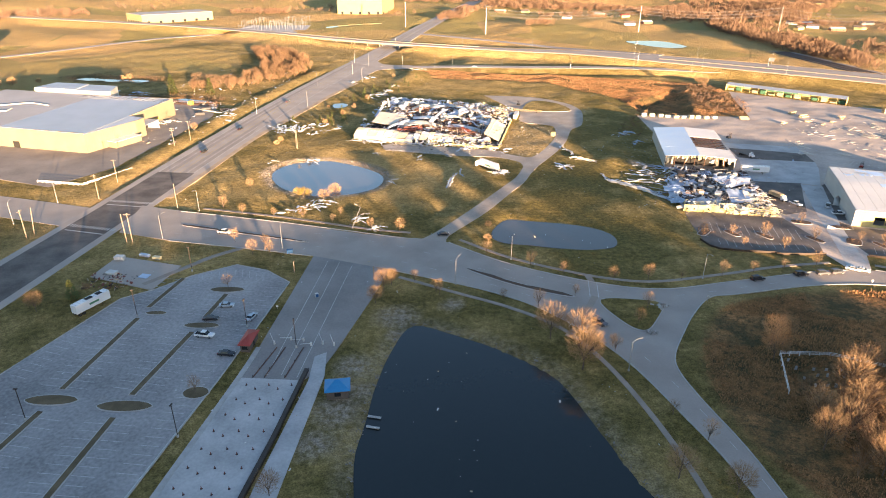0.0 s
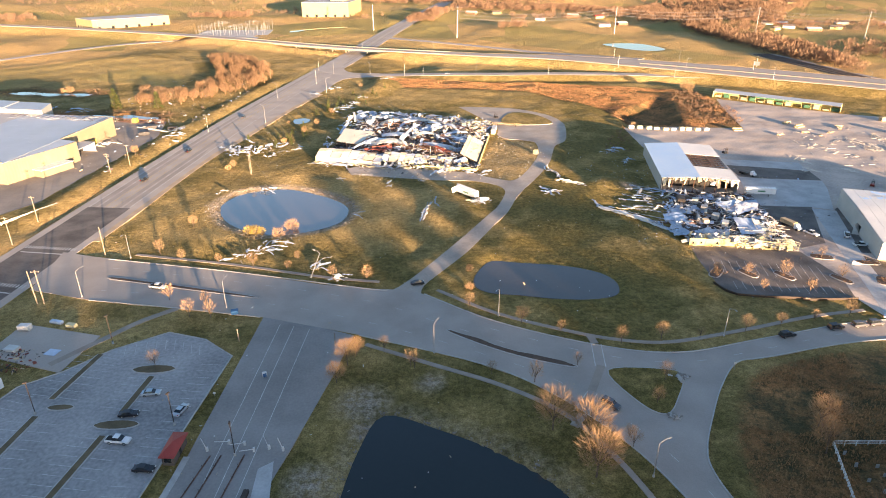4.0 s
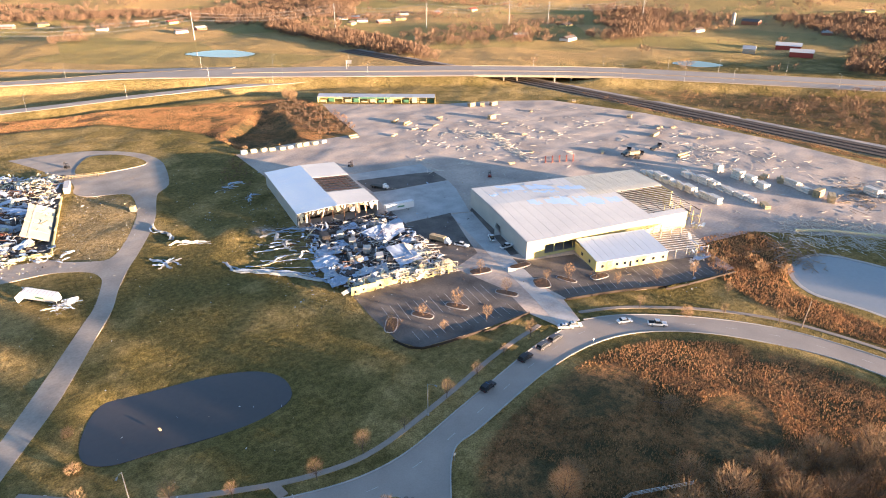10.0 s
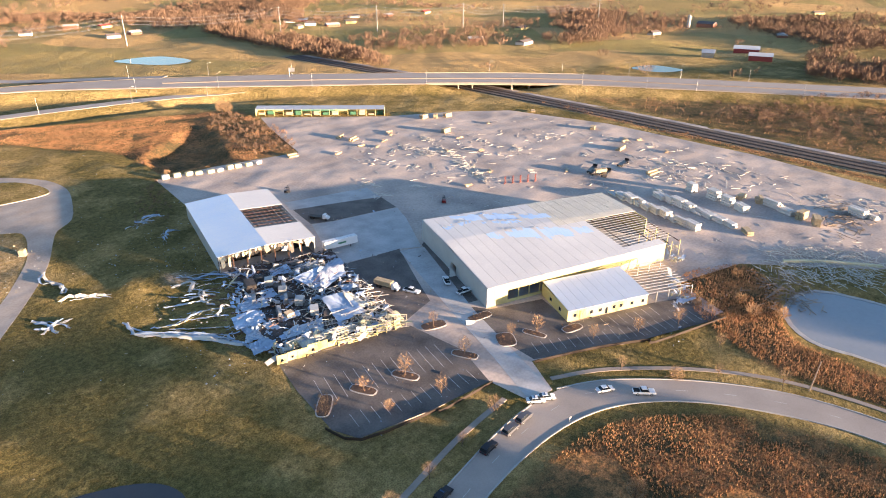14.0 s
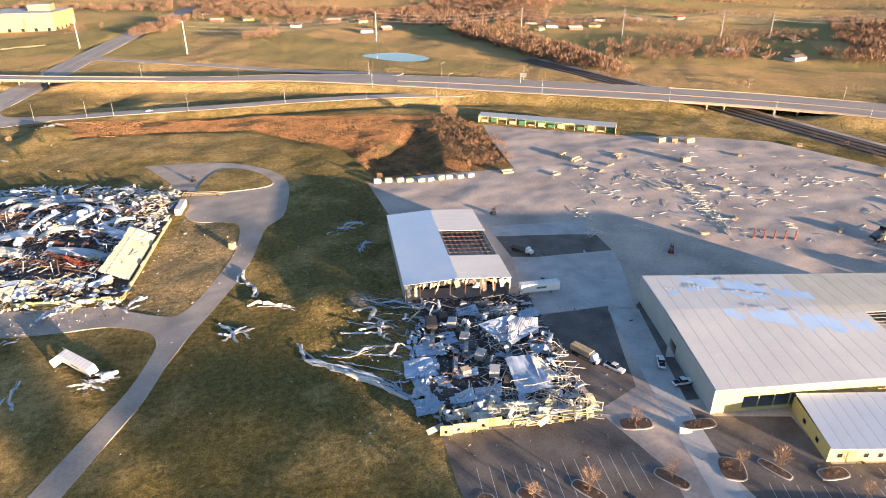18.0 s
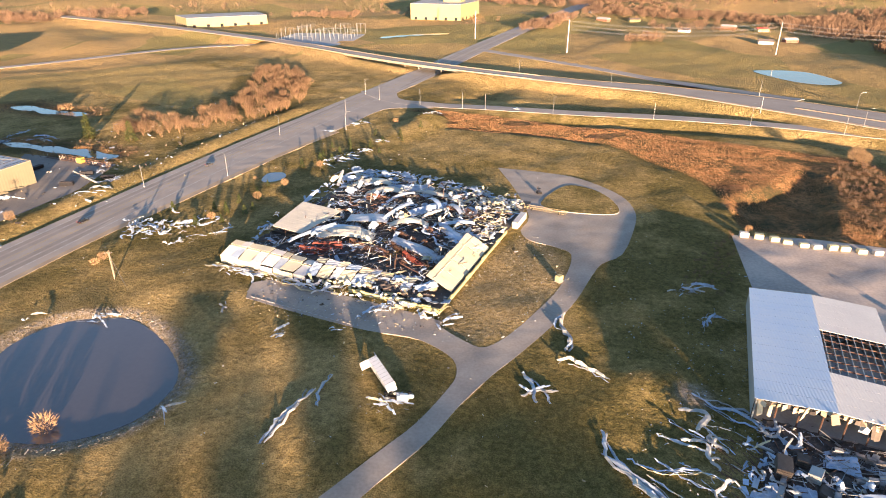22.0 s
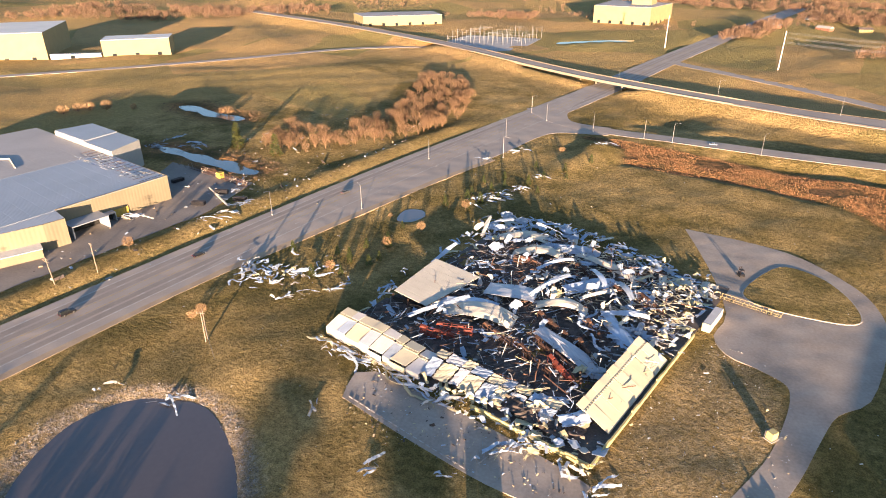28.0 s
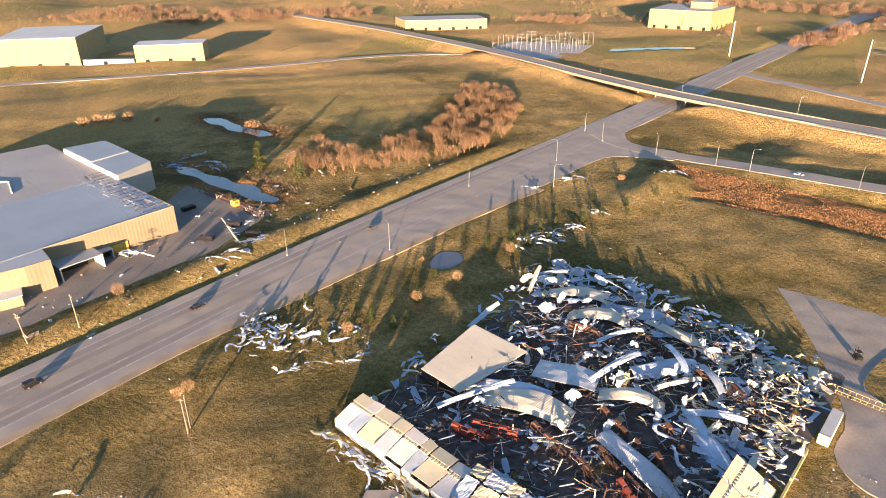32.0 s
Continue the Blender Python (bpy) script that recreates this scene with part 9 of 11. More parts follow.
def ruin_one():
    root = empty("collapsed_warehouse", pose(-49 * U, 341 * U, 0.05, 0, 0, -11.74), "collapsed warehouse of twisted white and cream sheet metal over racks", "ruined building")
    slab("floor", [(0, 0), (87, 0), (87, 104), (-3, 104)], 0.0, 0.12, M_ASPHD, root)
    hz = lambda x, y: 0.5 + 1.2 * max(0, math.sin(x / 9 + y / 14) * math.sin(y / 11 + 0.8)) + 0.5 * math.sin(x / 3.1) * math.sin(y / 3.7)
    back = lambda x, y: 0 < x < 85 and 2 < y < 104 - max(0, (x - 62)) * 0.6
    rubble_bed(root, 1, 82, 3, 100, lambda x, y: hz(x, y) * (1 if back(x, y) else 0.05), 0.9, M_RUBBLE)
    # front wing: cream wall panels and the sloping canopy behind them
    x1 = 0.0
    for i in range(8):
        x0, pw = x1, (4.6, 3.2, 6.0, 4.0, 5.2, 3.0, 5.6, 4.4)[i]
        x1 = x0 + pw
        h = 2.9 + 0.35 * math.sin(i * 2.3)
        lift = (0, 0, 0.1, 0, 0.3, 0.5, 1.0, 1.6)[i]
        w = panel_between("wall_panel", (x0, 0), (x0 + pw - 0.04, 0), 0, h - lift * 0.5, 0.22, (M_CREAMP, M_WHITE, M_CREAMP)[i % 3], root)
        if i in (4, 6, 7):
            w.matrix_basis = pose(0, -0.3, 0, 3, rng.uniform(-1, 1), rng.uniform(-1.5, 1.5))
        roof_panel("canopy_panel", [(x0, 0.1, h + 0.1 - lift * 0.5), (x0 + pw - 0.05, 0.1, h + 0.1 - lift * 0.6), (x0 + pw - 0.1 + lift * 0.6, 5.4, 4.6 - lift * 1.2), (x0 + lift * 0.3, 5.3, 4.6 - lift)], (M_WHITE, M_SHEET, M_CREAMP, M_SHEETW)[i % 4], root, 0.1)
        roof_panel("canopy_panel", [(x0, 6.1, 4.9 - lift), (x0 + pw - 0.05, 6.1, 4.9 - lift), (x0 + pw - 0.05, 9.2 + 0.5 * math.sin(i), 5.2 - lift * 1.3), (x0, 9.3, 5.2 - lift * 1.3)], (M_CREAMP, M_WHITE, M_CREAMP)[i % 3], root, 0.1)
        for k in range(int(pw / 0.9)):
            part("slot_post", boxes((x0 + 0.9 * k + 0.3, x0 + 0.9 * k + 0.85, 5.3, 6.2, 4.3 - lift, 4.75 - lift)), M_CREAMP, root)
    for i in range(11):
        x0 = 54 + i * 3.0
        panel_between("low_wall", (x0, -0.6), (x0 + 3.0, -0.6), 0, 1.35 + (0.3 if i % 4 == 1 else 0), 0.5, M_CREAM, root, "broken-off cream base wall")
    for i in range(21):
        y0 = i * 3.2
        panel_between("low_wall", (87.6, y0), (87.6, y0 + 3.2), 0, 1.2 + (0.5 if i % 5 == 2 else 0), 0.5, M_CREAM, root, "broken-off cream base wall")
    # great panel leaning along the east side
    for i in range(9):
        y0 = 12 + i * 4.2
        e = rng.uniform(-0.3, 0.3)
        roof_panel("leaning_panel", [(86.0, y0, 0.9), (86.0, y0 + 4.12, 0.9), (79.5, y0 + 4.12, 4.0 + e), (79.5, y0, 4.0 + e)], M_CREAMP, root, 0.14)
        roof_panel("leaning_panel", [(79.0, y0, 4.2), (79.0, y0 + 4.17, 4.2), (76.9, y0 + 4.17, 5.0 + e), (76.9, y0, 5.0 + e)], M_CREAMP, root, 0.14)
        for k in range(4):
            part("slot_post", boxes((78.9, 79.6, y0 + 0.25 + 1.05 * k, y0 + 0.75 + 1.05 * k, 3.95, 4.3)), M_CREAMP, root)
    # large sound piece of corrugated roof at the west side
    for i in range(8):
        t0, t1 = i / 8, (i + 1) / 8 - 0.004
        a0, a1 = Vector((3, 27, 4.3)).lerp(Vector((0.5, 52, 5.2)), t0), Vector((3, 27, 4.3)).lerp(Vector((0.5, 52, 5.2)), t1)
        b0, b1 = Vector((16, 27.5, 3.0)).lerp(Vector((19, 53, 3.6)), t0), Vector((16, 27.5, 3.0)).lerp(Vector((19, 53, 3.6)), t1)
        roof_panel("roof_panel", [a0, b0, b1, a1], M_SHEETC, root, 0.12, "sound cream corrugated roof panel")
    for y0 in (27, 40, 52):
        for x0 in (2.5, 9, 16):
            part("column", boxes((x0 - 0.15, x0 + 0.15, y0 - 0.15, y0 + 0.15, 0, 3.2)), M_STEEL, root)
    # near-black sheet paints the shade under the roof piece's edge
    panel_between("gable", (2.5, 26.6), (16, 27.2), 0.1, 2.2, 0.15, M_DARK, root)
    # arched sheets
    for a, b, w, rise, sag, m, lean in (((20, 33, 1.5), (42, 39, 1.2), 8, 2.6, 0.4, M_SHEETC, 0.05), ((24, 50, 2.6), (40, 55, 2.4), 9, 0.8, 0.2, M_SHEETW, -0.06), ((50, 40, 2.2), (75, 31, 0.8), 5, 1.4, 0.7, M_SHEETW, 0.1), ((3, 88, 1.5), (22, 96, 1.5), 6, 2.8, 0.5, M_SHEETC, 0.0),
                                        ((15, 80, 1.5), (32, 88, 1.5), 6, 2.8, 0.5, M_SHEETC, 0.0), ((42, 52, 2), (57, 58, 2), 5, 2.6, 0.6, M_SHEETC, 0.0), ((63, 59, 2), (77, 47, 0.8), 4.5, 1.0, 0.5, M_SHEETW, 0.1), ((35, 94, 1.5), (61, 87, 1.5), 4, 1.4, 0.5, M_SHEETC, 0.0)):
        arch(root, a, b, w, rise, sag, m, "long corrugated roof sheet bent into an arch", lean=lean)
    # pale twisted ribbons
    for a, b, w, rise in (((15, 20, 3), (24, 40, 4), 1.6, 0.6), ((38, 54, 3), (43, 72, 4.5), 1.8, 1.2), ((46, 83, 3), (57, 71, 4.5), 1.6, 1.6), ((57, 80, 3), (66, 71, 3.5), 1.8, 1.4), ((61, 59, 2.5), (74, 66, 2.5), 2.0, 1.0), ((30, 72, 2.5), (38, 84, 4), 1.5, 1.4), ((52, 62, 3), (60, 72, 4.5), 1.4, 0.8), ((-4, 55, 1.0), (-2, 67, 5.0), 1.6, 0.4), ((-8, 96, 1.0), (3, 99, 5), 1.6, 0.8), ((-3, 85, 1), (-7, 97, 4.5), 1.4, 0.5)):
        arch(root, a, b, w, rise, 0.3, M_SHEET if w > 1.4 else M_SHEETB, "pale twisted strip of roofing", n=9, lean=0.25, name="ribbon_sheet")
    for a, b, w, rise, lean in (((14, 34, 2.0), (34, 42, 2.6), 5.0, 0.9, 0.25), ((44, 66, 2.2), (56, 80, 2.8), 4.6, 0.8, 0.3), ((62, 60, 2.0), (78, 44, 1.6), 5.4, 0.8, 0.2), ((20, 92, 1.6), (42, 98, 1.8), 5.0, 0.9, 0.2)):
        arch(root, a, b, w, rise, 0.9, M_SHEET, "bent blue-white roof sheet", n=10, lean=lean, name="ribbon_sheet")
    for x, y, rz, ry, L in ((22, 17, 18, 6, 13), (26, 21, 18, -5, 11), (48, 28, -20, 8, 16), (52, 34, -20, 5, 16), (60, 28, -24, 10, 13), (46, 46, -20, 6, 18), (60, 50, -35, 10, 15), (55, 78, -20, 5, 16), (20, 72, 10, 6, 12), (66, 75, -30, 6, 12), (40, 82, -15, 5, 14), (36, 30, -15, 5, 12), (62, 40, -35, 8, 12)):
        rack(root, x, y, hz(x, y) - 0.3, rz, ry, L, 3.6, 1.1, M_STEELR if (x, y) in ((22, 17), (26, 21), (60, 28)) else M_STEEL)
    for i in range(40):
        x, y = rng.uniform(6, 80), rng.uniform(14, 98)
        bm = bmesh.new()
        rod(bm, (0, 0, 0), (rng.uniform(-1.2, 1.2), rng.uniform(-1.2, 1.2), rng.uniform(3, 5.5)), 0.13, seg=4)
        c = part("bent_column", bm, M_SHEETB if i % 3 else M_STEEL, root)
        c.location = (x, y, hz(x, y) - 0.4)
    part("red_cabinet", boxes((-1.3, 1.3, -1, 1, 0, 2.6), bevel=0.05), M_STEELR, root).matrix_basis = pose(23, 76, 1.2, 8, 10, 20)
    pile = lambda x, y: hz(x, y) + rng.uniform(0.2, 1.6)
    strew(root, spots(20, 6, 78, 20, 97, back), BIG, "roof_sheet", (8, 1, 2), lambda x, y: hz(x, y) + rng.uniform(0.2, 0.9), 10, (0.4, 0.75), heading=8)
    strew(root, spots(60, 4, 82, 20, 104, back), FLAT + SHORTS, "sheet", (8, 1, 2), lambda x, y: hz(x, y) + rng.uniform(0.2, 1.2), 14, (0.5, 1.1))
    strew(root, spots(64, 4, 82, 22, 104, back), SWIRL, "ribbon", (8, 2, 2), lambda x, y: hz(x, y) + rng.uniform(0.2, 1.6), 14, (0.5, 1.0))
    # blue-white sheets thrown out along the northern rim
    for (ax, ay), (bx, by), n_ in (((-6, 108), (22, 116), 26), ((22, 116), (59, 110), 34), ((59, 110), (84, 99), 24)):
        rim = [(ax + (bx - ax) * t_ + rng.gauss(0, 2), ay + (by - ay) * t_ - abs(rng.gauss(0, 5))) for t_ in [rng.random() for _ in range(n_)]]
        strew(root, rim[:n_ // 2], SWIRL, "ribbon", (9, 1, 2), lambda x, y: 0.3 + rng.uniform(0, 0.8), 12, (0.4, 0.8))
        strew(root, rim[n_ // 2:], BIG, "roof_sheet", (9, 1, 2), lambda x, y: 0.4 + rng.uniform(0, 1.0), 14, (0.3, 0.6))
    # eastern half of the front wing: two rows of sagging canopy panels, more and more out of line
    x1 = 36.0
    for i in range(9):
        pw = (3.6, 4.8, 3.0, 5.2, 4.0, 3.4, 4.6, 3.8, 4.2)[i]
        x0, x1, k = x1, x1 + pw, 1 - i / 11
        y0, e = 1.5 + 0.35 * i + rng.uniform(-0.8, 0.8), rng.uniform(-0.5, 0.5)
        drape(root, ((x0, y0), (x1 - 0.2, y0 + e), (x1 - 0.1 + e, y0 + 5.6), (x0 + e * 0.6, y0 + 5.2)), (1.5 * k + 0.4, 1.6 * k + 0.3, 3.2 * k + 0.8 + e, 3.4 * k + 0.7), 0.25, 400 + i, (M_SHEET, M_CREAMP, M_SHEETW, M_CREAMP)[i % 4], "buckled canopy panel of the front wing")
        drape(root, ((x0 + 0.3, y0 + 5.8), (x1, y0 + 6.0), (x1 + e, y0 + 9.4), (x0 + e, y0 + 9.0)), (3.4 * k + 0.9, 3.2 * k + 1.0, 3.8 * k + 0.6, 3.6 * k + 0.9 + e), 0.2, 420 + i, (M_CREAMP, M_SHEETW, M_CREAMP, M_SHEET)[i % 4], "buckled canopy panel of the front wing")
        for n_ in range(2):
            sail(root, x0 + rng.uniform(0, pw), y0 - 1.5 + rng.uniform(-2, 3), 0.3, rng.uniform(1.2, 2.4), rng.uniform(0.7, 1.5), rng.uniform(0, 6.28), 440 + 3 * i + n_, (M_SHEET, M_SHEETY, M_SHEETW)[n_], "torn strip of cream and white wall sheet")
    # long strips at the foot of the front wing
    for i in range(16):
        x0 = rng.uniform(-4, 48)
        path = [Vector((t_ * 1.1, 0.9 * math.sin(t_ * 0.6 + i) + rng.gauss(0, 0.15), 0.2 + 0.35 * abs(math.sin(t_ * 0.9 + i)))) for t_ in range(rng.randint(6, 13))]
        ob = obj("strip", strip_mesh("strip", path, rng.uniform(0.5, 1.1), 480 + i, (M_SHEETW, M_SHEET, M_SHEETY)[i % 3], 0.7), root)
        ob.matrix_basis = pose(x0, rng.uniform(-4.5, -0.6), 0.05, 0, 0, rng.gauss(0, 10))
    # blue-white sheets rearing out of the rubble
    for i, (x, y, H_) in enumerate(((50, 66, 4.6), (54, 70, 4.0), (58, 66, 4.8), (47, 74, 3.6), (62, 72, 3.4), (56, 60, 3.6), (40, 60, 3.8), (30, 62, 3.2), (66, 56, 3.8), (70, 64, 3.0), (34, 44, 3.6), (44, 36, 4.2), (48, 40, 3.6), (40, 42, 3.8), (22, 56, 3.0), (24, 74, 3.6), (12, 82, 3.4),
                                    (8, 64, 3.2), (16, 92, 3.6), (30, 96, 3.2), (5, 96, 3.6), (38, 100, 3.0), (52, 92, 3.2), (60, 96, 2.8), (26, 30, 3.0), (56, 50, 3.4), (66, 84, 3.0), (74, 78, 2.6), (36, 78, 3.4), (46, 56, 3.8))):
        sail(root, x + rng.gauss(0, 1.6), y + rng.gauss(0, 1.6), hz(x, y) + 0.2, H_ * rng.uniform(0.7, 1.0), rng.uniform(0.9, 2.0), rng.uniform(0, 6.28), 500 + 2 * i, (M_SHEET, M_SHEET, M_SHEETC)[i % 3])
    # cream wall sheets flung out at the north-east corner
    for i in range(14):
        sail(root, 76 + rng.uniform(-8, 8), 88 + rng.uniform(-9, 7), 0.3, rng.uniform(1.6, 2.8), rng.uniform(1.2, 2.4), rng.uniform(-0.8, 0.8), 580 + i, (M_SHEETY, M_CREAMP, M_SHEET)[i % 3], "torn cream wall sheet")
    strew(root, spots(8, 2, 84, 12, 104, back), SHEETS, "sheet", (6, 1, 4), pile)
    strew(root, spots(90, -12, 40, 84, 112), THIN, "strip", (8, 1, 2), lambda x, y: 0.3 + rng.uniform(0, 1.2))
    strew(root, spots(16, -6, 34, 95, 110), BIG, "roof_sheet", (9, 1, 2), lambda x, y: 0.4 + rng.uniform(0, 0.9), 10, (0.4, 0.8))
    strew(root, spots(18, 58, 82, 64, 98), BIG, "roof_sheet", (5, 4, 2), lambda x, y: 0.5 + rng.uniform(0, 1.2), 12, (0.45, 0.85))
    strew(root, spots(14, 72, 86, 52, 96), BIG, "roof_sheet", (6, 3, 2), lambda x, y: 0.4 + rng.uniform(0, 0.9), 12, (0.35, 0.65))
    strew(root, spots(70, 70, 87, 48, 98), SHORTS, "strip", (6, 4, 3), lambda x, y: 0.3 + rng.uniform(0, 0.8), 16, (0.6, 1.4))
    strew(root, spots(50, -9, 1, 12, 100), SHORTS, "strip", (7, 3, 2), lambda x, y: 0.25, 10, (0.6, 1.3))
    strew(root, spots(40, 36, 90, -6, 3), SHORTS, "strip", (5, 4, 2), lambda x, y: 0.25, 12, (0.6, 1.3))
    strew(root, spots(26, -8, 36, 86, 108), WIDE, "crumpled_roofing", (8, 1, 3), lambda x, y: 0.3 + rng.uniform(0, 0.8), 14, (0.6, 1.1))
    strew(root, spots(12, 4, 82, 24, 100, back), WIDE, "crumpled_roofing", (6, 1, 4), pile, 16, (0.6, 1.2))
    strew(root, spots(90, 2, 84, 12, 104, back), THIN, "strip", (6, 2, 3), pile)
    strew(root, spots(34, 60, 86, 70, 108), SHORTS, "sheet", (2, 5, 2), lambda x, y: 0.3 + rng.uniform(0, 1.0))
    strew(root, spots(7, 36, 78, 4, 18), BIG, "roof_sheet", (5, 1, 3), lambda x, y: 0.6 + rng.uniform(0, 1.2), 12, (0.6, 1.0), heading=10)
    strew(root, spots(18, 40, 82, 0, 16), FLAT, "panel", (6, 4, 2), lambda x, y: 0.4 + rng.uniform(0, 1.5), 18)
    strew(root, spots(22, 70, 88, -4, 14), FLAT, "panel", (3, 5, 1), lambda x, y: 0.4 + rng.uniform(0, 1.0), 30)
    beams("girder_debris", spots(150, 3, 84, 10, 100, back), pile, 6, 0.1, M_STEEL, root, 25, 40)
    beams("purlin_debris", spots(520, 3, 84, 6, 102, back), pile, 4, 0.055, M_GALV, root)
    beams("strip_debris", spots(90, 3, 84, 6, 102, back), lambda x, y: hz(x, y) + rng.uniform(0.6, 2.2), 3.2, 0.1, M_SHEET, root, None, 60, 16)
    beams("batten_debris", spots(260, 36, 84, 60, 102, back), lambda x, y: hz(x, y) + rng.uniform(0.2, 1.4), 3.0, 0.09, M_CREAMP, root, 20, 50, 10)
    bits("scrap_debris", spots(1100, 1, 84, 4, 102, back), lambda x, y: hz(x, y) + rng.uniform(0, 0.7), 0.4, (M_RUBBLE, M_SHEETB, M_SHEET, M_SHEET, M_STEEL, M_WOOD, M_RUBBLE), "scraps of sheet, timber and goods", parent=root)
    bits("wall_debris", spots(260, 0, 88, -5, 10), lambda x, y: 0.2 + rng.uniform(0, 0.9), 0.4, (M_SHEETY, M_SHEET, M_WHITE, M_SHEETB), "scraps of cream and white wall panel", parent=root)
    # white body left beside the wall, and the yellow dock ramp
    c = empty("container", pose(-49 * U, 341 * U, 0.1, 0, 0, -11.74) @ pose(89.3, 78, 0, 0, 0, 90), "long white container beside the low wall", "container")
    part("box", boxes((-6, 6, -1.25, 1.25, 0.2, 2.9), bevel=0.04), M_WHITE, c)
    part("end_frame", boxes((-6.08, -5.95, -1.28, 1.28, 0.1, 2.95)), M_SHEETY, c)
    part("skid", boxes((-5.8, 5.8, -1.0, 1.0, 0, 0.2)), M_STEEL, c)
    rp = empty("dock_ramp", pose(-49 * U, 341 * U, 0.1, 0, 0, -11.74) @ pose(96, 95, 0, 0, 0, -2), "yellow steel yard ramp with lattice rails", "ramp")
    M_YEL = mat("worn_yellow_steel", (0.5, 0.4, 0.2), (0.34, 0.26, 0.13), 0.7, 0.1, 0.8, 5, 0.1, 0.5)
    part("deck", boxes(*[(-9.5 + k * 0.76, -9.1 + k * 0.76, -1.1, 1.1, 0.6, 0.68) for k in range(25)]), M_YEL, rp)
    for s in (-1.1, 1.1):
        part("rail", boxes((-9.5, 9.5, s - 0.05, s + 0.05, 1.5, 1.6)), M_YEL, rp)
        for k in range(14):
            part("baluster", boxes((-9.4 + k * 1.44, -9.3 + k * 1.44, s - 0.04, s + 0.04, 0.6, 1.55)), M_YEL, rp)
    for k in (-6, 6):
        bm = bmesh.new()
        rod(bm, (k, -1.0, 0.35), (k, 1.0, 0.35), 0.35, seg=10)
        part("wheel", bm, M_RUBBER, rp)


ruin_one()


M_PALEB = mat("pale_timber", (0.62, 0.58, 0.5), (0.46, 0.42, 0.35), 0.8, 0, 0.8, 5, 0.1, 0.6, 0.2, isl=True)


def ruin_two():
    root = empty("collapsed_hall", pose(97 * U, 241 * U, 0.08, 0, 0, -12.2), "flattened hall of splintered trusses and blue-white sheet metal", "ruined building")
    slab("floor", [(0, -3), (39, -2), (38, 60), (0, 60)], 0.0, 0.1, M_ASPHD, root)
    hz = lambda x, y: 0.5 + 0.9 * max(0, math.sin(x / 6 + 1) * math.sin(y / 8)) + 0.3 * math.sin(x * 1.1) * math.sin(y * 0.9)
    rubble_bed(root, 0, 38, -1, 60, hz, 0.9, M_RUBBLE)
    pile = lambda x, y: hz(x, y) + rng.uniform(0.1, 1.3)
    for i in range(13):
        x0 = i * 3.0
        h = 3.4 if i < 5 else rng.uniform(1.6, 3.0)
        if i < 6:
            w = panel_between("wall_panel", (x0, 0), (x0 + 2.9, 0), 0, h, 0.2, M_CREAM_R, root, "buckled cream front wall panel")
            w.matrix_basis = pose(0, -3.2 + 0.25 * i, 0, 10 + rng.uniform(-6, 10), 0, rng.uniform(-3, 3))
            if i in (0, 1, 3):
                window(w, (x0 + 0.2, 0), (x0 + 2.7, 0), 0.35, 0.6, 1.0, 1.9, (0, -1))
        else:
            for z in (0.1, 1.2, 2.2):
                part("girt", boxes((x0, x0 + 2.95, -2.6, -2.45, z, z + 0.2)), M_CREAM, root).matrix_basis = pose(0, 0, 0, rng.uniform(-4, 4), rng.uniform(-3, 3), 0)
            part("stud", boxes((x0, x0 + 0.2, -2.7, -2.4, 0, h)), M_CREAM, root)
            roof_panel("torn_panel", [(x0, -2.3, 0.3), (x0 + 2.2, -2.0, 0.3), (x0 + 2.4, -0.4, h), (x0 + 0.4, -0.6, h * 0.8)], (M_SHEETY, M_SHEETB)[i % 2], root, 0.06)
    # two great sheets draped over the rubble, and ordered rows of fallen blue-white panels
    drape(root, ((17.5, 39.5), (23.5, 28), (35, 35), (27, 42)), (2.4, 1.4, 2.6, 3.4), 0.5, 1, M_SHEET, "great pale-blue roof sheet draped over the rubble")
    drape(root, ((27, 41), (24, 30), (34, 33), (35.5, 39)), (3.2, 2.0, 2.4, 3.6), 0.45, 2, M_SHEETW, "great white roof sheet folded over the rubble")
    drape(root, ((21, 20.5), (21.5, 6), (31, 8), (29, 21.5)), (3.2, 2.0, 2.2, 3.4), 0.5, 3, M_SHEET, "great blue-white roof sheet slumped over the frames")
    drape(root, ((28, 20), (28.5, 9), (33.5, 12), (32, 19)), (3.6, 2.4, 1.6, 2.8), 0.5, 4, M_SHEETC, "crumpled cream end of a roof sheet")
    for a in range(11):
        for b in range(4):
            roof_panel("fallen_panel", [(-0.85, -1.2, 0), (0.85, -1.2, 0), (0.85, 1.2, 0.06), (-0.85, 1.2, 0)], (M_SHEET, M_SHEET, M_SHEETW)[(a + b) % 3], root, 0.05).matrix_basis = pose(-3.6 + 2.0 * b + rng.gauss(0, 0.35), 8 + a * 2.8 + rng.gauss(0, 0.4), 0.75 + 0.12 * b + rng.uniform(0, 0.25), rng.gauss(0, 5), rng.gauss(0, 6), rng.gauss(0, 16)) @ Matrix.Diagonal((rng.uniform(0.6, 1.5), rng.uniform(0.6, 1.7), 1, 1))
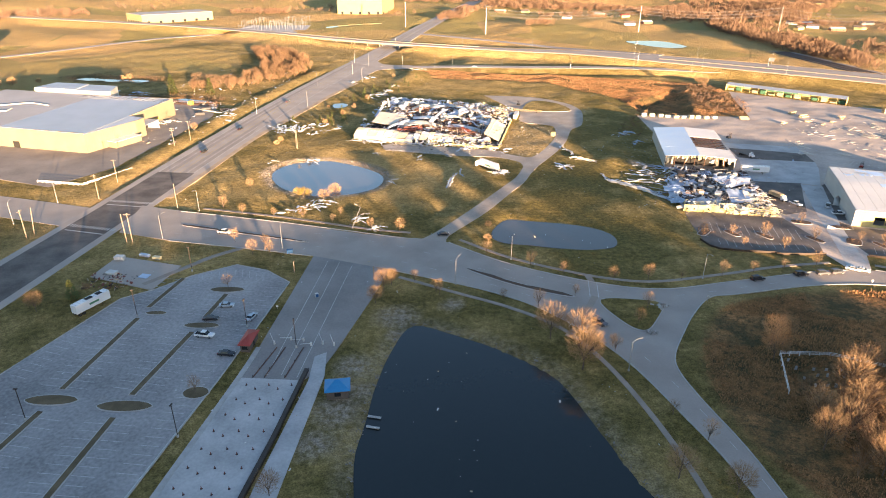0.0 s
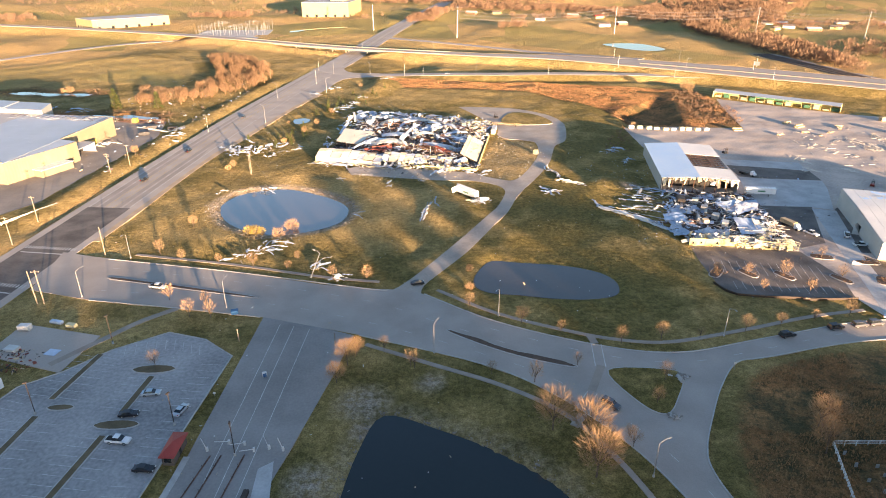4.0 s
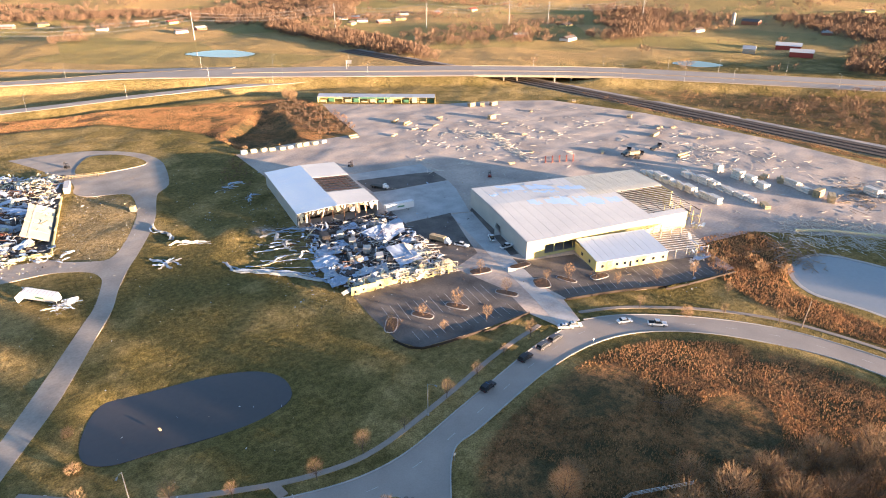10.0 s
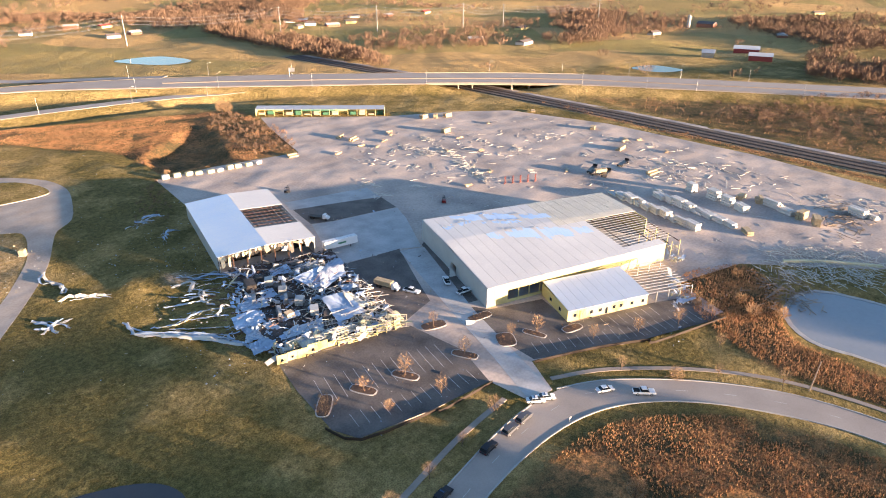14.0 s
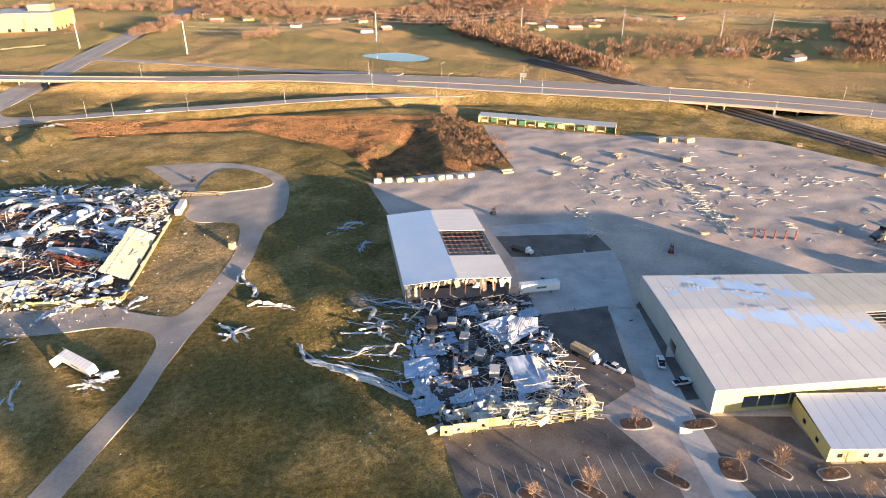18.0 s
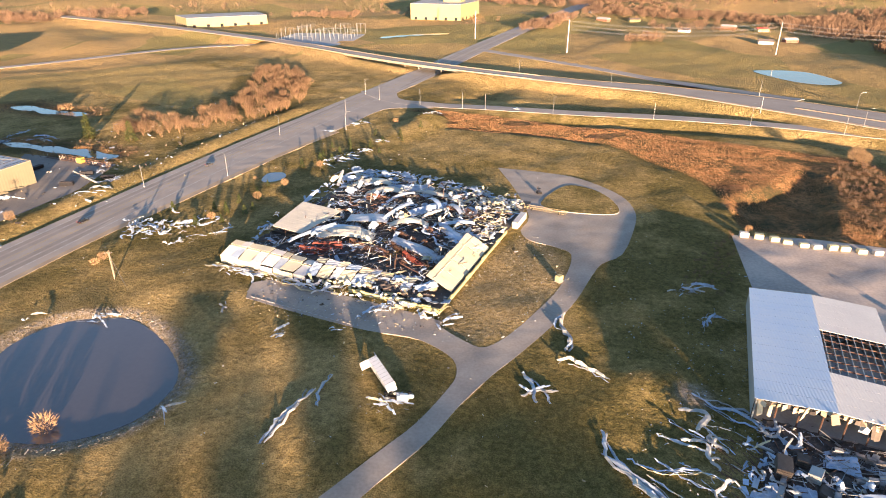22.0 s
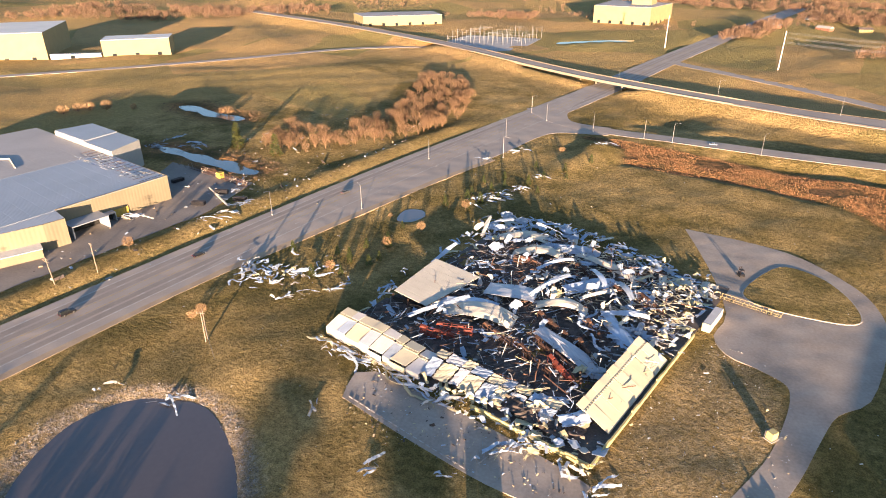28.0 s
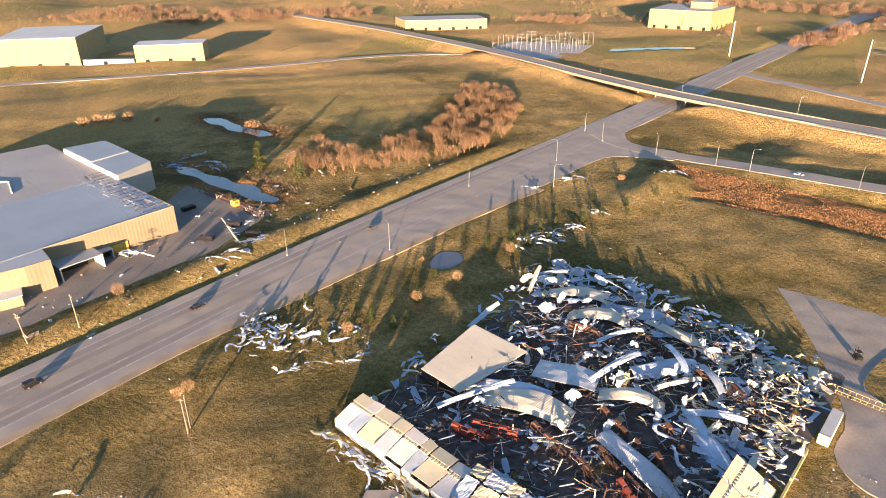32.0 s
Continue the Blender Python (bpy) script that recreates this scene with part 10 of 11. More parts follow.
    for a in range(7):
        for b in range(3):
            roof_panel("fallen_panel", [(-0.8, -1.0, 0), (0.8, -1.0, 0), (0.8, 1.0, 0.06), (-0.8, 1.0, 0)], (M_SHEET, M_SHEETW)[(a + b) % 2], root, 0.05).matrix_basis = pose(5 + a * 1.8 + rng.gauss(0, 0.3), 3.5 + b * 2.3 + rng.gauss(0, 0.3), 1.2 + rng.uniform(0, 0.25), rng.gauss(4, 5), rng.gauss(0, 6), rng.gauss(0, 14)) @ Matrix.Diagonal((rng.uniform(0.6, 1.5), rng.uniform(0.6, 1.5), 1, 1))
    for x, y, rz, L in ((3, 30, 80, 16), (7, 16, 80, 14), (12, 26, 78, 16), (18, 44, 10, 14), (14, 52, 5, 12)):
        rack(root, x, y, 0.4, rz, rng.uniform(-6, 6), L, 2.2, 1.2, M_GALV)
    blk = bmesh.new()
    for k in range(5):
        box(blk, 0, 3.2, 0, 5.0, k * 0.6, k * 0.6 + 0.52)
    part("packed_shelf", blk, M_BLOCK, root, "tall shelf block still packed with goods").matrix_basis = pose(2, 40, 0.6, 3, 4, 0)
    blk = bmesh.new()
    for k in range(4):
        box(blk, 0, 2.4, 0, 2.0, k * 0.5, k * 0.5 + 0.42)
    part("timber_pack", blk, M_WOOD, root).matrix_basis = pose(9, 17, 0.9, 5, -4, 15)
    low = lambda x, y: 0.3 + rng.uniform(0, 0.8)
    # west side: long blue-white sheets lying side by side, spilling over the lawn in two tongues
    strew(root, [(rng.uniform(-4, 3), rng.uniform(36, 58)) for _ in range(16)], SWIRL, "ribbon", (9, 0, 2), lambda x, y: hz(x, y) + rng.uniform(0.1, 0.8), 10, (0.4, 0.8), heading=-14)
    # strips lying between the two tongues of sheet metal
    strew(root, [(-14 * t_ + rng.uniform(-3, 1), 8 + 40 * rng.random() + 12 * t_) for t_ in [rng.random() ** 1.5 for _ in range(46)]], THIN + SWIRL[:4], "strip", (7, 0, 4), low, 8, (0.5, 1.1), heading=150)
    strew(root, [(-4 + 5 * rng.random(), 2 + 50 * rng.random()) for _ in range(30)], SHORTS, "strip", (9, 0, 2), low, 10, (0.5, 1.1))
    beams("bar_debris", [(-10 * rng.random() ** 1.4, 6 + 44 * rng.random()) for _ in range(70)], lambda x, y: 0.15, 4.5, 0.06, M_STEEL, root, 150, 25, 4)
    # slumped sheets over the western half
    for k, (x, y, a_) in enumerate(((-1, 6, 7), (1, 14, 8), (-2, 22, 8), (2, 30, 7), (8, 8, 6), (10, 18, 6), (8, 36, 6), (14, 10, 6), (13, 30, 6), (16, 50, 6), (26, 48, 7), (33, 26, 6), (34, 46, 5))):
        w_, h_ = a_ * rng.uniform(0.4, 0.6), a_ * rng.uniform(0.35, 0.5)
        zc = 0.5 + rng.uniform(0.2, 1.2)
        drape(root, ((x - w_, y - h_), (x + w_, y - h_ + rng.gauss(0, 0.8)), (x + w_ + rng.gauss(0, 0.8), y + h_), (x - w_, y + h_ + rng.gauss(0, 0.8))), (zc - 0.3, zc + rng.uniform(0, 0.8), zc + rng.uniform(0, 1.0), zc), 0.4, 620 + k, (M_SHEET, M_SHEETW, M_SHEET)[k % 3], "blue-white roof sheet slumped over the rubble")
    for k in range(20):
        x, y = rng.uniform(-2, 36), rng.uniform(2, 54)
        sail(root, x, y, hz(x, y) + 0.1, rng.uniform(1.4, 2.8), rng.uniform(0.7, 1.5), rng.uniform(0, 6.28), 650 + k, (M_SHEET, M_SHEET, M_SHEETW, M_SHEETB)[k % 4])
    for k in range(16):
        sail(root, 1 + k * 2.3 + rng.gauss(0, 0.6), rng.uniform(-2, 3), 0.3, rng.uniform(1.4, 2.8), rng.uniform(1.0, 2.2), rng.uniform(0.6, 2.6), 690 + k, (M_SHEETY, M_SHEETW, M_CREAMP)[k % 3], "torn cream sheet of the front wall")
    # pale crumpled front wall sheets leaning back over the rubble
    for k in range(9):
        ob = obj("wall_sheet", rng.choice(BIG)[1], root)
        ob.matrix_basis = pose(4 + k * 2.3, 1.5 + rng.gauss(0, 1.2), 1.3 + rng.uniform(0, 0.4), 32 + rng.gauss(0, 12), rng.gauss(0, 6), rng.gauss(8, 14)) @ Matrix.Scale(rng.uniform(0.5, 0.75), 4)
    strew(root, spots(12, 11, 38, 10, 56), BIG, "roof_sheet", (7, 0, 3), lambda x, y: hz(x, y) + rng.uniform(0.2, 0.8), 11, (0.25, 0.5))
    strew(root, spots(26, 10, 38, 8, 57), SWIRL, "ribbon", (7, 2, 3), lambda x, y: hz(x, y) + rng.uniform(0.1, 1.0), 12, (0.4, 0.8))
    # pale stud frames of the south-east corner, leaning on one another
    for k in range(26):
        x, y = rng.uniform(17, 38), rng.uniform(-2.5, 18) * rng.uniform(0.5, 1)
        Lf, Hf = rng.uniform(4, 7.5), rng.uniform(2.2, 3.6)
        bm = bmesh.new()
        for z0 in (0.0, 0.5, 1.0):
            box(bm, 0, Lf, -0.07, 0.07, Hf * z0 - 0.07, Hf * z0 + 0.07)
        ns = int(Lf / 0.9)
        for j in range(ns + 1):
            if rng.random() < 0.85:
                box(bm, Lf * j / ns - 0.05, Lf * j / ns + 0.05, -0.06, 0.06, 0, Hf + rng.uniform(-0.6, 0.5))
        part("wall_frame", bm, (M_PALEB, M_CREAMP)[k % 2], root, "bent pale stud frame").matrix_basis = pose(x - Lf / 2, y, hz(x, y) * 0.7 + 0.2, rng.choice((-1, 1)) * rng.uniform(25, 80), rng.uniform(-9, 9), rng.gauss(0, 22))
    strew(root, spots(26, 16, 39, -3, 12), FLAT, "panel", (3, 5, 3), lambda x, y: 0.6 + rng.uniform(0, 1.4), 22, (0.6, 1.2))
    beams("girt_debris", spots(130, 14, 39, -3, 30), pile, 5.5, 0.08, M_PALEB, root, 0, 50, 8)
    strew(root, spots(120, 0, 38, -1, 58), THIN, "strip", (8, 2, 4), pile, 16, scale=(0.6, 1.2))
    strew(root, spots(5, 11, 36, 10, 50), WIDE, "crumpled_roofing", (8, 1, 2), pile, 14, (0.5, 0.9))
    beams("truss_debris", spots(170, 8, 38, -2, 58), pile, 5, 0.07, M_GALV, root, 10, 40)
    beams("timber_debris", spots(60, 0, 38, 0, 56), pile, 4, 0.08, M_STEEL, root)
    bits("scrap_debris", spots(900, -1, 38, -4, 58), lambda x, y: hz(x, y) + rng.uniform(0, 0.7), 0.4, (M_RUBBLE, M_SHEETB, M_SHEET, M_STEEL, M_RUBBLE), "scraps of sheet, timber and goods", parent=root)
    for k in range(9):
        t0 = k / 8
        blk = boxes(*[(0, 2.6, 0, 3.2, j * 0.55, j * 0.55 + 0.47) for j in range(3 + k % 2)])
        part("packed_shelf", blk, (M_BLOCK, M_SHEETB)[k % 2], root).matrix_basis = pose(7 + 11 * t0 + rng.uniform(-1, 1), 46 - 34 * t0, 0.7, rng.gauss(0, 6), rng.gauss(0, 6), rng.gauss(-14, 10))


ruin_two()

# ---- tangles of sheet metal on the grass ----
def tangle(x, y, n, lx, ly, rz, label, w=(8, 1, 2), lib=None, up=0.9, sc=(0.5, 1.1)):
    n = int(n * 1.9)
    root = empty("sheet_metal_tangle", pose(x * U, y * U, gz(x * U, y * U), 0, 0, rz), label, "debris", "tangles of sheet metal")
    pts = [(rng.gauss(0, lx / 3.0), rng.gauss(0, ly / 3.0)) for _ in range(n)]
    low = lambda a, b: 0.12 + rng.uniform(0, up) * (0.5 if n > 14 else 0.15)
    k = max(1, n // 3) if lib is None else 0
    strew(root, pts[:k], RIBS, "ribbon", w, low, 10, (0.5, 1.0), heading=0)
    strew(root, pts[k:k + (n - k) * 2 // 3], lib or THIN[:6] + SHORTS, "strip", w, low, 12, sc, heading=0)
    if n > 6:
        bm = bmesh.new()
        for _ in range(n):
            a = Vector((rng.gauss(0, lx / 2.4), rng.gauss(0, ly / 2.4), 0.1))
            rod(bm, a, a + Vector((rng.uniform(-2, 2), rng.uniform(-2, 2), rng.uniform(0, 1.6))), 0.05, seg=4)
        tagged(part("bent_bar_tangle", bm, M_GALV, root), kind="stuff")


for a in ((-52, 240, 22, 16, 5, 45), (-33, 225, 7, 4, 2, 60), (-26, 217, 6, 3, 2, 20), (-33, 314, 3, 4, 1.5, 100), (-12, 304, 4, 4, 2, 60), (2, 309, 3, 4, 2, 20), (-66, 303, 6, 7, 3, 30), (-84, 296, 3, 5, 2, 60), (-24, 270, 3, 5, 2, 20), (9, 319, 9, 8, 4, 60),
          (-48, 455, 22, 16, 7, 60), (-42, 468, 8, 5, 3, 80), (-22, 540, 6, 8, 2, 10), (-60, 520, 7, 9, 2, 50), (-70, 500, 5, 8, 2, 40), (-38, 487, 4, 5, 2, 20), (-215, 452, 12, 16, 5, 20), (-152, 420, 9, 14, 3, 110), (24, 282, 9, 6, 4, 20), (-72, 352, 6, 8, 3, 40), (-62, 362, 5, 6, 2, 60), (-135, 385, 6, 9, 2.5, 60)):
    tangle(*a, "tangled strips of pale sheet metal on the ground")
# long torn strips, each along the line on which it came to rest
TR = "long blue-white strip of roofing torn off and spilled over the grass"
for k, (pts, w, m) in enumerate((
        ([(73.6, 283), (74.2, 276), (80, 270.5), (86, 265), (91.5, 257), (95, 250)], 1.5, M_SHEET), ([(74.5, 279), (78, 272.5), (84, 268), (90, 261), (94, 254)], 1.1, M_SHEET), ([(76, 273), (82, 267.5), (88, 260.5), (93.5, 252)], 1.3, M_SHEETB),
        ([(79, 270), (84, 264.5), (89, 259)], 2.4, M_SHEETC), ([(82, 272), (89, 266.5), (95, 262)], 0.9, M_SHEET), ([(84, 277), (90, 272), (97, 268)], 0.8, M_SHEET), ([(78, 276), (84, 274), (92, 275), (98, 273)], 0.8, M_SHEET),
        ([(94.6, 300.5), (99, 297), (104, 296), (109, 290)], 1.3, M_SHEET), ([(97, 297.5), (102, 293), (107, 291)], 1.0, M_SHEET), ([(95.5, 299), (101, 299), (106, 295.5)], 0.8, M_SHEETB), ([(85, 285), (90, 283), (96, 281)], 0.8, M_SHEET), ([(88, 290), (93, 286), (99, 283)], 0.6, M_SHEET),
        ([(63.5, 331), (63, 324), (65.5, 318), (65, 312.5)], 1.7, M_SHEETB), ([(62.4, 307), (66, 308.6), (70.5, 305.6), (75.4, 302)], 1.2, M_SHEETC), ([(1.2, 265.5), (2.4, 270), (3.4, 276), (6, 284)], 1.2, M_SHEET), ([(2.2, 266), (4, 272), (5, 279)], 0.8, M_SHEETB), ([(8.4, 290.4), (7.6, 284), (9.4, 278.4)], 0.9, M_SHEET),
        ([(54.4, 301), (57.4, 296), (58.4, 290)], 1.3, M_SHEET), ([(55, 292), (59, 294.6), (63.4, 295.4)], 1.0, M_SHEETB), ([(57, 299), (60.4, 294), (61.6, 290.6)], 0.8, M_SHEET), ([(54, 296), (57, 294), (61, 297)], 0.8, M_SHEET))):
    for b in range(3 if len(pts) > 3 else 2):
        jit = [(x + rng.gauss(0, 0.75) * (b > 0), y + rng.gauss(0, 0.75) * (b > 0)) for x, y in pts[b % 2:]]
        mb = m if b == 0 else rng.choice((M_SHEET, M_SHEETB, M_SHEETY, M_GALV))
        trail("torn_strip", jit if len(jit) > 2 else pts, w * (0.72 if b == 0 else rng.uniform(0.25, 0.5)), mb, "crumpled cream strip of wall sheet lying on the grass" if mb in (M_SHEETC, M_SHEETY) else TR, 40 + 5 * k + b, 0.55)
# heap of looping ribbons beside the highway
hp = empty("sheet_metal_heap", pose(-86 * U, 361 * U, gz(-86 * U, 361 * U), 0, 0, 20), "dense heap of looping blue-white sheet-metal ribbons", "debris")
strew(hp, [(rng.gauss(0, 7), rng.gauss(0, 5)) for _ in range(46)], SWIRL, "ribbon", (9, 1, 3), lambda a, b: 0.1 + rng.uniform(0, 1.1), 16, (0.45, 0.9))
strew(hp, [(rng.gauss(8, 10), rng.gauss(4, 6)) for _ in range(20)], SWIRL, "ribbon", (7, 3, 2), lambda a, b: 0.1, 8, (0.3, 0.6))
lawn = [(x * U, y * U) for x, y in spots(2300, -110, 120, 232, 560)]
lawn = [p for p in lawn if rng.random() < 0.35 + 0.65 * math.exp(-(((p[0] - 5) / 75) ** 2 + ((p[1] - 380) / 90) ** 2))]
bits("litter", lawn, lambda x, y: gz(x, y), 0.13, (M_SHEET, M_SHEETY, M_WHITE, M_SHEETB, M_WOOD), "small scraps of sheet and board littering the grass", 0.4)
fr = [(x * U, y * U) for x, y in spots(420, 28, 66, 312, 388)]
fr = [p for p, s in zip(fr, inside(DEBRIS_F, np.array([q[0] for q in fr]), np.array([q[1] for q in fr]))) if s < 3]
bits("litter", fr, lambda x, y: 0.06, 0.13, (M_SHEET, M_SHEETY, M_WHITE, M_SHEETB, M_WOOD), "scraps of white panel on bare earth", 0.4)
bits("litter", [(x * U, y * U) for x, y in spots(500, 80, 125, 240, 345)], lambda x, y: gz(x, y), 0.16, (M_SHEET, M_SHEETB), "scraps of sheet metal on the lawn", 0.4)
bits("litter", [(x * U, y * U) for x, y in spots(500, -200, -120, 320, 560)], lambda x, y: gz(x, y), 0.4, (M_SHEET, M_SHEETB, M_WOOD, M_RUBBLE), "scraps of sheet and timber near the highway", 0.4)
bits("litter", [(x * U, y * U) for x, y in spots(160, -100, 60, 90, 215)], lambda x, y: max(gz(x, y), 0) + 0.1, 0.14, (M_WHITE, M_SHEETB, M_WOOD), "small scraps on the asphalt", 0.4)
bits("litter", [(x * U, y * U) for x, y in spots(420, 96, 210, 196, 330)], lambda x, y: 0.1, 0.2, (M_SHEET, M_SHEETB, M_WOOD, M_RUBBLE), "small scraps in the yard", 0.4)
bits("riprap", [(p[0] + rng.gauss(0, 1.4), p[1] + rng.gauss(0, 1.4)) for p in offset(POND_1 + POND_1[:1], 2.0) for _ in range(80)], lambda x, y: gz(x, y), 0.08, (M_ROCK, M_ROCK, M_KERB), "pale stones round the pond's edge", 1.2)
bits("riprap", [(p[0] + rng.gauss(0, 0.5), p[1] + rng.gauss(0, 0.5)) for p in offset(POND_BIG + POND_BIG[:1], -0.7) for _ in range(14)], lambda x, y: gz(x, y), 0.12, (M_ROCK,), "pale stones along the pond's edge", 1.2)

# transformer box by the drive
tb = empty("transformer", pose(61.5 * U, 351 * U, 0.1, 0, 0, 55), "pale cream transformer cabinet at the drive's edge", "cabinet")
part("body", boxes((-1.1, 1.1, -0.9, 0.9, 0.15, 2.2), bevel=0.08), M_CREAM, tb)
part("plinth", boxes((-1.4, 1.4, -1.2, 1.2, -0.1, 0.15)), M_KERB, tb)
part("fins", boxes(*[(-1.0 + k * 0.25, -0.92 + k * 0.25, 0.9, 1.25, 0.4, 1.9) for k in range(8)]), M_GALV, tb)

# ---- timber yard ----
def stack(x, y, rz, wrap, lx, h, label):
    root = empty("timber_stack", pose(x * U, y * U, 0.09, 0, 0, rz) @ Matrix.Scale(rng.uniform(1.25, 1.5) if wrap else 1.15, 4), label, "timber stack", "timber stacks")
    n = max(1, int(h / 0.75))
    for k in range(n):
        for s in (-0.62, 0.62):
            if k == n - 1 and rng.random() < 0.25:
                continue
            if wrap:
                part("wrapped_pack", boxes((-lx / 2, lx / 2, s - 0.58, s + 0.58, 0.1 + k * 0.78, 0.78 + k * 0.78), bevel=0.06), M_WRAP, root).matrix_basis = pose(rng.uniform(-0.25, 0.25), 0, 0, 0, 0, rng.uniform(-1.5, 1.5))
            else:
                part("board_pack", boxes((-lx / 2, lx / 2, s - 0.58, s + 0.58, 0.1 + k * 0.78, 0.78 + k * 0.78), bevel=0.02), M_BUNDLE, root).matrix_basis = pose(rng.uniform(-0.25, 0.25), 0, 0, 0, 0, rng.uniform(-1.5, 1.5))
        for s in (-lx / 2 + 0.57, lx / 2 - 0.57):
            part("bearer", boxes((s - 0.07, s + 0.07, -1.2, 1.2, k * 0.78, 0.1 + k * 0.78)), M_WOOD, root)
    return root


WR = "white-wrapped timber stack in the yard"
WD = "stack of pale sawn boards in the yard"
ROWS = [(263 - 8 * t, 256 - 40 * t, 1, 5.2, 2.4 if int(t * 8) % 3 else 1.7) for t in (0, 0.11, 0.22, 0.33, 0.44, 0.56, 0.67, 0.78, 0.89, 1.0)] + [(274 - 5 * t, 241 - 28 * t, 1, 5.0, 2.4 if int(t * 6) % 2 else 1.7) for t in (0, 0.17, 0.33, 0.5, 0.67, 0.83, 1.0)]
for x, y, w, lx, h in ROWS + [(292, 237, 1, 3.4, 3.1), (290, 226, 1, 3.8, 3.1), (288, 219, 1, 3.8, 3.1), (286, 212, 1, 4.2, 2.3), (300, 219, 0, 5, 2.3), (301, 212, 0, 5, 2.3), (300, 206, 1, 5, 2.3), (297, 199, 1, 5, 2.3), (296, 193, 0, 5, 3.1), (294, 187, 0, 5, 3.1), (316, 180, 1, 5, 2.3), (317, 175, 1, 4, 1.6), (268, 208, 1, 5, 1.6), (266, 200, 0, 5, 1.6), (279, 245, 1, 3.4, 1.6), (300, 261, 0, 7, 1.6), (322, 294, 0, 7, 1.6), (223, 407, 0, 5, 1.6), (226, 398, 0, 6, 1.6), (286, 411, 0, 5, 2.3), (293, 408, 0, 5, 2.3), (300, 405, 0, 5, 2.3), (275, 378, 0, 5, 2.3), (345, 329, 0, 5, 1.6), (351, 380, 0, 5, 1.6), (186, 392, 0, 5, 1.6)]:
    stack(x, y, 68 + rng.uniform(-8, 8) if w else 25 + rng.uniform(-30, 30), w, lx, h, WR if w else WD)
for x, y in ((126, 399), (131, 398.5), (136, 397.5), (140, 396), (145, 394.5), (149, 394), (154, 394), (158, 394), (163, 393), (168, 393)):
    b = empty("block_pallet", pose(x * U, y * U, 0.1, 0, 0, rng.uniform(-15, 15)), "pale tarpaulined pallet load at the yard's edge", "pallet", "pallet loads")
    part("load", boxes((-1.7, 1.7, -1.1, 1.1, 0.15, 1.7 + rng.uniform(-0.3, 0.4)), bevel=0.15), M_SHEETY if rng.random() < 0.5 else M_WRAP, b)
    part("pallet", boxes((-1.7, 1.7, -1.1, 1.1, 0, 0.15)), M_WOOD, b)


def planks(name, pts, L, label, heading, spread, r=0.09, heap=0.45, material=None):
    v, f = [], []
    for x, y in pts:
        l = L * rng.uniform(0.5, 1.5)
        m = pose(x, y, max(gz(x, y), -0.7) + 0.1 + rng.uniform(0, heap), 0, rng.gauss(0, 4), heading + rng.gauss(0, spread))
        k = len(v)
        a, b = r * rng.uniform(0.8, 2.4), r * rng.uniform(0.5, 1.2)
        v += [tuple(m @ Vector((sx * l / 2, sy * a, sz * b))) for sx in (-1, 1) for sy, sz in ((-1, -1), (1, -1), (1, 1), (-1, 1))]
        f += [(k, k + 1, k + 2, k + 3), (k + 7, k + 6, k + 5, k + 4)] + [(k + j, k + 4 + j, k + 4 + (j + 1) % 4, k + (j + 1) % 4) for j in range(4)]
    return tagged(obj(name, mesh(name, v, f, material or M_PALEB)), label, "planks", kind="stuff")


def line_spots(a, b, n, w):
    out = []
    for _ in range(n):
        t = rng.random()
        out.append(((a[0] + (b[0] - a[0]) * t + rng.gauss(0, w)) * U, (a[1] + (b[1] - a[1]) * t + rng.gauss(0, w)) * U))
    return out


planks("loose_planks", line_spots((259, 378), (246, 338), 110, 1.3) + line_spots((246, 338), (234, 303), 120, 1.5) + line_spots((244, 372), (240, 350), 50, 3), 5.5, "long windrow of broken planks across the yard", -70, 32, 0.08, 0.35)
planks("loose_planks", line_spots((255, 369), (240, 322), 40, 10) + line_spots((192, 342), (186, 316), 26, 1.5) + line_spots((286, 352), (272, 316), 40, 10) + line_spots((207, 366), (215, 350), 24, 5) + line_spots((310, 335), (320, 326), 24, 7), 4.5, "scattered planks in the yard", 20, 60, 0.07, 0.2)
planks("loose_planks", line_spots((254, 184), (278, 162), 420, 5) + line_spots((242, 176), (266, 156), 240, 4), 3.6, "great spill of pale splintered boards at the pond's edge", 35, 55, 0.055, 0.7)
planks("loose_planks", line_spots((300, 262), (330, 240), 110, 12) + line_spots((296, 250), (340, 290), 90, 14) + line_spots((318, 205), (340, 160), 90, 8), 5.0, "boards strewn over the yard", 60, 45, 0.08, 0.25)
planks("loose_planks", line_spots((296, 176), (322, 190), 130, 5), 4.0, "dark splintered boards heaped by the stacks", 20, 60, 0.08, 0.7, M_POLE)
planks("loose_planks", [(x * U, y * U) for x, y in spots(300, 200, 350, 200, 400, lambda x, y: inside(YARD, np.array([x * U]), np.array([y * U]))[0] < -6)], 3.6, "single planks scattered over the yard", 30, 70, 0.06, 0.1)
planks("loose_planks", line_spots((238, 174), (228, 170), 160, 5), 3.2, "broken boards and branches washed to the pond", 10, 80, 0.07, 0.5, M_POLE)
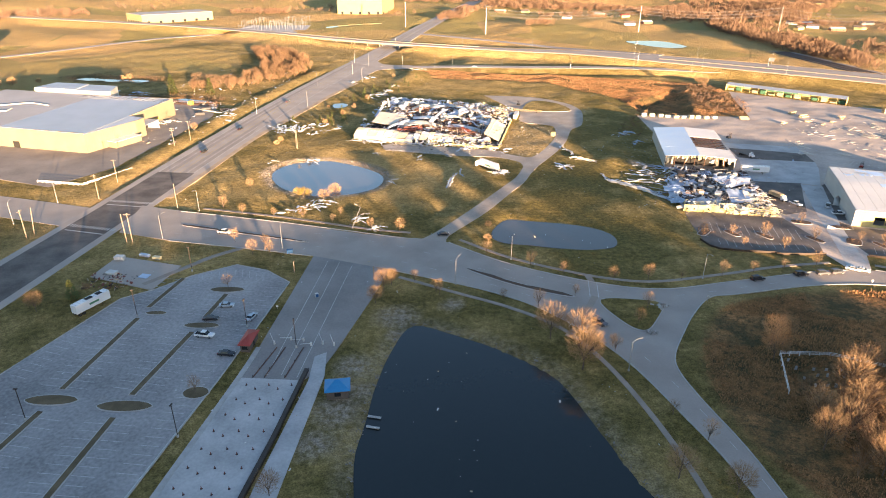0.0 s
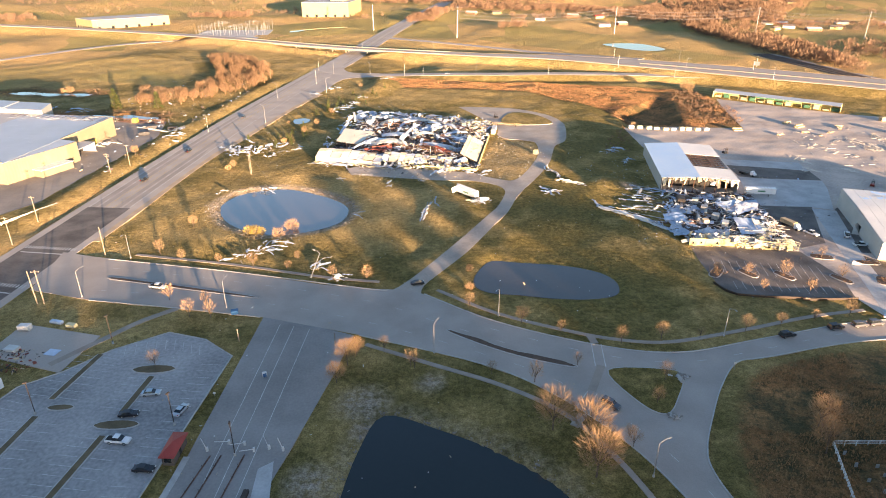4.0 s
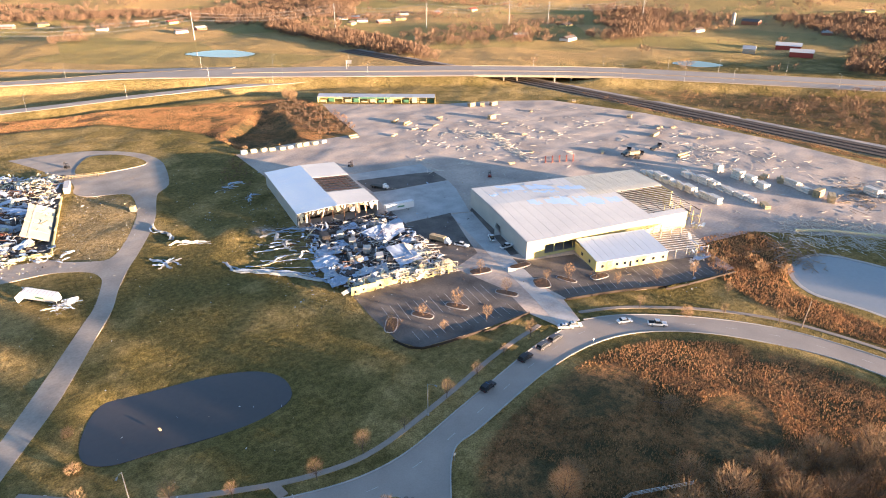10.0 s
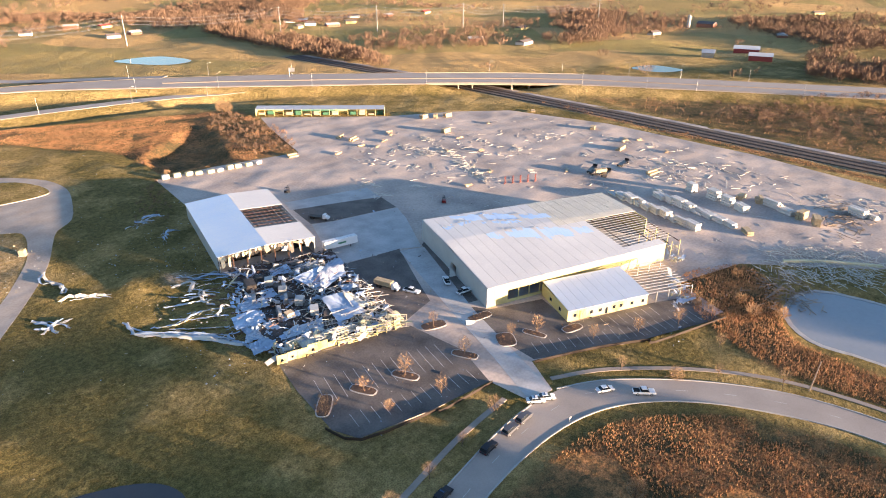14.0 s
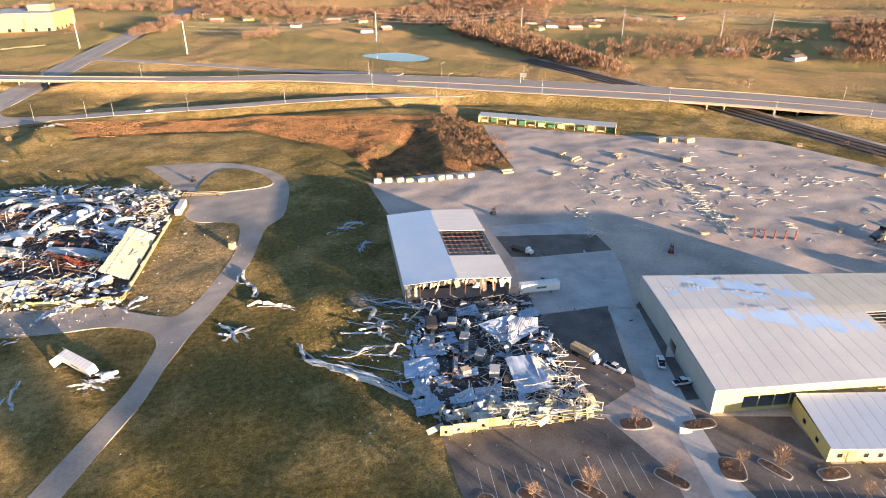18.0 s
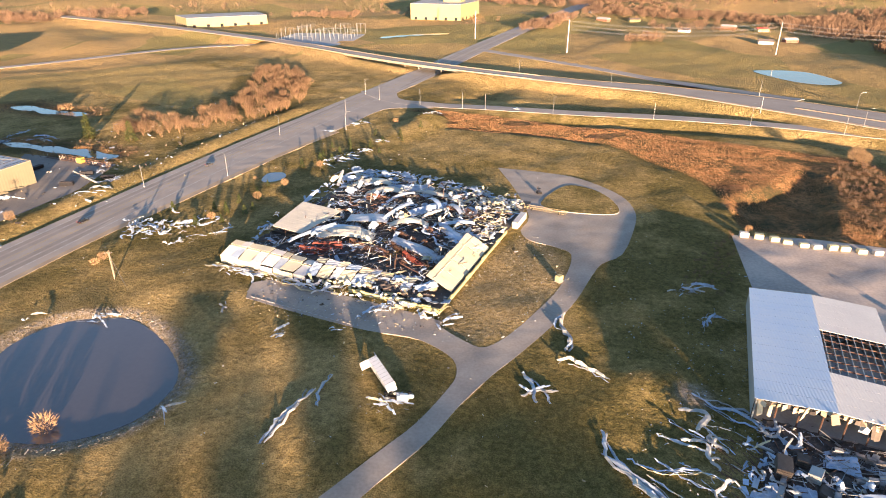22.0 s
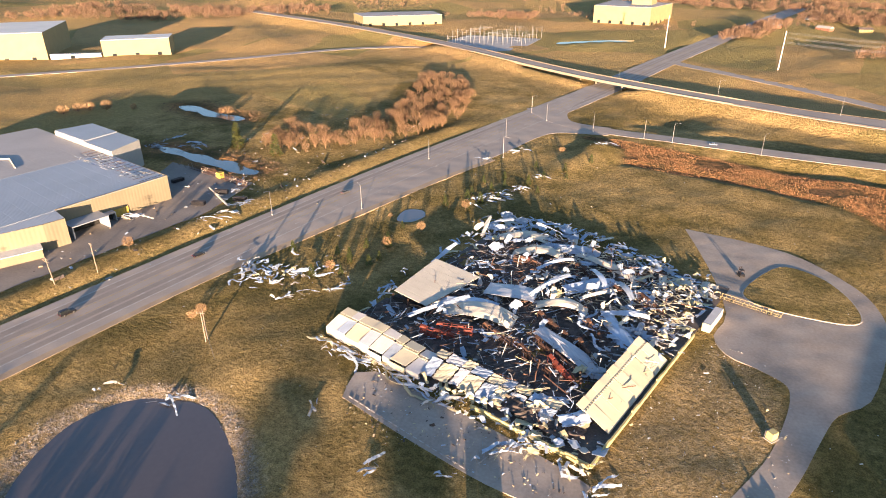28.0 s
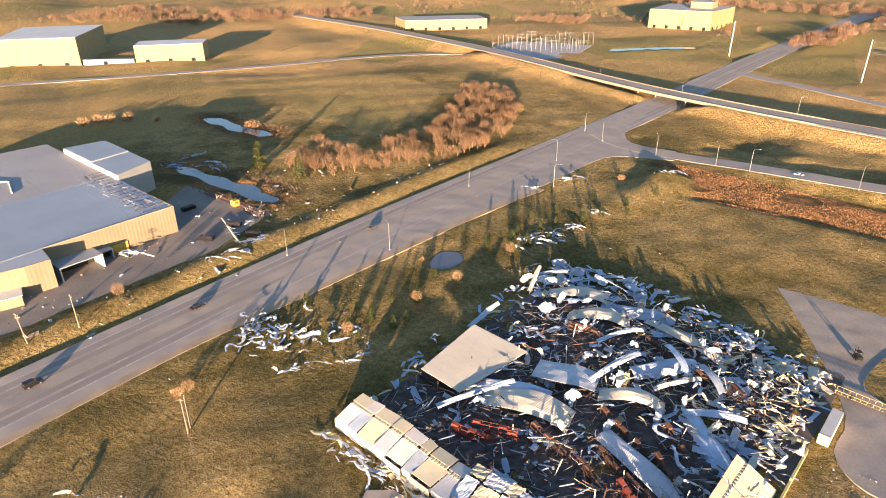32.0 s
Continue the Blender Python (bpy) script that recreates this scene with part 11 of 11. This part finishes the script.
for k, (x, y, rz, L) in enumerate(((192, 332, -78, 9), (188, 320, -75, 8), (222, 340, 20, 6), (206, 318, -70, 6), (247, 352, -65, 8), (238, 316, -70, 8), (280, 330, 15, 7), (300, 300, 10, 6), (230, 368, 12, 7), (260, 300, 70, 6))):
    b = empty("board_row", pose(x * U, y * U, 0.09, 0, 0, rz), "row of pale boards fanned out on the ground", "timber", "board rows")
    for j in range(9):
        part("board", boxes((-1.8, 1.8, -0.14, 0.14, 0, 0.1)), M_PALEB, b).matrix_basis = pose(L * (j / 8 - 0.5), rng.gauss(0, 0.4), 0.02 * j, 0, 0, 60 + rng.gauss(0, 18))
for i in range(22):
    x, y = rng.uniform(205, 345), rng.uniform(250, 405)
    if inside(YARD, np.array([x * U]), np.array([y * U]))[0] > -8 or (x < 250 and y < 290):
        continue
    b = empty("board_pile", pose(x * U, y * U, 0.09, 0, 0, rng.uniform(-20, 60)), "toppled pile of pale boards in the yard", "timber", "board piles")
    for k in range(6):
        part("board", boxes((-2.2, 2.2, -0.5 + rng.uniform(-0.3, 0.3), 0.4, k * 0.16, k * 0.16 + 0.13)), M_WOOD, b).matrix_basis = pose(rng.uniform(-0.7, 0.7), rng.uniform(-0.5, 0.5), 0, 0, 0, rng.gauss(0, 14))
tr = empty("roof_truss", pose(314 * U, 150 * U, 0.2, 0, 0, -110), "long flat timber truss lying in the yard", "truss")
part("chord", boxes((-9, 9, -0.9, -0.75, 0, 0.15)), M_POLE, tr)
part("chord", boxes((-9, 9, 0.75, 0.9, 0, 0.15)), M_POLE, tr)
for k in range(14):
    w = part("web", boxes((-0.06, 0.06, -0.9, 0.9, 0, 0.12)), M_POLE, tr)
    w.matrix_basis = pose(-8.4 + k * 1.29, 0, 0, 0, 0, 35 if k % 2 else -35)
for k in range(5):
    r_ = empty("storage_rack", pose((238 + k * 3.2) * U, (296 - k * 1.6) * U, 0.1, 0, 0, 20), "empty red cantilever rack post in the yard", "rack", "cantilever racks")
    part("upright", boxes((-0.15, 0.15, -0.15, 0.15, 0, 3.6)), M_STEELR, r_)
    for z in (1.0, 2.0, 3.0):
        part("arm", boxes((-1.2, 1.2, -0.08, 0.08, z, z + 0.14)), M_STEELR, r_)
    part("foot", boxes((-1.3, 1.3, -0.15, 0.15, 0, 0.2)), M_STEELR, r_)
# low retaining edge of white blocks beside the pond, and fences of the office lot
structure(ribbon("edging", smooth(uu([(252, 181), (262, 172), (273, 158)])), 1.2, 0, 0.9, M_SHEETY), "pale block edging at the yard's corner", "edging")
structure(ribbon("low_fence", smooth(uu([(146, 197), (162, 191), (176, 184), (177, 182), (203, 176)]), 3), 0.15, 0.1, 0.9, M_BRONZE), "dark low fence along the office lot", "fence")
structure(ribbon("low_fence", smooth(uu([(93, 210), (97, 202), (115, 199), (116, 198), (132, 198)]), 3), 0.15, 0.1, 0.9, M_BRONZE), "dark low fence along the car park", "fence")
structure(ribbon("shore", offset(POND_3 + POND_3[:1], 0.4), 1.6, -1.2, -0.62, M_KERB), "pale muddy shoreline", "shore")

# concrete pad with thrown boxes
for x, y, lx, ly, h, m, lab in ((-108, 191, 3.4, 2.2, 1.7, M_WHITE, "white rooftop unit on the bare slab"), (-106, 181, 3.6, 2.6, 0.9, M_WRAP, "pale crumpled sheet pile on the slab"), (-96, 192, 3, 1.6, 1.0, M_SHEETY, "cream panels heaped behind the slab"), (-101, 194, 4, 1.4, 0.9, M_SHEET, "white panels heaped behind the slab"), (-95, 179.5, 3.6, 3.0, 0.12, M_SHEET, "pale plate lying on the slab")):
    ob = empty("thrown_box", pose(x * U, y * U, 0.14, 0, 0, rng.uniform(-20, 20)), lab, "debris")
    part("box", boxes((-lx / 2, lx / 2, -ly / 2, ly / 2, 0, h), bevel=0.04), m, ob)
    part("edge", boxes((-lx / 2 - 0.03, lx / 2 + 0.03, -ly / 2 - 0.03, -ly / 2, 0, h * 0.3)), M_GALV, ob)
bits("litter", [(x * U, y * U) for x, y in spots(140, -112, -97, 171, 181)], lambda x, y: 0.15, 0.3, (M_STEELR, M_RUBBLE, M_WOOD), "heap of red-brown rubble on the slab", 0.8)
# skips and machines by the warehouse
for x, y, rz in ((-152, 395, 20), (-153, 409, 25), (-140, 406, 15), (-181, 411, 80)):
    s = empty("skip", pose(x * U, y * U, 0.1, 0, 0, rz), "long dark steel skip beside the warehouse", "skip", "skips")
    part("body", boxes((-3, 3, -1.2, 1.2, 0.2, 1.7), bevel=0.05), P_BLACK, s)
    part("fill", boxes((-2.8, 2.8, -1.05, 1.05, 1.5, 1.75)), M_RUBBLE, s)
    for k in (-2, 0, 2):
        part("rib", boxes((k - 0.08, k + 0.08, -1.28, 1.28, 0.2, 1.65)), P_BLACK, s)

# flat-bed trailers parked in the yard, and small stone heaps at the island's tips
for x, y, rz, m in ((282, 282, 20, P_BLACK), (283, 278, 20, P_SILV), (282, 274, 22, P_BLACK), (301, 278, 12, P_BLACK)):
    t_ = empty("flatbed_trailer", pose(x * U, y * U, 0.1, 0, 0, rz), "dark flat-bed trailer parked in the timber yard", "trailer", "flat-bed trailers")
    part("deck", boxes((-5.5, 5.5, -1.2, 1.2, 1.0, 1.25), bevel=0.03), m, t_)
    part("headboard", boxes((5.3, 5.5, -1.2, 1.2, 1.25, 2.2)), m, t_)
    for k in (-4.2, -3.0, 4.0):
        for s_ in (-1.05, 1.05):
            bm = bmesh.new()
            rod(bm, (k, s_ - 0.15, 0.5), (k, s_ + 0.15, 0.5), 0.5, seg=12)
            part("wheel", bm, M_RUBBER, t_)
bits("stones", [(x * U + rng.gauss(0, 0.9), y * U + rng.gauss(0, 0.5)) for x, y in ((57, 148), (64, 162.5)) for _ in range(40)], lambda x, y: 0.3, 0.3, (M_KERB, M_ROCK), "pale stones at the tip of the traffic island", 1.0)

# lattice gantry fallen beside the creek pond, and a toppled pole across the apron
ga, gb = Vector((-191 * U, 427 * U, 0.1)), Vector((-149 * U, 419 * U, 0.1))
gan = empty("lattice_gantry", Matrix.Translation(ga) @ Matrix.Rotation(math.atan2(gb.y - ga.y, gb.x - ga.x), 4, "Z"), "fallen dark steel lattice gantry with a yellow end frame", "gantry")
GL = (gb - ga).length
for y_, z_ in ((0, 0.1), (0, 2.3), (2.0, 0.1), (2.0, 2.3)):
    part("chord", boxes((0, GL, y_ - 0.1, y_ + 0.1, z_, z_ + 0.2)), M_STEEL, gan)
for k in range(20):
    x_ = GL * k / 20
    for y_ in (0, 2.0):
        bm = bmesh.new()
        rod(bm, (x_, y_, 0.2), (x_ + GL / 20, y_, 2.4) if k % 2 else (x_ + GL / 20, y_, 0.2), 0.08, seg=4)
        rod(bm, (x_, y_, 0.1), (x_, y_, 2.4), 0.08, seg=4)
        part("lattice_bar", bm, M_PALEB if k % 5 == 0 else M_STEEL, gan)
part("end_frame", boxes((GL * 0.52, GL * 0.58, -0.3, 2.3, 0.1, 2.9)), M_PAINTY, gan, "yellow steel frame")
tp = empty("toppled_pole", Matrix.Translation((-162 * U, 411 * U, 0.5)) @ Matrix.Rotation(math.atan2(-17, 31), 4, "Z"), "long pale pole blown over with torn fittings", "pole")
bm = bmesh.new()
rod(bm, (0, 0, 0), (37, 0, 0.2), 0.35, 0.5, 8)
part("shaft", bm, M_SHEETC, tp)
part("base_plate", boxes((36.5, 39, -1.4, 1.4, -0.3, 0.9), bevel=0.1), M_SHEETB, tp)
strew(tp, [(rng.uniform(4, 36), rng.gauss(0, 1.5)) for _ in range(16)], THIN, "strip", (6, 2, 3), lambda a, b: 0.1, 12, (0.5, 1.0))
tangle(-235, 445, 16, 9, 6, 40, "crumpled pale sheets at the creek's end", (8, 1, 2), LONGS, 0.8, (0.25, 0.5))
tangle(-236, 462, 9, 22, 3, 85, "line of crumpled pale sheets beyond the creek", (8, 1, 2), LONGS, 0.8, (0.3, 0.6))
tangle(-134, 402, 10, 9, 3, 60, "torn blue-white sheets beside the highway", (9, 1, 1), LONGS, 0.8, (0.25, 0.5))
tangle(-166, 372, 8, 7, 4, 20, "twisted strips before the loading door")
# torn cladding round the stripped end of the office hall
for a in ((206, 193, 16, 9, 5, 20), (213, 199, 14, 8, 4, 60), (201, 189, 8, 7, 2, 0), (232, 212, 16, 8, 6, 70), (238, 222, 12, 7, 5, 70), (226, 205, 8, 6, 3, 10)):
    tangle(*a, "torn cream and white cladding heaped by the stripped hall", (4, 4, 3), FLAT[:4] + SHORTS, 1.1, (0.45, 1.0))
bits("litter", [(x * U, y * U) for x, y in spots(260, 170, 245, 178, 225)], lambda x, y: max(gz(x, y), 0) + 0.1, 0.16, (M_SHEET, M_SHEETB, M_SHEETY, M_WOOD), "scraps of cladding before the office hall", 0.4)
# concrete wheel stops along the apron of the collapsed warehouse, and its scattered scraps
for k in range(19):
    t_ = k / 18
    ws = empty("wheel_stop", pose((-28 + 33 * t_) * U, (321.6 - 8.2 * t_) * U, 0.1, 0, 0, -14 + rng.uniform(-3, 3)), "low pale concrete wheel stop at the apron's edge", "wheel stop", "wheel stops")
    part("block", boxes((-0.65, 0.65, -0.11, 0.11, 0, 0.15), bevel=0.03), M_CONC, ws)
    part("pin", boxes((-0.42, -0.36, -0.03, 0.03, 0.1, 0.19), (0.36, 0.42, -0.03, 0.03, 0.1, 0.19)), M_STEEL, ws)
bits("litter", [(x * U, y * U) for x, y in spots(420, -28, 26, 313, 332)], lambda x, y: 0.11, 0.15, (M_SHEET, M_SHEETY, M_RUBBLE, M_RUBBLE, M_WOOD), "dark and pale scraps strewn over the apron", 0.5)
for a in ((-26, 334, 5, 8, 3, 10), (-8, 329, 5, 6, 3, 60), (14, 325, 8, 8, 4, 20), (30, 318, 4, 5, 2, 80), (-40, 336, 7, 9, 3, 0), (100, 352, 9, 8, 5, 30), (103, 335, 6, 8, 3, 70)):
    tangle(*a, "twisted sheet strips blown against the ruin")
